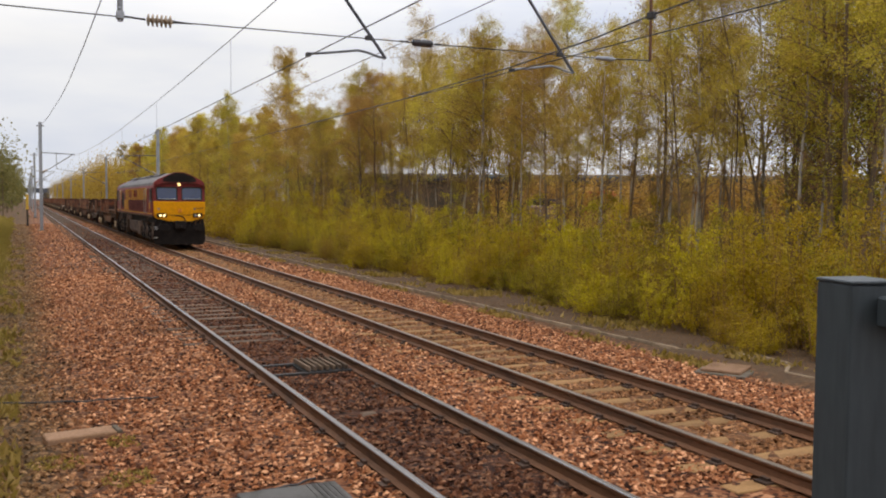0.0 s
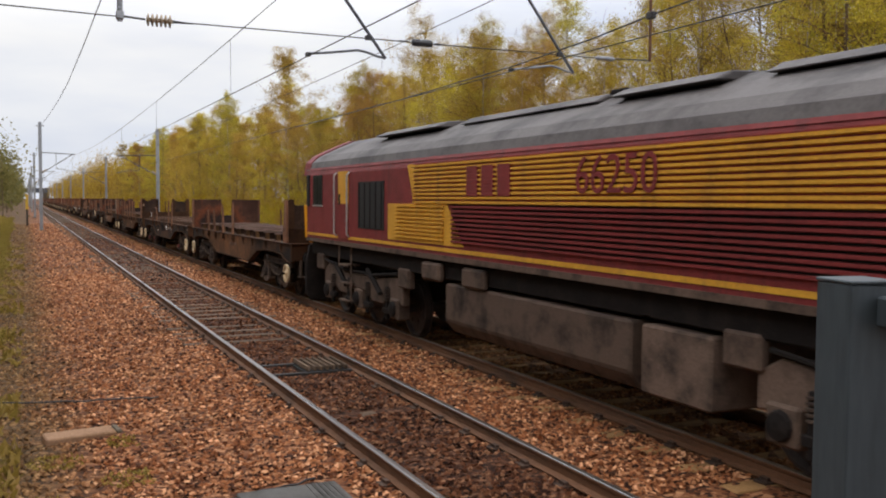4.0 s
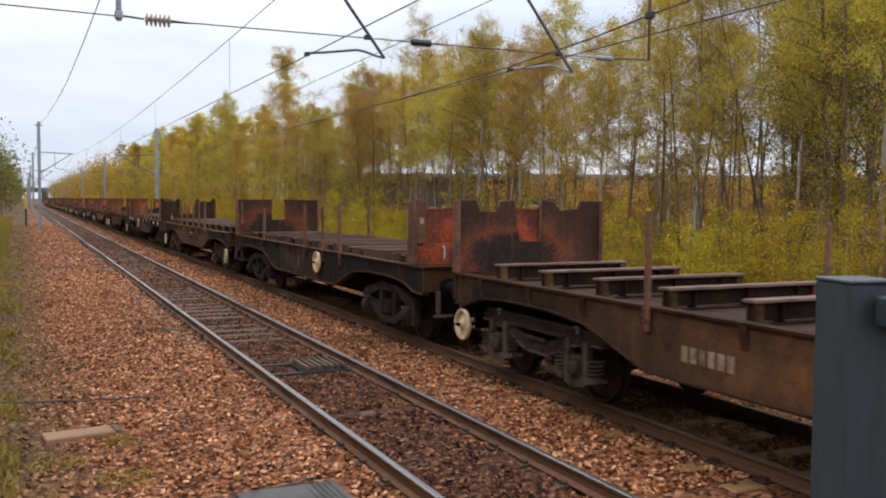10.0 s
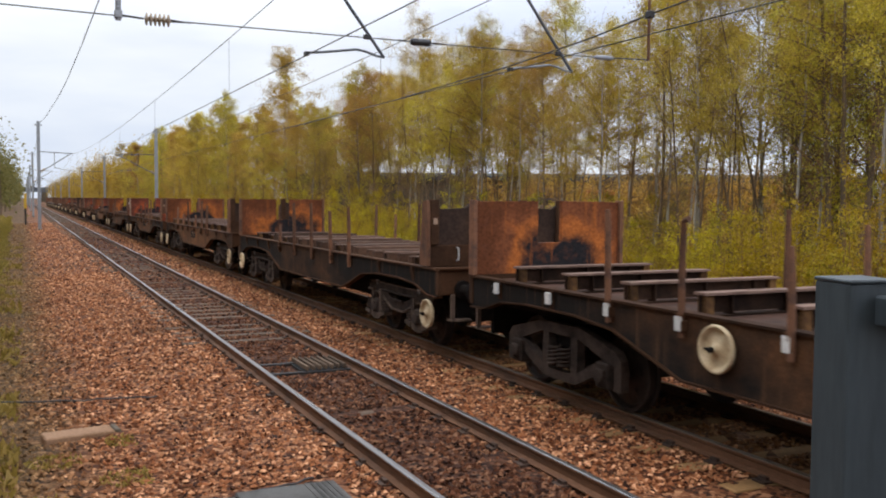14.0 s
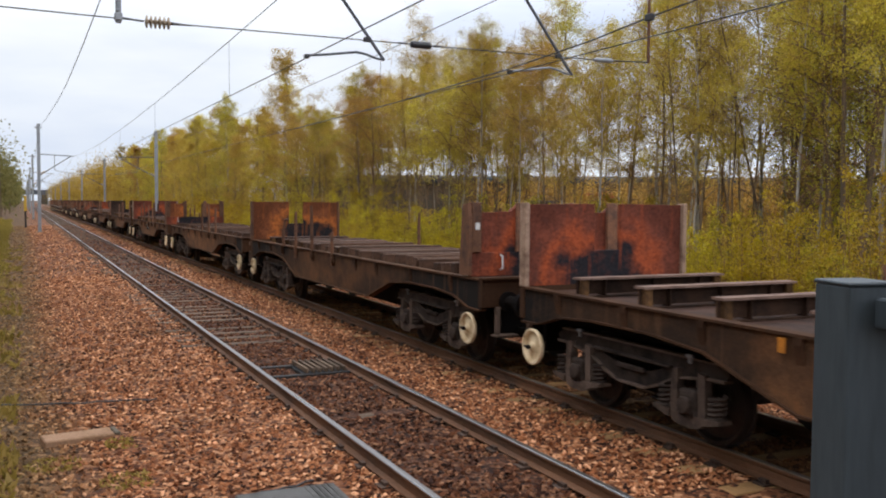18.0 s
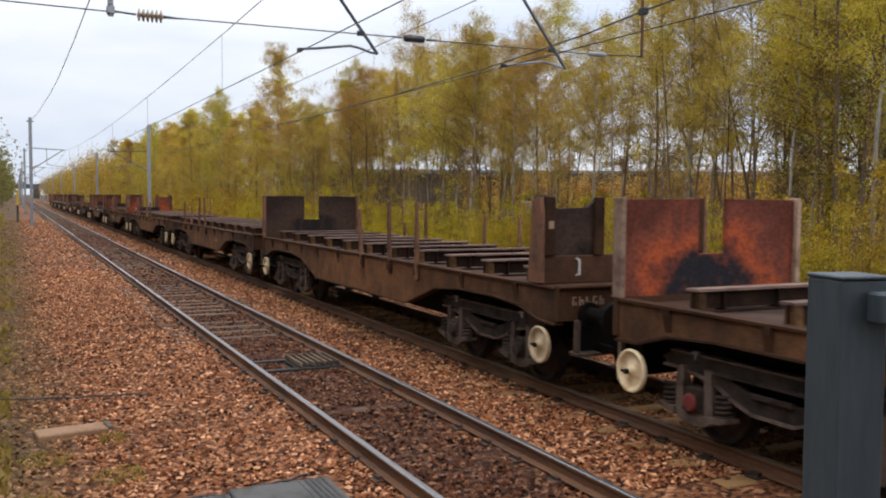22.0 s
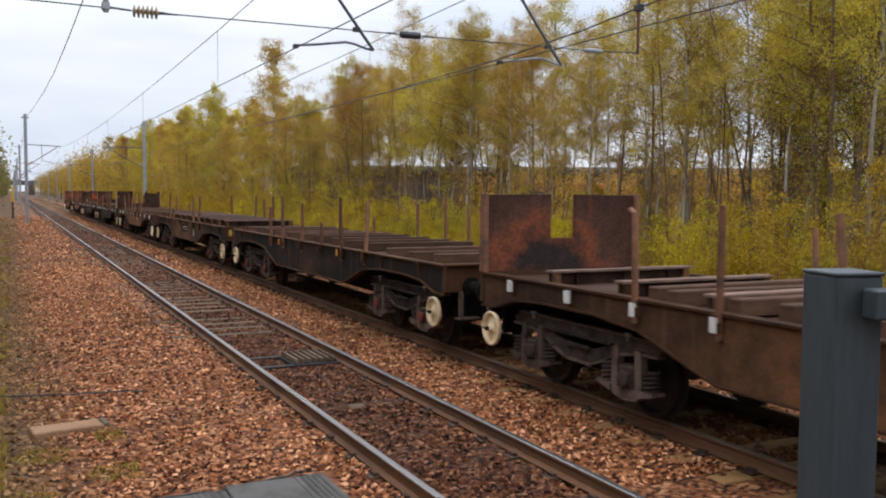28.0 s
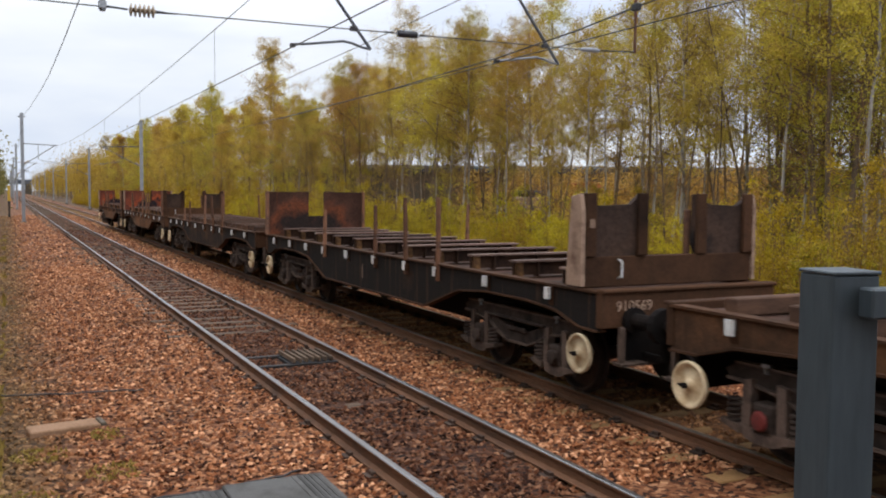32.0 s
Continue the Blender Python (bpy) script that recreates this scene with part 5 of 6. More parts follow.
    brow = part("hood", prism([(1.3, 3.06), (1.26, 3.34), (1.09, 3.5), (0.63, 3.72), (0.22, 3.89), (-0.22, 3.89), (-0.63, 3.72), (-1.09, 3.5), (-1.26, 3.34), (-1.3, 3.06), (-1.18, 3.22), (-0.75, 3.33), (0.75, 3.33), (1.18, 3.22)], "y", L0 - 0.04, L0 + 0.42), M["maroon"], cab, "maroon roof hood")
    part("hood_recess", prism([(0.85, 3.4), (0.8, 3.56), (0.6, 3.69), (0.2, 3.86), (-0.2, 3.86), (-0.6, 3.69), (-0.8, 3.56), (-0.85, 3.4), (-0.5, 3.36), (0.5, 3.36)], "y", L0 - 0.047, L0 + 0.3), M["loco_black"], cab, "sooty black hood front")
    part("orange_line", boxes((-1.1, 1.1, L0 + 0.165, L0 + 0.18, 3.2, 3.225)), M["gold"], cab, "thin orange line")
    part("yellow_panel", prism([(-1.3, 2.37), (1.3, 2.37), (1.27, 1.62), (1.16, 1.5), (0.55, 1.34), (-0.55, 1.34), (-1.16, 1.5), (-1.27, 1.62)], "y", L0 - 0.06, L0 + 0.2, 0.02), M["warning_yellow"], cab, "bright yellow warning panel")
    part("panel_ledge", boxes((-1.27, 1.27, L0 - 0.075, L0 - 0.058, 1.66, 1.685)), M["loco_black"], cab)
    for sx in (-1, 1):
        win = part("windscreen", prism([(sx * 0.12, 2.46), (sx * 1.12, 2.46), (sx * 1.14, 3.02), (sx * 1.06, 3.1), (sx * 0.2, 3.1), (sx * 0.12, 3.04)], "y", -0.012, 0.012), M["glass"], cab, "blue-tinted reflecting windscreen", loc=pose(0, L0 + 0.085, 0.0, 0, 0, 0) @ Matrix.Translation((0, 0, 2.75)) @ Matrix.Rotation(radians(-11), 4, "X") @ Matrix.Translation((0, 0, -2.75)))
        rim = bmesh.new()
        pts = [(sx * 0.12, -0.02, 2.46), (sx * 1.12, -0.02, 2.46), (sx * 1.14, -0.02, 3.02), (sx * 1.06, -0.02, 3.1), (sx * 0.2, -0.02, 3.1), (sx * 0.12, -0.02, 3.04), (sx * 0.12, -0.02, 2.46)]
        bent_rod(rim, pts, 0.034, 6)
        part("window_seal", rim, M["rubber"], win, "black rubber window seal")
        part("lower_trim", boxes((min(sx * 0.16, sx * 1.1), max(sx * 0.16, sx * 1.1), -0.03, -0.015, 2.475, 2.505)), M["alloy"], win, "pale lower trim")
        wiper = bmesh.new()
        bent_rod(wiper, [(0.5 if sx > 0 else -0.9, -0.04, 2.46), (0.78 if sx > 0 else -0.62, -0.05, 2.78), (0.92 if sx > 0 else -0.42, -0.05, 2.95)], 0.009, 5)
        part("wiper", wiper, M["rubber"], win)
        lampbox = part("headlight_unit", boxes((min(sx * 0.66, sx * 1.14), max(sx * 0.66, sx * 1.14), L0 - 0.12, L0 - 0.05, 1.55, 1.77), bevel=0.02), M["loco_black"], cab, "black headlight cluster")
        for i, xx in enumerate((0.79, 0.97)):
            glow = end == 0
            part("lamp", lathe([(0.03, -0.02), (0.05, -0.015), (0.062, 0.0), (0.062, 0.02)], 16), M["lamp_glow"] if glow and (sx < 0 or i == 1) else M["alloy"], lampbox, "lit round headlight" if glow and (sx < 0 or i == 1) else "unlit lamp", loc=pose(sx * xx, L0 - 0.125, 1.65, 0, 0, 90))
        part("label", boxes((0.7 if sx > 0 else -1.1, 0.8 if sx > 0 else -1.0, L0 - 0.068, L0 - 0.059, 1.93, 2.05)), M["gusset"], cab, "pale overhead warning label")
        part("buffer", rods(((sx * 0.87, L0, 1.06), (sx * 0.87, 0.25, 1.06), 0.12), ((sx * 0.87, 0.28, 1.06), (sx * 0.87, 0.02, 1.06), 0.08), n=14), M["loco_black"], loco, loc=m)
        part("buffer_head", prism([(sx * 0.87 + 0.29 * math.cos(a * math.pi / 10) * abs(math.cos(a * math.pi / 10)) ** -0.35 if a % 10 != 5 else sx * 0.87, 1.06 + 0.165 * math.sin(a * math.pi / 10)) for a in range(20)], "y", -0.01, 0.05, 0.012), M["loco_black"], loco, "oblong black buffer head", loc=m)
    part("top_light", lathe([(0.04, -0.03), (0.075, -0.02), (0.085, 0.02)], 16), M["lamp_glow"] if end == 0 else M["alloy"], cab, "lit round top headlight", loc=pose(0, L0 + 0.12, 3.25, 0, 0, 90))
    part("pillar", boxes((-0.1, 0.1, L0 + 0.03, L0 + 0.12, 2.4, 3.12), bevel=0.01), M["maroon"], cab)
    hs = bmesh.new()
    bent_rod(hs, [(-0.25, L0 - 0.07, 1.62), (-0.05, L0 - 0.1, 1.66), (0.15, L0 - 0.1, 1.58), (0.3, L0 - 0.1, 1.38)], 0.02, 6)
    part("cable", hs, M["rubber"], cab)
    part("lamp_bracket", boxes((-0.1, 0.1, L0 - 0.09, L0 - 0.055, 1.8, 2.0), bevel=0.01), M["orange_paint"], cab, "orange-red socket cover")
    for xx, zz in ((-0.95, 1.44), (-0.45, 1.4), (0.5, 1.36), (0.78, 1.42), (1.02, 1.47)):
        hose = bmesh.new()
        bent_rod(hose, [(xx, L0 - 0.04, zz), (xx + 0.03, L0 - 0.1, zz - 0.06), (xx - 0.02, L0 - 0.09, zz - 0.24)], 0.022, 6)
        part("air_hose", hose, M["rubber"] if xx < 0.7 else M["stool"], cab, "hanging air hose")
    part("front_step", boxes((-1.2, -0.75, L0 - 0.1, L0 - 0.05, 1.38, 1.41), (0.75, 1.2, L0 - 0.1, L0 - 0.05, 1.38, 1.41)), M["loco_black"], cab)
    part("upper_brow", boxes((-1.22, 1.22, L0 + 0.1, L0 + 0.2, 3.12, 3.3), bevel=0.02), M["maroon"], cab)
    part("coupling", boxes((-0.28, 0.28, L0 - 0.2, L0 + 0.1, 0.95, 1.38), (-0.06, 0.06, 0.1, L0 - 0.2, 1.0, 1.16), bevel=0.02), M["loco_black"], loco, loc=m)
    part("snow_plough", prism([(-1.3, 0.3), (-1.18, 0.14), (1.18, 0.14), (1.3, 0.3), (1.3, 1.0), (1.2, 1.46), (0.6, 1.32), (-0.6, 1.32), (-1.2, 1.46), (-1.3, 1.0)], "y", L0 + 0.02, L0 + 0.12, 0.02), M["loco_black"], loco, "black snow plough", loc=m)
    for i, z in enumerate((0.5, 0.95, 1.05)):
        part("step_edge", boxes((-1.28, -1.12, L0 - 0.05, L0 + 0.02, z, z + 0.025)), M["white_paint"], loco, "white step edge", loc=m)
    part("number_label", text_mesh("number_label", "66250", 0.14, M["rubber"]), None, cab, "black fleet number", loc=pose(0.99, L0 - 0.066, 2.03, 90, 0, 0))
    for sx in (-1, 1):
        s0, s1 = (sx * 1.322, sx * 1.335) if sx > 0 else (sx * 1.335, sx * 1.322)
        wn_ = part("side_window", boxes((s0, s1, 1.42, 2.1, 2.38, 3.04)), M["rubber"], loco, "dark framed cab side window", loc=m)
        for y0, y1 in ((1.46, 1.74), (1.78, 2.06)):
            part("pane", boxes((s0 - 0.003, s1 + 0.003, y0, y1, 2.41, 3.01)), M["dark_glass"], wn_)
        part("window_sill", boxes((s0 - 0.008, s1 + 0.008, 1.4, 2.12, 2.35, 2.385)), M["alloy"], wn_, "pale window sill")
        part("mirror_cover", boxes((s0 - 0.02, s1 + 0.02, 0.98, 1.14, 2.35, 3.06), bevel=0.01), M["rubber"], loco, "dark quarter panel", loc=m)
        door = part("cab_door", boxes((s0, s1, 3.22, 3.86, 1.8, 3.08)), M["gold"], loco, "gold and maroon cab door", loc=m)
        part("door_panel", boxes((s0 - 0.002, s1 + 0.002, 3.22, 3.86, 1.7, 2.42)), M["maroon"], door)
        part("door_handle", boxes((s0 - 0.02, s1 + 0.02, 3.3, 3.36, 2.4, 2.62)), M["rubber"], door)
        for yy in (3.12, 3.94):
            rail = bmesh.new()
            bent_rod(rail, [(sx * 1.33, yy, 1.75), (sx * 1.39, yy, 1.8), (sx * 1.39, yy, 3.0), (sx * 1.33, yy, 3.05)], 0.018, 6)
            part("handrail", rail, M["alloy"], loco, "pale vertical handrail", loc=m)
        steps = bmesh.new()
        bent_rod(steps, [(sx * 1.28, 3.14, 1.6), (sx * 1.28, 3.14, 1.1)], 0.02, 6)
        bent_rod(steps, [(sx * 1.28, 3.9, 1.6), (sx * 1.28, 3.9, 0.45)], 0.02, 6)
        part("step_frame", steps, M["loco_grey"], loco, loc=m)
        for z in (0.42, 0.78, 1.15):
            part("step", boxes((min(sx * 1.05, sx * 1.32), max(sx * 1.05, sx * 1.32), 3.2, 3.8, z, z + 0.03)), M["loco_grey"], loco, loc=m)
# side livery: gold band with rows of louvres, maroon below, orange line at the sole
for sx in (-1, 1):
    s0, s1 = (1.322, 1.33) if sx > 0 else (-1.33, -1.322)
    gold_pts = [(4.0, 2.44), (13.2, 2.44), (14.1, 2.44), (14.4, 3.1), (4.0, 3.1)]
    part("gold_band", prism(gold_pts, "x", s0, s1), M["gold"], loco, "gold side band")
    part("gold_block", prism([(12.2, 1.8), (15.3, 1.8), (15.3, 2.44), (12.8, 2.44)], "x", s0, s1), M["gold"], loco, "gold lower block")
    for i in range(19):
        z = 1.86 + i * 0.066
        part("louvre", boxes((s0 - 0.03 * (sx < 0), s1 + 0.03 * (sx > 0), 4.05, 12.6 if z < 2.44 else 14.1, z, z + 0.03)), M["gold"] if z > 2.44 else M["maroon"], loco)
        # dark strip that paints the shadow line under each rib
        part("louvre_slot", boxes((s0 - 0.004 * (sx < 0), s1 + 0.004 * (sx > 0), 4.05, 12.6 if z < 2.44 else 14.1, z + 0.038, z + 0.054)), M["maroon"] if z > 2.44 else M["loco_black"], loco)
        if 1.84 < z < 2.4:
            part("louvre", boxes((s0 - 0.03 * (sx < 0), s1 + 0.03 * (sx > 0), 12.9, 14.9, z, z + 0.03)), M["gold"], loco)
    part("sole_line", boxes((s0, s1, L0 + 0.3, L1 - 0.3, 1.7, 1.76)), M["gold"], loco, "orange line along the sole")
    part("sole_bar", boxes((s0 - 0.01, s1 + 0.01, L0 + 0.3, L1 - 0.3, 1.56, 1.64)), M["loco_grey"], loco)
    gr = part("radiator_grille", boxes((s0 - 0.004, s1 + 0.004, 15.5, 16.9, 1.95, 2.85)), M["rubber"], loco, "black radiator grille")
    for i in range(5):
        part("grille_bar", boxes((s0 - 0.012, s1 + 0.012, 15.6 + i * 0.3, 15.63 + i * 0.3, 1.97, 2.83)), M["loco_black"], gr)
    part("fleet_number", text_mesh("fleet_number", "66250", 0.62, M["maroon"], 0.006), None, loco, "maroon fleet number", loc=pose(sx * 1.366, 8.4, 2.78, 90, 0, -90 if sx < 0 else 90))
    for i in range(3):
        part("logo_shape", boxes((s0 - 0.034 * (sx < 0), s1 + 0.034 * (sx > 0), 10.75 + i * 0.48, 11.1 + i * 0.48, 2.56, 3.0)), M["maroon"], loco, "maroon lettering bar")
    part("animal_badge", prism([(1.85, 1.98), (2.3, 1.98), (2.3, 2.28), (2.1, 2.33), (1.82, 2.2)], "x", s0, s1), M["gold"], loco, "gold badge shape")
    part("badge_bar", boxes((s0, s1, 1.85, 2.3, 1.86, 1.89)), M["gold"], loco)
    for y0, y1, z1 in ((0.9, 3.1, 1.55), (4.0, 8.0, 1.6), (8.0, 16.5, 1.6), (16.5, 20.4, 1.55)):
        part("skirt_box", boxes((min(sx * 1.05, sx * 1.2), max(sx * 1.05, sx * 1.2), y0 + 0.05, y1 - 0.05, 1.25, z1), bevel=0.02), M["loco_black"], loco)
    for i in range(2):
        part("air_filter", boxes((min(sx * 1.2, sx * 1.33), max(sx * 1.2, sx * 1.33), 11.6 + i * 1.5, 12.3 + i * 1.5, 1.2, 1.5), bevel=0.04), M["loco_grey"], loco)
part("frame", boxes((-1.2, 1.2, L0 + 0.3, L1 - 0.3, 1.28, 1.62)), M["loco_black"], loco)
part("fuel_tank", prism([(-1.25, 0.62), (-1.1, 0.42), (1.1, 0.42), (1.25, 0.62), (1.25, 1.2), (-1.25, 1.2)], "y", 8.2, 13.0, 0.03), M["loco_grey"], loco, "grey fuel tank")
part("battery_box", boxes((-1.27, 1.27, 6.9, 8.0, 0.45, 1.2), bevel=0.03), M["loco_grey"], loco, "grey equipment box")
for i, (y0, y1, w) in enumerate(((4.3, 7.0, 0.6), (7.6, 9.5, 0.7), (10.0, 14.0, 0.55), (14.6, 17.6, 0.75))):
    part("roof_panel", prism([(-w, 3.78), (w, 3.78), (w * 0.6, 3.9), (0, 3.915), (-w * 0.6, 3.9)], "y", y0, y1, 0.02), M["roof"], roof)
part("exhaust", boxes((-0.35, 0.35, 9.6, 9.95, 3.86, 3.94), bevel=0.02), M["loco_black"], roof, "black exhaust outlet")
for yb in (4.1, LOCO_LENGTH - 4.1):
    bg = part("bogie", boxes((-0.98, 0.98, -1.5, 1.5, 0.6, 0.95), bevel=0.03), M["loco_black"], loco, "grey three-axle bogie", loc=(0, yb, 0))
    for sx in (-1, 1):
        part("side_frame", prism([(-2.3, 0.95), (-2.0, 1.12), (-0.8, 1.0), (0.8, 1.0), (2.0, 1.12), (2.3, 0.95), (2.3, 0.6), (1.6, 0.7), (1.3, 0.55), (0.7, 0.55), (0.4, 0.72), (-0.4, 0.72), (-0.7, 0.55), (-1.3, 0.55), (-1.6, 0.7), (-2.3, 0.6)], "x", sx * 1.1 - 0.07, sx * 1.1 + 0.07, 0.02), M["loco_grey"], bg)
        for ya in (-1.95, 0.0, 1.95):
            part("axlebox", boxes((min(sx * 0.95, sx * 1.22), max(sx * 0.95, sx * 1.22), ya - 0.2, ya + 0.2, 0.34, 0.72), bevel=0.03), M["loco_grey"], bg)
            part("axle_cap", lathe([(0.04, -0.06), (0.13, -0.04), (0.15, 0.0)], 12), M["loco_black"], bg, loc=pose(sx * 1.23, ya, 0.53, 0, 0, 0 if sx < 0 else 180))
        for i, ya in enumerate((-1.6, -0.55, 0.55, 1.6)):
            part("spring", COIL, None, bg, loc=(sx * 1.16, ya, 0.62))
            part("brake_hanger", boxes((sx * 1.2 - 0.03, sx * 1.2 + 0.03, ya - 0.05, ya + 0.05, 0.3, 0.9), (sx * 1.2 - 0.05, sx * 1.2 + 0.05, ya - 0.22, ya + 0.1, 0.42, 0.52), bevel=0.01), M["loco_black"], bg)
        pipe = bmesh.new()
        bent_rod(pipe, [(sx * 1.2, -2.1, 1.18), (sx * 1.2, -0.9, 1.06), (sx * 1.2, 0.9, 1.06), (sx * 1.2, 2.1, 1.18)], 0.03, 6)
        part("pipe", pipe, M["loco_black"], bg)
        for ya in (-1.0, 1.0):
            part("damper", rods(((sx * 1.22, ya - 0.3, 0.75), (sx * 1.22, ya + 0.4, 1.15), 0.05), n=8), M["loco_black"], bg)
            part("sand_box", boxes((min(sx * 1.1, sx * 1.24), max(sx * 1.1, sx * 1.24), ya * 2.45 - 0.25, ya * 2.45 + 0.25, 0.95, 1.3), bevel=0.03), M["loco_grey"], bg)
    for ya in (-1.95, 0.0, 1.95):
        local = Matrix.Translation((0, ya, 0.53))
        ws = part("wheelset", LSET, None, bg, loc=local)
        WHEELS.append((ws, local, 0.53, -LOCO_LENGTH))

# ---- vegetation ----
def leaf_mesh(name, pts, size, material, rng, droop=0.3):
    """One small folded leaf (two triangles) at each point."""
    n = len(pts)
    pts = np.asarray(pts)
    a = rng.normal(size=(n, 3))
    a[:, 2] -= droop
    a /= np.linalg.norm(a, axis=1)[:, None]
    b = np.cross(a, rng.normal(size=(n, 3)))
    b /= np.linalg.norm(b, axis=1)[:, None]
    s = size * rng.uniform(0.6, 1.3, n)[:, None]
    v = np.stack([pts - b * s * 0.38, pts + b * s * 0.38, pts + a * s * 1.1], 1).reshape(-1, 3)
    f = np.arange(3 * n).reshape(-1, 3)
    return raw_mesh(name, v, f, material)


def birch(seed, height, leaves, leaf_size, material, bark, spread=1.0, bare=0.0, clump=0.9, wide=0.5, stems=1, girth=1.0, dense=7):
    """Meshes of one birch: trunk or trunks, limbs, twigs, crown; the crown is widest at the given share of the height."""
    rng, rnd = np.random.default_rng(seed), random.Random(seed)
    trunks, limbs, twigs, tips = [], [], [], []
    k = 12
    for stem in range(stems):
        tall = height * (1.0 if stem == 0 else rnd.uniform(0.72, 0.97))
        way = 6.283 * stem / stems + rnd.uniform(-0.5, 0.5)
        push = 0.0 if stems == 1 else rnd.uniform(0.07, 0.16)
        lean = Vector((math.cos(way) * push + rnd.uniform(-0.05, 0.05), math.sin(way) * push + rnd.uniform(-0.05, 0.05), 0))
        trunk, r0 = [], girth * (0.03 + tall * 0.0034) * (1.0 if stems == 1 else 0.8)
        p = Vector((math.cos(way) * 0.15, math.sin(way) * 0.15, -0.6)) if stems > 1 else Vector((0, 0, -0.6))
        for i in range(k + 1):
            f = i / k
            trunk.append((p.copy(), r0 * (1 - 0.93 * f) + 0.006))
            p += Vector((lean.x + rnd.uniform(-0.06, 0.06), lean.y + rnd.uniform(-0.06, 0.06), 1)) * ((tall + 0.6) / k)
        trunks.append(trunk)
        for i in range(int((44 + tall * 2.0) / (1.0 + 0.45 * (stems - 1)))):
            f = rnd.uniform(0.14, 0.985)
            if f < bare and rnd.random() < 0.55:
                continue
            j = min(int(f * k), k - 1)
            a, r = trunk[j][0].lerp(trunk[j + 1][0], f * k - j), trunk[j][1]
            ang = rnd.uniform(0, 6.283)
            swell = min(1.0, max(0.3, (f - 0.1) / (wide - 0.1))) if f < wide else max(0.05, (1.02 - f) / (1.02 - wide)) ** 0.6
            reach = spread * tall * 0.17 * swell * rnd.uniform(0.55, 1.2)
            rise = reach * rnd.uniform(0.35, 1.25)
            out = Vector((math.cos(ang), math.sin(ang), 0))
            path = [(a, r * 0.34)]
            for q in range(1, 5):
                g = q / 4
                path.append((a + out * reach * g + Vector((rnd.uniform(-0.07, 0.07), rnd.uniform(-0.07, 0.07), rise * g ** 0.8 - 0.2 * reach * g * g)), max(0.004, r * 0.34 * (1 - g) + 0.004)))
            limbs.append(path)
            for _ in range(dense):
                g = rnd.uniform(0.2, 1.0)
                q = min(int(g * 4), 3)
                s = path[q][0].lerp(path[q + 1][0], g * 4 - q)
                d = Vector((rnd.gauss(0, 1), rnd.gauss(0, 1), rnd.gauss(0.25, 0.8))).normalized() * rnd.uniform(0.3, 1.0) * (0.5 + reach * 0.3)
                e = s + d + Vector((0, 0, -0.18))
                twigs.append([(s, 0.008), (s + d * 0.55, 0.006), (e, 0.003)])
                tips += [(s, e)] * (1 if f > bare else 0)
    tips = tips or [(limbs[0][0][0], limbs[0][-1][0])]
    t = np.array([[*a, *b] for a, b in tips])
    odds = rng.gamma(clump, 1.0, len(t))
    idx = rng.choice(len(t), leaves, p=odds / odds.sum())
    g = rng.uniform(0.1, 1.12, leaves)[:, None]
    pts = t[idx, :3] * (1 - g) + t[idx, 3:] * g + rng.normal(0, 0.15, (leaves, 3))
    return (raw_mesh("trunk", *tube_mesh(trunks, 7), bark, True), raw_mesh("branchwork", *tube_mesh(limbs, 4), M["bark_dark"]),
            raw_mesh("twiggery", *tube_mesh(twigs, 3), M["twig"]), leaf_mesh("crown", pts, leaf_size, material, rng))


def plant_tree(meshes, loc, label, group):
    th = thing("birch_tree", label, "tree", loc, group)
    for name, me in zip(("trunk", "branchwork", "twiggery", "crown"), meshes):
        tagged(part(name, me, None, th), kind="" if name == "trunk" else "stuff")
    return th


NEAR_H, MID_H = (13.5, 12, 14.5, 11, 13, 15, 12.5, 13.5), (13, 12, 14.5, 11.5, 13)
NEAR_LABELS = ("slender birch tree with bronze-brown spring buds", "slender birch tree with thin spring leaves and a pale trunk", "slender birch tree with bronze-brown spring buds", "many-stemmed dark birch tree in green spring leaf",
               "slender birch tree with bronze-brown spring buds", "many-stemmed dark birch tree in green spring leaf", "slender birch tree in fresh green leaf", "twin-stemmed birch tree with thin spring leaves")
# leaf colour, spread, stems, girth and bark, tree by tree: some bronze and twiggy, some green and full, some with several dark stems
NEAR_KINDS = (("leaf_bronze", 0.9, 1, 1.0, "bark_dark"), ("leaf", 1.0, 1, 0.9, "bark"), ("leaf_bronze", 0.85, 1, 1.1, "bark_dark"), ("leaf", 1.0, 3, 1.0, "bark_dark"),
              ("leaf_bronze", 0.85, 1, 0.8, "bark_dark"), ("leaf_green", 1.05, 3, 1.2, "bark_dark"), ("leaf_green", 0.95, 1, 1.0, "bark_dark"), ("leaf", 0.9, 2, 0.9, "bark_dark"))
NEAR = [birch(31 + i, h, 20000, 0.048, M[key], M[bark_], sp * 1.15, 0.52, 0.55, 0.64, st, gi, 9) for i, (h, (key, sp, st, gi, bark_)) in enumerate(zip(NEAR_H, NEAR_KINDS))]
MID = [birch(61 + i, h, 13000, 0.09, M[("leaf", "leaf_bronze", "leaf_green", "leaf_bronze", "leaf")[i]], M["bark" if i == 3 else "bark_dark"], 1.25, 0.2, 1.2, 0.42) for i, h in enumerate(MID_H)]
PEAK = [birch(91 + i, 14, 26000, 0.07 if i < 2 else 0.046, M["leaf" if i % 2 else "leaf_green"], M["bark"], 1.3, 0.12 if i < 2 else 0.36, 1.6 if i < 2 else 0.9, 0.5) for i in range(4)]
random.seed(21)
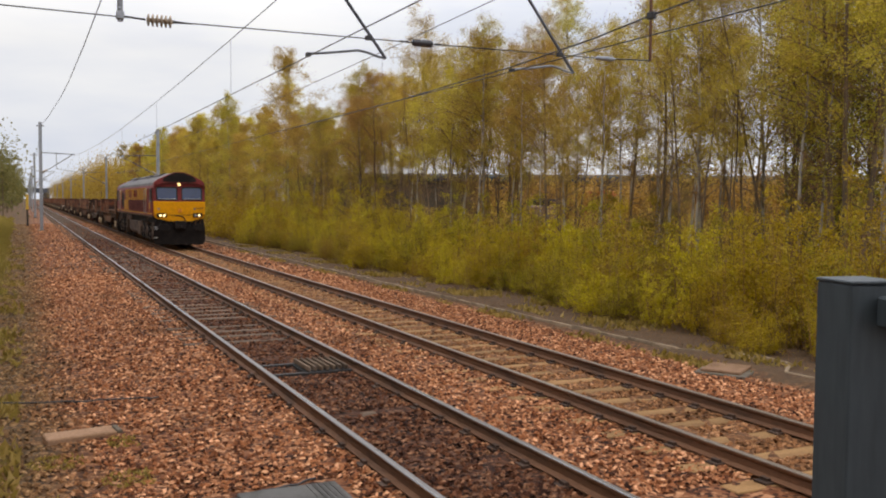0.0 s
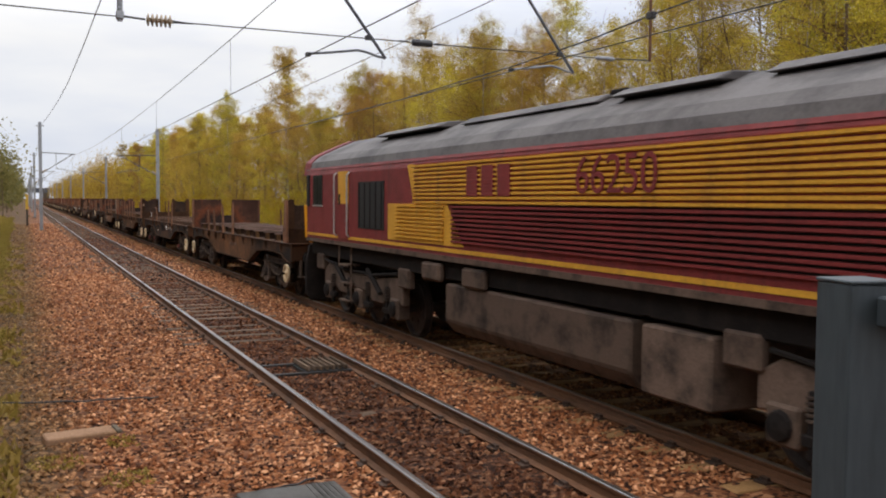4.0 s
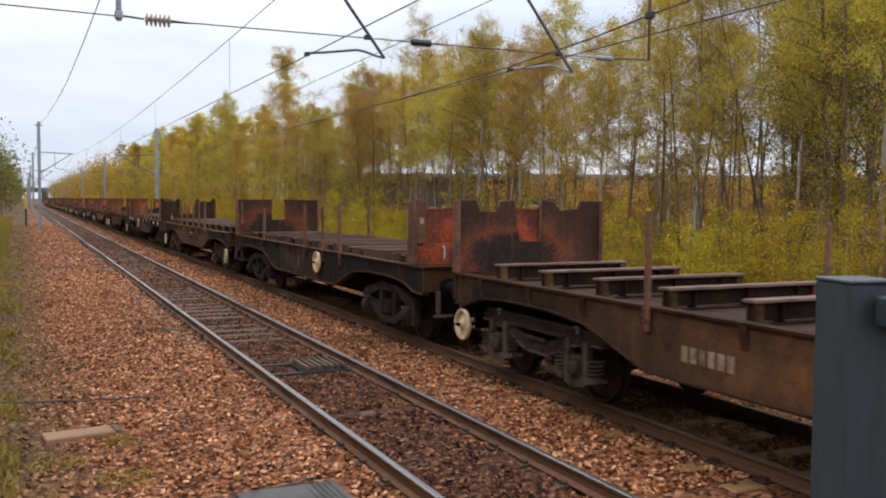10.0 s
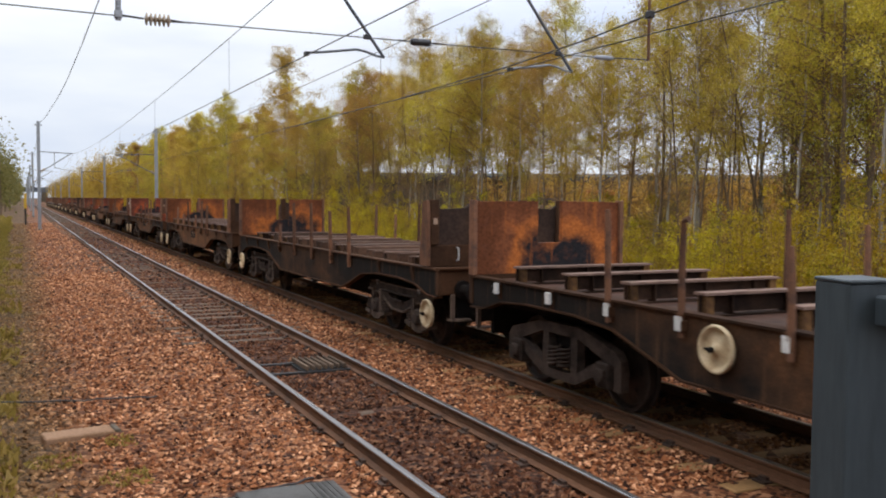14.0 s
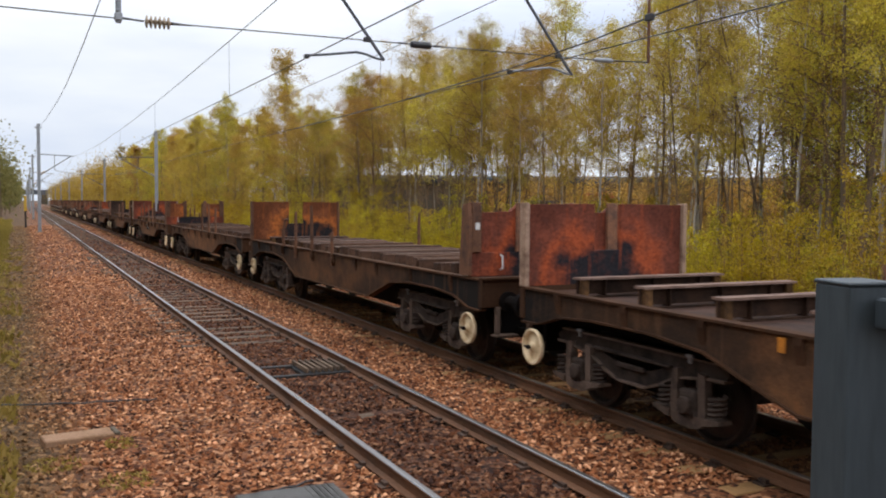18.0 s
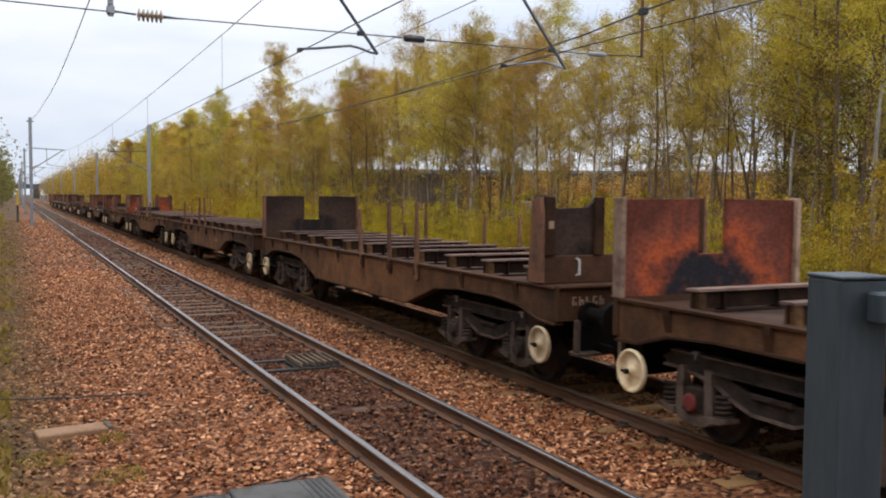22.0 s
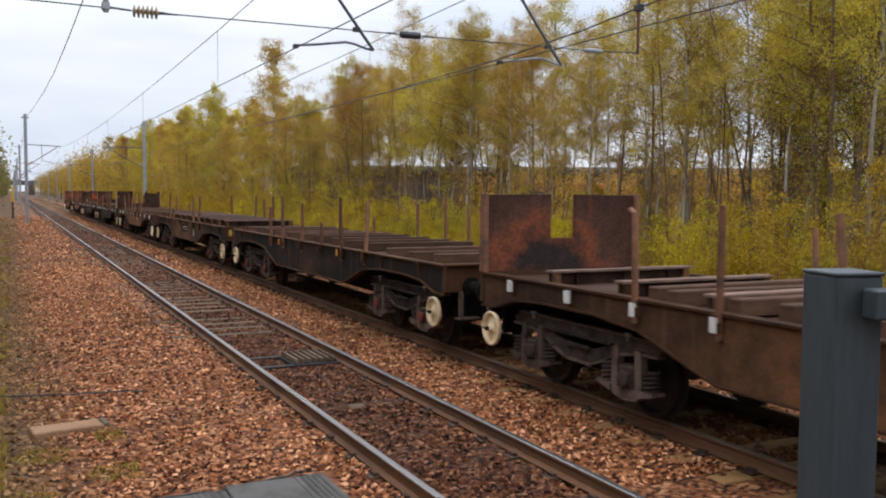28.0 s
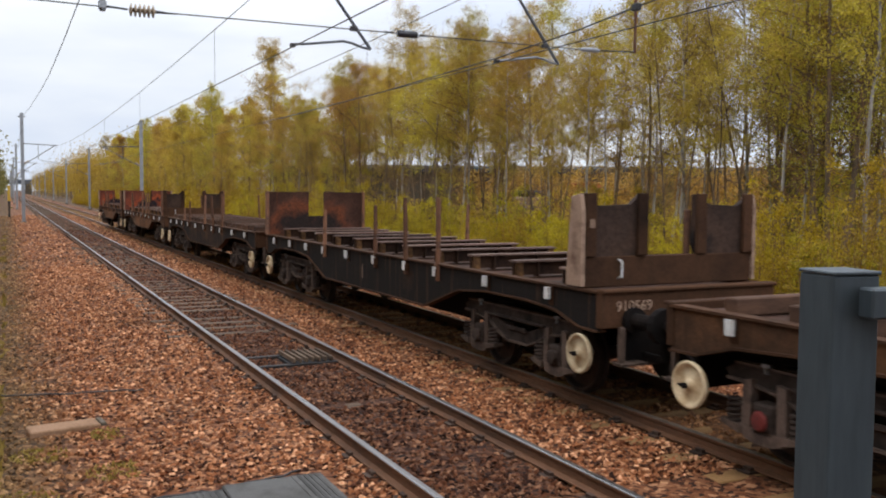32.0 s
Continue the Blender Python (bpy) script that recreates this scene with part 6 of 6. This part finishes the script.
# skyline of the wood as the camera sees it: sideways metres per metre along the line, rise above eye height per metre
# along the line
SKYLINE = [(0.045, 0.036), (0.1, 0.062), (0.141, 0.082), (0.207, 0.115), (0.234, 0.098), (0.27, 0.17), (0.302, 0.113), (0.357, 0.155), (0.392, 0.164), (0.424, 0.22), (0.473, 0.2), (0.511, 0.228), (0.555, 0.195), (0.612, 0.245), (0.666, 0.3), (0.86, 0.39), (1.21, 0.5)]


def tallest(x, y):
    """Greatest tree height at a place that fits the skyline seen from the camera."""
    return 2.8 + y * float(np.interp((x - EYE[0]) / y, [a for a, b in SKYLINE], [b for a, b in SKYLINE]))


spots = []


def free_spot(x, y, gap):
    if all((x - a) ** 2 + (y - b) ** 2 > gap * gap for a, b in spots):
        spots.append((x, y))
        return True
    return False


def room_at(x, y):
    """Height left for a crown of ordinary width that keeps the dips of the skyline in the camera's view."""
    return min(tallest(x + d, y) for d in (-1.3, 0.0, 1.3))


# thin bare poles and saplings between the trees
def sapling(seed, height):
    return birch(seed, height, 2600, 0.055, M["leaf"], M["bark" if seed % 3 else "bark_dark"], 0.5, 0.45)


SAPLINGS = [sapling(130 + i, 8.5 + i) for i in range(4)]
# the tall birches, placed and sized to fit the skyline's peaks in the camera's view
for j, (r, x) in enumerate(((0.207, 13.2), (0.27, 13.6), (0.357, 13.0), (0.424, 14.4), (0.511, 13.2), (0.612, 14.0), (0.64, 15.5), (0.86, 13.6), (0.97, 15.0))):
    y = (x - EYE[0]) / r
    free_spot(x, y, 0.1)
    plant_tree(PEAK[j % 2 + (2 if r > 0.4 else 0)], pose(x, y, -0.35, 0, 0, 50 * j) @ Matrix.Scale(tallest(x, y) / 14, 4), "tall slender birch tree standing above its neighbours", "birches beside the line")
# pale slender stems at the edge of the wood, and one many-stemmed dark tree
for r, x, tall in ((0.516, 13.2, 9.5), (0.57, 13.0, 8.5), (1.043, 12.6, 9.0), (1.22, 12.4, 10.5)):
    y = (x - EYE[0]) / r
    free_spot(x, y, 0.1)
    plant_tree(NEAR[1], pose(x, y, -0.35, 0, 0, 70 * r) @ Matrix.Scale(tall / NEAR_H[1], 4), "slender birch tree with thin spring leaves and a pale trunk", "birches beside the line")
spots.append((13.4, 15.1))
plant_tree(birch(48, 13.5, 26000, 0.046, M["leaf_green"], M["bark_dark"], 1.0, 0.3, 0.7, 0.5, 5, 1.5, 9), (13.4, 15.1, -0.35), "many-stemmed dark tree in green spring leaf", "birches beside the line")
# dense dark trees, placed to fill the right edge of the camera's view
DARK_TREES = [birch(52 + i, 10, 24000, 0.05, M["leaf_dark" if i else "leaf_green"], M["bark_dark"], 1.25, 0.12, 0.9, 0.4, 2, 1.2, 9) for i in range(2)]
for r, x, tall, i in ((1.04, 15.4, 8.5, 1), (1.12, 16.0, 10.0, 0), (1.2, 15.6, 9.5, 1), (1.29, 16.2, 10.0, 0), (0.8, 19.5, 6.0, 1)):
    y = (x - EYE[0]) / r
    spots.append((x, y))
    plant_tree(DARK_TREES[i], pose(x, y, -0.35, 0, 0, 200 * r) @ Matrix.Scale(tall / 10, 4), "dense dark leafy tree in the wood", "birches beside the line")
n_near = 0
for _ in range(2600):
    y = 9 + 53 * random.random() ** 1.25
    x = 12.4 + (6.5 if y < 24 else 4.4) * random.random() ** 1.2
    if y < (x + 3.9) / 1.36 or not free_spot(x, y, 1.4 if x < 15 else 1.9) or n_near > 56:
        continue
    n_near += 1
    i = random.choice((3, 5, 5, 6, 7, 1)) if x / y > 0.62 else random.randrange(8)
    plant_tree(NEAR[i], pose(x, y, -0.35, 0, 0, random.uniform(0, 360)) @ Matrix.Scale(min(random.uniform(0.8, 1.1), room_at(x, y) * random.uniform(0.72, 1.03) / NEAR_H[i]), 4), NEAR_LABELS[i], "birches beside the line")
for _ in range(900):
    x, y = 12.6 + 5.5 * random.random(), 10 + 50 * random.random() ** 1.2
    if y < (x + 3.9) / 1.36 or not free_spot(x, y, 0.9) or len(spots) > 112:
        continue
    i = random.randrange(4)
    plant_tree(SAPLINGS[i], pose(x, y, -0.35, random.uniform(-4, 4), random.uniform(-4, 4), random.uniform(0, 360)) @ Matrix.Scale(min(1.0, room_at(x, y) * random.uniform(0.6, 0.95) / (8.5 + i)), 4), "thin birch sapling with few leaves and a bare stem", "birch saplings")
n_mid = 0
for _ in range(2600):
    x, y = random.uniform(12, 18), 62 + 110 * random.random() ** 1.3
    if not free_spot(x, y, 2.3) or n_mid > 130:
        continue
    n_mid += 1
    i = random.randrange(5)
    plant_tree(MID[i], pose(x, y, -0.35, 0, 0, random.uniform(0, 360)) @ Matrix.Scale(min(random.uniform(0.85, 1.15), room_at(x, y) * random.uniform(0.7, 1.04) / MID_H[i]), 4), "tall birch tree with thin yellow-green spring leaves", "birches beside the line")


def wood_stuff(name, label, rows, leaf_size, per, seed, material):
    """A far wood: crowns of many clumps over thin trunks, one object."""
    rng = np.random.default_rng(seed)
    pts, paths = [], []
    for x, y, h in rows:
        c = rng.normal(0, 1, (per, 3)) * np.array([h * 0.13, h * 0.13, h * 0.2]) + np.array([x, y, h * 0.6])
        pts.append(c)
        paths.append([(Vector((x, y, -0.6)), 0.12), (Vector((x + rng.normal(0, 0.2), y, h * 0.9)), 0.03)])
    ob = new(name, leaf_mesh(name, np.concatenate(pts), leaf_size, material, rng))
    tagged(ob, label, "wood", kind="stuff")
    vs, fs = tube_mesh(paths, 4)
    part("far_trunks", raw_mesh("far_trunks", vs, fs, M["bark_dark"]), None, ob, "thin dark trunks")
    return ob


rng = np.random.default_rng(77)
rows = [(rng.uniform(11, 26), y, rng.uniform(9.5, 12.5)) for y in np.linspace(165, 620, 150)]
wood_stuff("far_wood", "far birch wood in yellow-green spring leaf", rows, 0.3, 1300, 1, M["leaf"])
rows = [(-6.4 - 16 * rng.random() ** 1.5, y, rng.uniform(7, 11)) for y in np.linspace(125, 520, 90)]
# unseen trees beside the camera, added to block low side light
rows += [(-13.0 - 10 * rng.random(), y, rng.uniform(8, 11)) for y in np.linspace(-45, 122, 52)]
wood_stuff("far_wood", "dark far wood along the near side, continued unseen to block side light", rows, 0.36, 1100, 2, M["leaf_dark"])


# unseen hedge, added to keep low light off the bed beneath the train
rows = [(-9.2 - 2.2 * rng.random(), y, rng.uniform(7.5, 9.5)) for y in np.linspace(4, 88, 56)]
wood_stuff("near_side_hedge", "unseen tall dark hedge, added to block low light under the train", rows, 0.34, 1500, 4, M["leaf_dark"])
rows = [(31 + 9 * rng.random(), y, rng.uniform(3.6, 4.7)) for y in np.linspace(20, 92, 92)]
wood_stuff("far_wood", "low brown thicket behind the birches", rows, 0.16, 900, 3, M["leaf_bronze"])


# scrub: a dense strip of young whippy growth in front of the trees
def bush(seed, height, width, stems, leaves, size, material, leader=True):
    """Young growth: a leading shoot with side sprays that shorten upwards, among lesser shoots, bare at the foot."""
    rng, rnd = np.random.default_rng(seed), random.Random(seed)
    paths, tips, weight = [], [], []
    for i in range(stems):
        lead = leader and i % 14 == 0
        a = Vector((rnd.gauss(0, width * (0.2 if lead else 0.26)), rnd.gauss(0, width * (0.2 if lead else 0.26)), -0.1))
        h = height * (rnd.uniform(0.85, 1.15) if lead else rnd.uniform(0.3, 0.78))
        b = a + Vector((rnd.gauss(0, 0.14) + a.x * 0.25, rnd.gauss(0, 0.14) + a.y * 0.25, h))
        mid = a.lerp(b, 0.5) + Vector((rnd.gauss(0, 0.06), rnd.gauss(0, 0.06), 0))
        paths.append([(a, 0.016 if lead else 0.01), (mid, 0.01 if lead else 0.007), (b, 0.003)])
        for j in range(14 if lead else 5):
            g = rnd.uniform(0.16, 0.98)
            s = a.lerp(b, g)
            ang, out = rnd.uniform(0, 6.283), (0.16 + 0.62 * (1 - g)) * rnd.uniform(0.5, 1.15) * (1.0 if lead else 0.6) * width / 1.5
            e = s + Vector((math.cos(ang) * out, math.sin(ang) * out, out * rnd.uniform(0.1, 0.9)))
            paths.append([(s, 0.006), (e, 0.003)])
            tips.append((s, e))
            weight.append(rnd.gammavariate(1.1, 1.0) * (0.4 + out))
        tips.append((a.lerp(b, 0.55), b))
        weight.append(0.5)
    t = np.array([[*a, *b] for a, b in tips])
    wt = np.array(weight)
    idx = rng.choice(len(t), leaves, p=wt / wt.sum())
    g = rng.uniform(0.05, 1.08, leaves)[:, None]
    pts = t[idx, :3] * (1 - g) + t[idx, 3:] * g + rng.normal(0, 0.065, (leaves, 3))
    return raw_mesh("stem_tangle", *tube_mesh(paths, 3), M["twig"]), leaf_mesh("foliage", pts, size, material, rng, 0.0)


BUSHES = [bush(200 + i, h, 1.5, 56, 9500, 0.05, M["leaf_scrub_green" if i in (1, 4) else "leaf_scrub"]) for i, h in enumerate((3.0, 2.6, 3.3, 2.2, 2.8))]
BUSHES_LOW = [bush(260 + i, h, 1.9, 30, 2600, 0.1, M["leaf_low"], False) for i, h in enumerate((2.6, 2.2, 3.0))]
BUSHES_BACK = [bush(280 + i, h, 2.6, 60, 2600, 0.1, M["leaf_bronze"]) for i, h in enumerate((2.6, 2.9, 2.3))]
BUSHES_FAR = [bush(230 + i, h, 2.4, 44, 3200, 0.12, M["leaf_scrub"]) for i, h in enumerate((3.0, 2.6, 3.2))]
random.seed(8)


def plant_bush(meshes, m, label="dense yellow-green spring scrub bush beside the line"):
    th = thing("scrub_bush", label, "bush", m, "scrub beside the line")
    tagged(part("stem_tangle", meshes[0], None, th), kind="stuff")
    tagged(part("foliage", meshes[1], None, th), kind="stuff")


for row, x0 in enumerate((9.3, 10.3, 11.5, 12.9)):
    y = 8.5 + row * 0.8
    while y < 62:
        edge = 0.9 * math.sin(y * 0.31) + 0.5 * math.sin(y * 0.83 + 1)
        s = (0.55 if row == 0 else 0.85 if row == 1 else 1.0) * random.uniform(0.75, 1.2)
        if y > (x0 + 3.9) / 1.4:
            plant_bush(BUSHES[random.randrange(5)], pose(x0 + edge * 0.5 + random.uniform(-0.3, 0.3), y, -0.36, 0, 0, random.uniform(0, 360)) @ Matrix.Scale(s, 4))
        y += random.uniform(1.0, 1.5) + row * 0.08


def growth_stuff(name, label, rows):
    """Many bushes past counting, joined into one object each for stems and foliage."""
    for which, nm in ((1, name), (0, "stem_tangle")):
        vs, fs, base = [], [], 0
        for meshes, m in rows:
            me = meshes[which]
            co = np.empty(len(me.vertices) * 3)
            me.vertices.foreach_get("co", co)
            R = np.array(m)
            vs.append(co.reshape(-1, 3) @ R[:3, :3].T + R[:3, 3])
            k = len(me.polygons[0].vertices)
            ix = np.empty(len(me.polygons) * k, dtype=np.int32)
            me.polygons.foreach_get("vertices", ix)
            fs.append(ix.reshape(-1, k) + base)
            base += len(me.vertices)
        mesh = raw_mesh(nm, np.concatenate(vs), np.concatenate(fs), rows[0][0][which].materials[0])
        if which:
            top = tagged(new(nm, mesh), label, "scrub", kind="stuff")
        else:
            tagged(part(nm, mesh, None, top), kind="stuff")


rows = []
for x0 in (9.6, 11.6):
    y = 62.0
    while y < 200:
        rows.append((BUSHES_FAR[random.randrange(3)], pose(x0 + random.uniform(-0.5, 0.5), y, -0.36, 0, 0, random.uniform(0, 360)) @ Matrix.Scale(random.uniform(0.8, 1.1), 4)))
        y += random.uniform(2.0, 3.2)
growth_stuff("far_scrub", "far strip of dense yellow-green spring scrub", rows)
rows = []
y = 17.0
while y < 130:
    for x, s in ((-4.75 - 0.007 * y, 0.24), (-5.3 - 0.009 * y, 0.34), (-6.3 - 0.012 * y, 0.55)):
        if y > 40 or s < 0.5:
            rows.append((BUSHES_LOW[random.randrange(3)], pose(x + random.uniform(-0.25, 0.25), y, -0.36, 0, 0, random.uniform(0, 360)) @ Matrix.Scale(s * random.uniform(0.7, 1.3), 4)))
    y += random.uniform(1.1, 1.9)
growth_stuff("near_growth", "low yellow-green growth and brambles beside the near cess", rows)
rows = []
for x0 in (14.2, 15.6, 17.2, 19.5, 22, 25):
    y = (x0 + 3.9) / 1.4
    while y < 66:
        rows.append((BUSHES_BACK[random.randrange(3)], pose(x0 + random.uniform(-1, 1), y, -0.6, 0, 0, random.uniform(0, 360)) @ Matrix.Scale(random.uniform(0.5, 1.0) * (1.0 if x0 < 20 else 1.25), 4)))
        y += random.uniform(1.7, 2.7)
growth_stuff("undergrowth", "brown-green twiggy undergrowth between the birch trunks", rows)

# ---- sleepers, ballast and other small pieces ----
random.seed(17)
CHAIR = mesh_of("rail_chair", boxes((-0.17, 0.17, -0.08, 0.08, 0.0, 0.022), (-0.12, -0.075, -0.05, 0.05, 0.02, 0.055), (0.075, 0.12, -0.05, 0.05, 0.02, 0.055)), M["chair"])
for tr, key, top in ((tracks[0], "sleeper", -0.166), (tracks[1], "sleeper_dusty", -0.172)):
    SL = mesh_of("sleeper", boxes((-1.3, 1.3, -0.125, 0.125, -0.13, 0.0), bevel=0.01), M[key])
    y = 5.0
    for i in range(85):
        hidden = tr is tracks[0] and not (abs(y - 10.6) < 0.2 or (16.5 < y < 48 and random.random() < 0.8))
        ob = part("sleeper", SL, None, tr, loc=pose(random.uniform(-0.02, 0.02), y + random.uniform(-0.02, 0.02), top - (0.05 if hidden else 0.03 if y < 12 and tr is tracks[0] else random.uniform(0, 0.008)), 0, random.uniform(-0.3, 0.3), random.uniform(-0.6, 0.6)))
        for sx in (-1, 1):
            part("rail_chair", CHAIR, None, ob, loc=(sx * GAUGE / 2, 0, 0.035 if hidden else 0.0))
        y += 0.7
    rest = bmesh.new()
    while y < 330:
        add_box(rest, -1.3, 1.3, y - 0.125, y + 0.125, top - 0.13, top)
        y += 0.7
    tagged(part("sleeper_run", rest, M[key], tr), kind="stuff")


def scatter(name, label, n, x0, x1, y0, y1, size, seed, keep, lift=0.0):
    """Loose ballast stones, one small uneven block each."""
    rng = np.random.default_rng(seed)
    x = rng.uniform(x0, x1, n)
    y = y0 + (y1 - y0) * rng.random(n) ** 1.25
    ok = keep(x, y)
    x, y = x[ok], y[ok]
    n = len(x)
    s = size * rng.uniform(0.55, 1.5, n)
    base = np.array([(1, 0, 0), (-1, 0, 0), (0, 1, 0), (0, -1, 0), (0, 0, 1), (0, 0, -1), (0.6, 0.6, 0.55), (-0.6, -0.55, 0.6)])
    v = base[None] * rng.uniform(0.55, 1.25, (n, 8, 3)) * np.array([1, 0.8, 0.62])
    ang = rng.uniform(0, 2 * np.pi, n)
    tilt = rng.normal(0, 0.5, n)
    c, sn, ct, st = np.cos(ang)[:, None], np.sin(ang)[:, None], np.cos(tilt)[:, None], np.sin(tilt)[:, None]
    vx, vz = v[..., 0] * ct - v[..., 2] * st, v[..., 0] * st + v[..., 2] * ct
    vx, vy = vx * c - v[..., 1] * sn, vx * sn + v[..., 1] * c
    z = ground_z(x, y) + rng.uniform(-0.008, 0.02, n) + lift
    P = np.stack([x[:, None] + vx * s[:, None], y[:, None] + vy * s[:, None], z[:, None] + vz * s[:, None]], -1).reshape(-1, 3)
    tri = np.array([(0, 2, 6), (2, 4, 6), (4, 0, 6), (0, 4, 3), (3, 4, 7), (4, 1, 7), (1, 3, 7), (4, 2, 1)])
    F = (tri[None] + (8 * np.arange(n))[:, None, None]).reshape(-1, 3)
    return tagged(new(name, raw_mesh(name, P, F, M["ballast"])), label, "ballast", kind="stuff")


def off_rails(x, y):
    r = np.minimum(np.abs(np.abs(x) - GAUGE / 2), np.abs(np.abs(x - TRACK2) - GAUGE / 2)) > 0.085
    sleeper2 = (np.abs(x - TRACK2) < 1.3) & (np.abs(((y - 5.0 + 0.35) % 0.7) - 0.35) < 0.13) & (np.abs(x - TRACK2) < 0.7)
    sleeper1 = (np.abs(x) < 0.7) & (np.abs(((y - 5.0 + 0.35) % 0.7) - 0.35) < 0.12) & ((y > 16.5) | (np.abs(y - 10.6) < 0.3))
    slabs = ((x > -3.1) & (x < -1.18) & (y < 8.3)) | ((np.abs(x + 3.35) < 0.5) & (np.abs(y - 11.08) < 0.24)) | ((np.abs(x - 0.3) < 0.45) & (np.abs(y - 13.7) < 0.5))
    return r & ~sleeper2 & ~sleeper1 & ~slabs


scatter("ballast_stones", "loose reddish granite ballast stones", 92000, -5.0, 6.95, 6.6, 34, 0.032, 4, off_rails)
scatter("ballast_stones", "loose reddish granite ballast stones further along the line", 26000, -5.0, 6.9, 30, 105, 0.055, 6, off_rails)
scatter("cess_gravel", "fine grey-brown gravel on the far cess path", 14000, 7.2, 10.0, 9.5, 48, 0.017, 9, lambda x, y: (x > 8.1) | (y > 13.5))
# grass and moss tufts in the cesses
rng = np.random.default_rng(12)
n = 9000
gx_, gy_ = np.concatenate([-4.0 - 1.6 * rng.random(n), 7.5 + 1.9 * rng.random(n)]), np.concatenate([9 + 50 * rng.random(n) ** 1.5, 10 + 50 * rng.random(n) ** 1.5])
gx_, gy_ = np.concatenate([gx_, 6.6 + 0.5 * rng.random(2500)]), np.concatenate([gy_, 11 + 40 * rng.random(2500) ** 1.5])
clump = (np.sin(gx_ * 2.1 + gy_ * 0.9) + np.sin(gy_ * 1.7 - gx_) + rng.normal(0, 0.35, len(gx_)) > 0.45)
gx_, gy_ = gx_[clump], gy_[clump]
tagged(new("grass_tufts", leaf_mesh("grass_tufts", np.stack([gx_, gy_, ground_z(gx_, gy_) + 0.01], 1), 0.11, M["leaf_low"], rng, -1.6)), "sparse green grass tufts and moss", "grass", kind="stuff")

# moss cushions low on the near ballast
n = 5200
mx_, my_ = -4.5 + 1.7 * rng.random(n), 8.3 + 2.7 * rng.random(n)
clump = np.sin(mx_ * 5.1 + my_ * 3.9) + np.sin(my_ * 4.7 - mx_ * 3.0) > 0.75
mx_, my_ = mx_[clump], my_[clump]
tagged(new("moss", leaf_mesh("moss", np.stack([mx_, my_, ground_z(mx_, my_) + 0.015], 1), 0.035, M["leaf_low"], rng, -0.9)), "yellow-green moss between near ballast stones", "moss", kind="stuff")

# beyond the trees: a long low shed and a few parked vehicles in a yard
shed = thing("industrial_shed", "long low grey industrial shed far behind the trees", "building", pose(47, 72, -0.9, 0, 0, 65))
part("wall", boxes((-5, 5, -22, 30, 0, 5.2)), M["shed_wall"], shed)
part("roof", prism([(-5.4, 5.2), (5.4, 5.2), (5.2, 5.6), (0, 6.0), (-5.2, 5.6)], "y", -22.5, 30.5), M["shed_roof"], shed, "dark grey sheet roof")
for (x, y, key, w, h, label) in ((35.0, 56.5, "red_container", 2.0, 4.0, "orange-red stacked container standing in the yard"), (32.6, 60.0, "gusset", 2.6, 2.9, "pale brown parked van in the yard"), (38, 40, "shed", 3.0, 1.6, "dark blue parked car in the yard")):
    c = thing("yard_container" if key == "red_container" else "parked_vehicle", label, "container" if key == "red_container" else "vehicle", pose(x, y, -0.7, 0, 0, 40))
    part("body", boxes((-w / 2, w / 2, -1.1, 1.1, 0.35, h), bevel=0.08), M[key], c)
    if key == "red_container":
        for i in range(3):
            part("rib", boxes((-w / 2 + 0.2 + i * 0.55, -w / 2 + 0.32 + i * 0.55, -1.14, 1.14, 0.45, h - 0.1)), M[key], c)
        part("base", boxes((-w / 2, w / 2, -1.05, 1.05, 0.0, 0.36)), M["wagon_dark"], c)
    else:
        part("cab", boxes((-w * 0.3, w * 0.3, -1.0, 1.0, h, h + 0.5), bevel=0.12), M["rubber"], c)
        for sx in (-0.32, 0.32):
            for sy in (-1, 1):
                part("wheel", rods(((sx * w, sy * 1.0, 0.33), (sx * w, sy * 1.15, 0.33), 0.33), n=16), M["rubber"], c)


# ---- what moves ----
PITCH = 15.58
KNOTS = [(0, 68.9), (3, 33.2), (3.5, 27.2), (6, -2.87), (9, -37.61), (13, -84.68), (19, -157.05), (23, -206.2), (28, -268.7), (32, -319.5)]
SPEED = (-5.49217e-04, 8.7794e-03, -11.85498, 68.67771)


def train_at(t):
    """y of the coupling between locomotive and first wagon."""
    p = np.polyval(SPEED, t)
    return float(p - np.interp(t, [k[0] for k in KNOTS], [np.polyval(SPEED, k[0]) - k[1] for k in KNOTS]))


def roll(wheelset, local, radius, y_front):
    """Wheels turn while the vehicle is near the camera; the turn is 50 degrees a step at most."""
    rows, angle = [], 0.0
    near = [f / FPS for f in range(int(32 * FPS) + 1) if -25 < train_at(f / FPS) + y_front < 45]
    if not near:
        return
    if near[0] > 0:
        rows.append((0.0, local))
    last = train_at(near[0])
    for t in near:
        angle += (last - train_at(t)) / radius
        last = train_at(t)
        rows.append((t, local @ Matrix.Rotation(angle % (2 * math.pi), 4, "X")))
    if near[-1] < 32:
        rows.append((32.0, local @ Matrix.Rotation(angle % (2 * math.pi), 4, "X")))
    walk(wheelset, rows)


def motions():
    times = [float(t) for t in range(33)]
    walk(loco, [(t, pose(TRACK2, train_at(t) - LOCO_LENGTH, 0)) for t in times])
    for k, w in enumerate(wagons):
        walk(w, [(t, pose(TRACK2, train_at(t) + k * PITCH, 0)) for t in times])
    for ob, local, radius, y_front in WHEELS:
        roll(ob, local, radius, y_front)


motions()
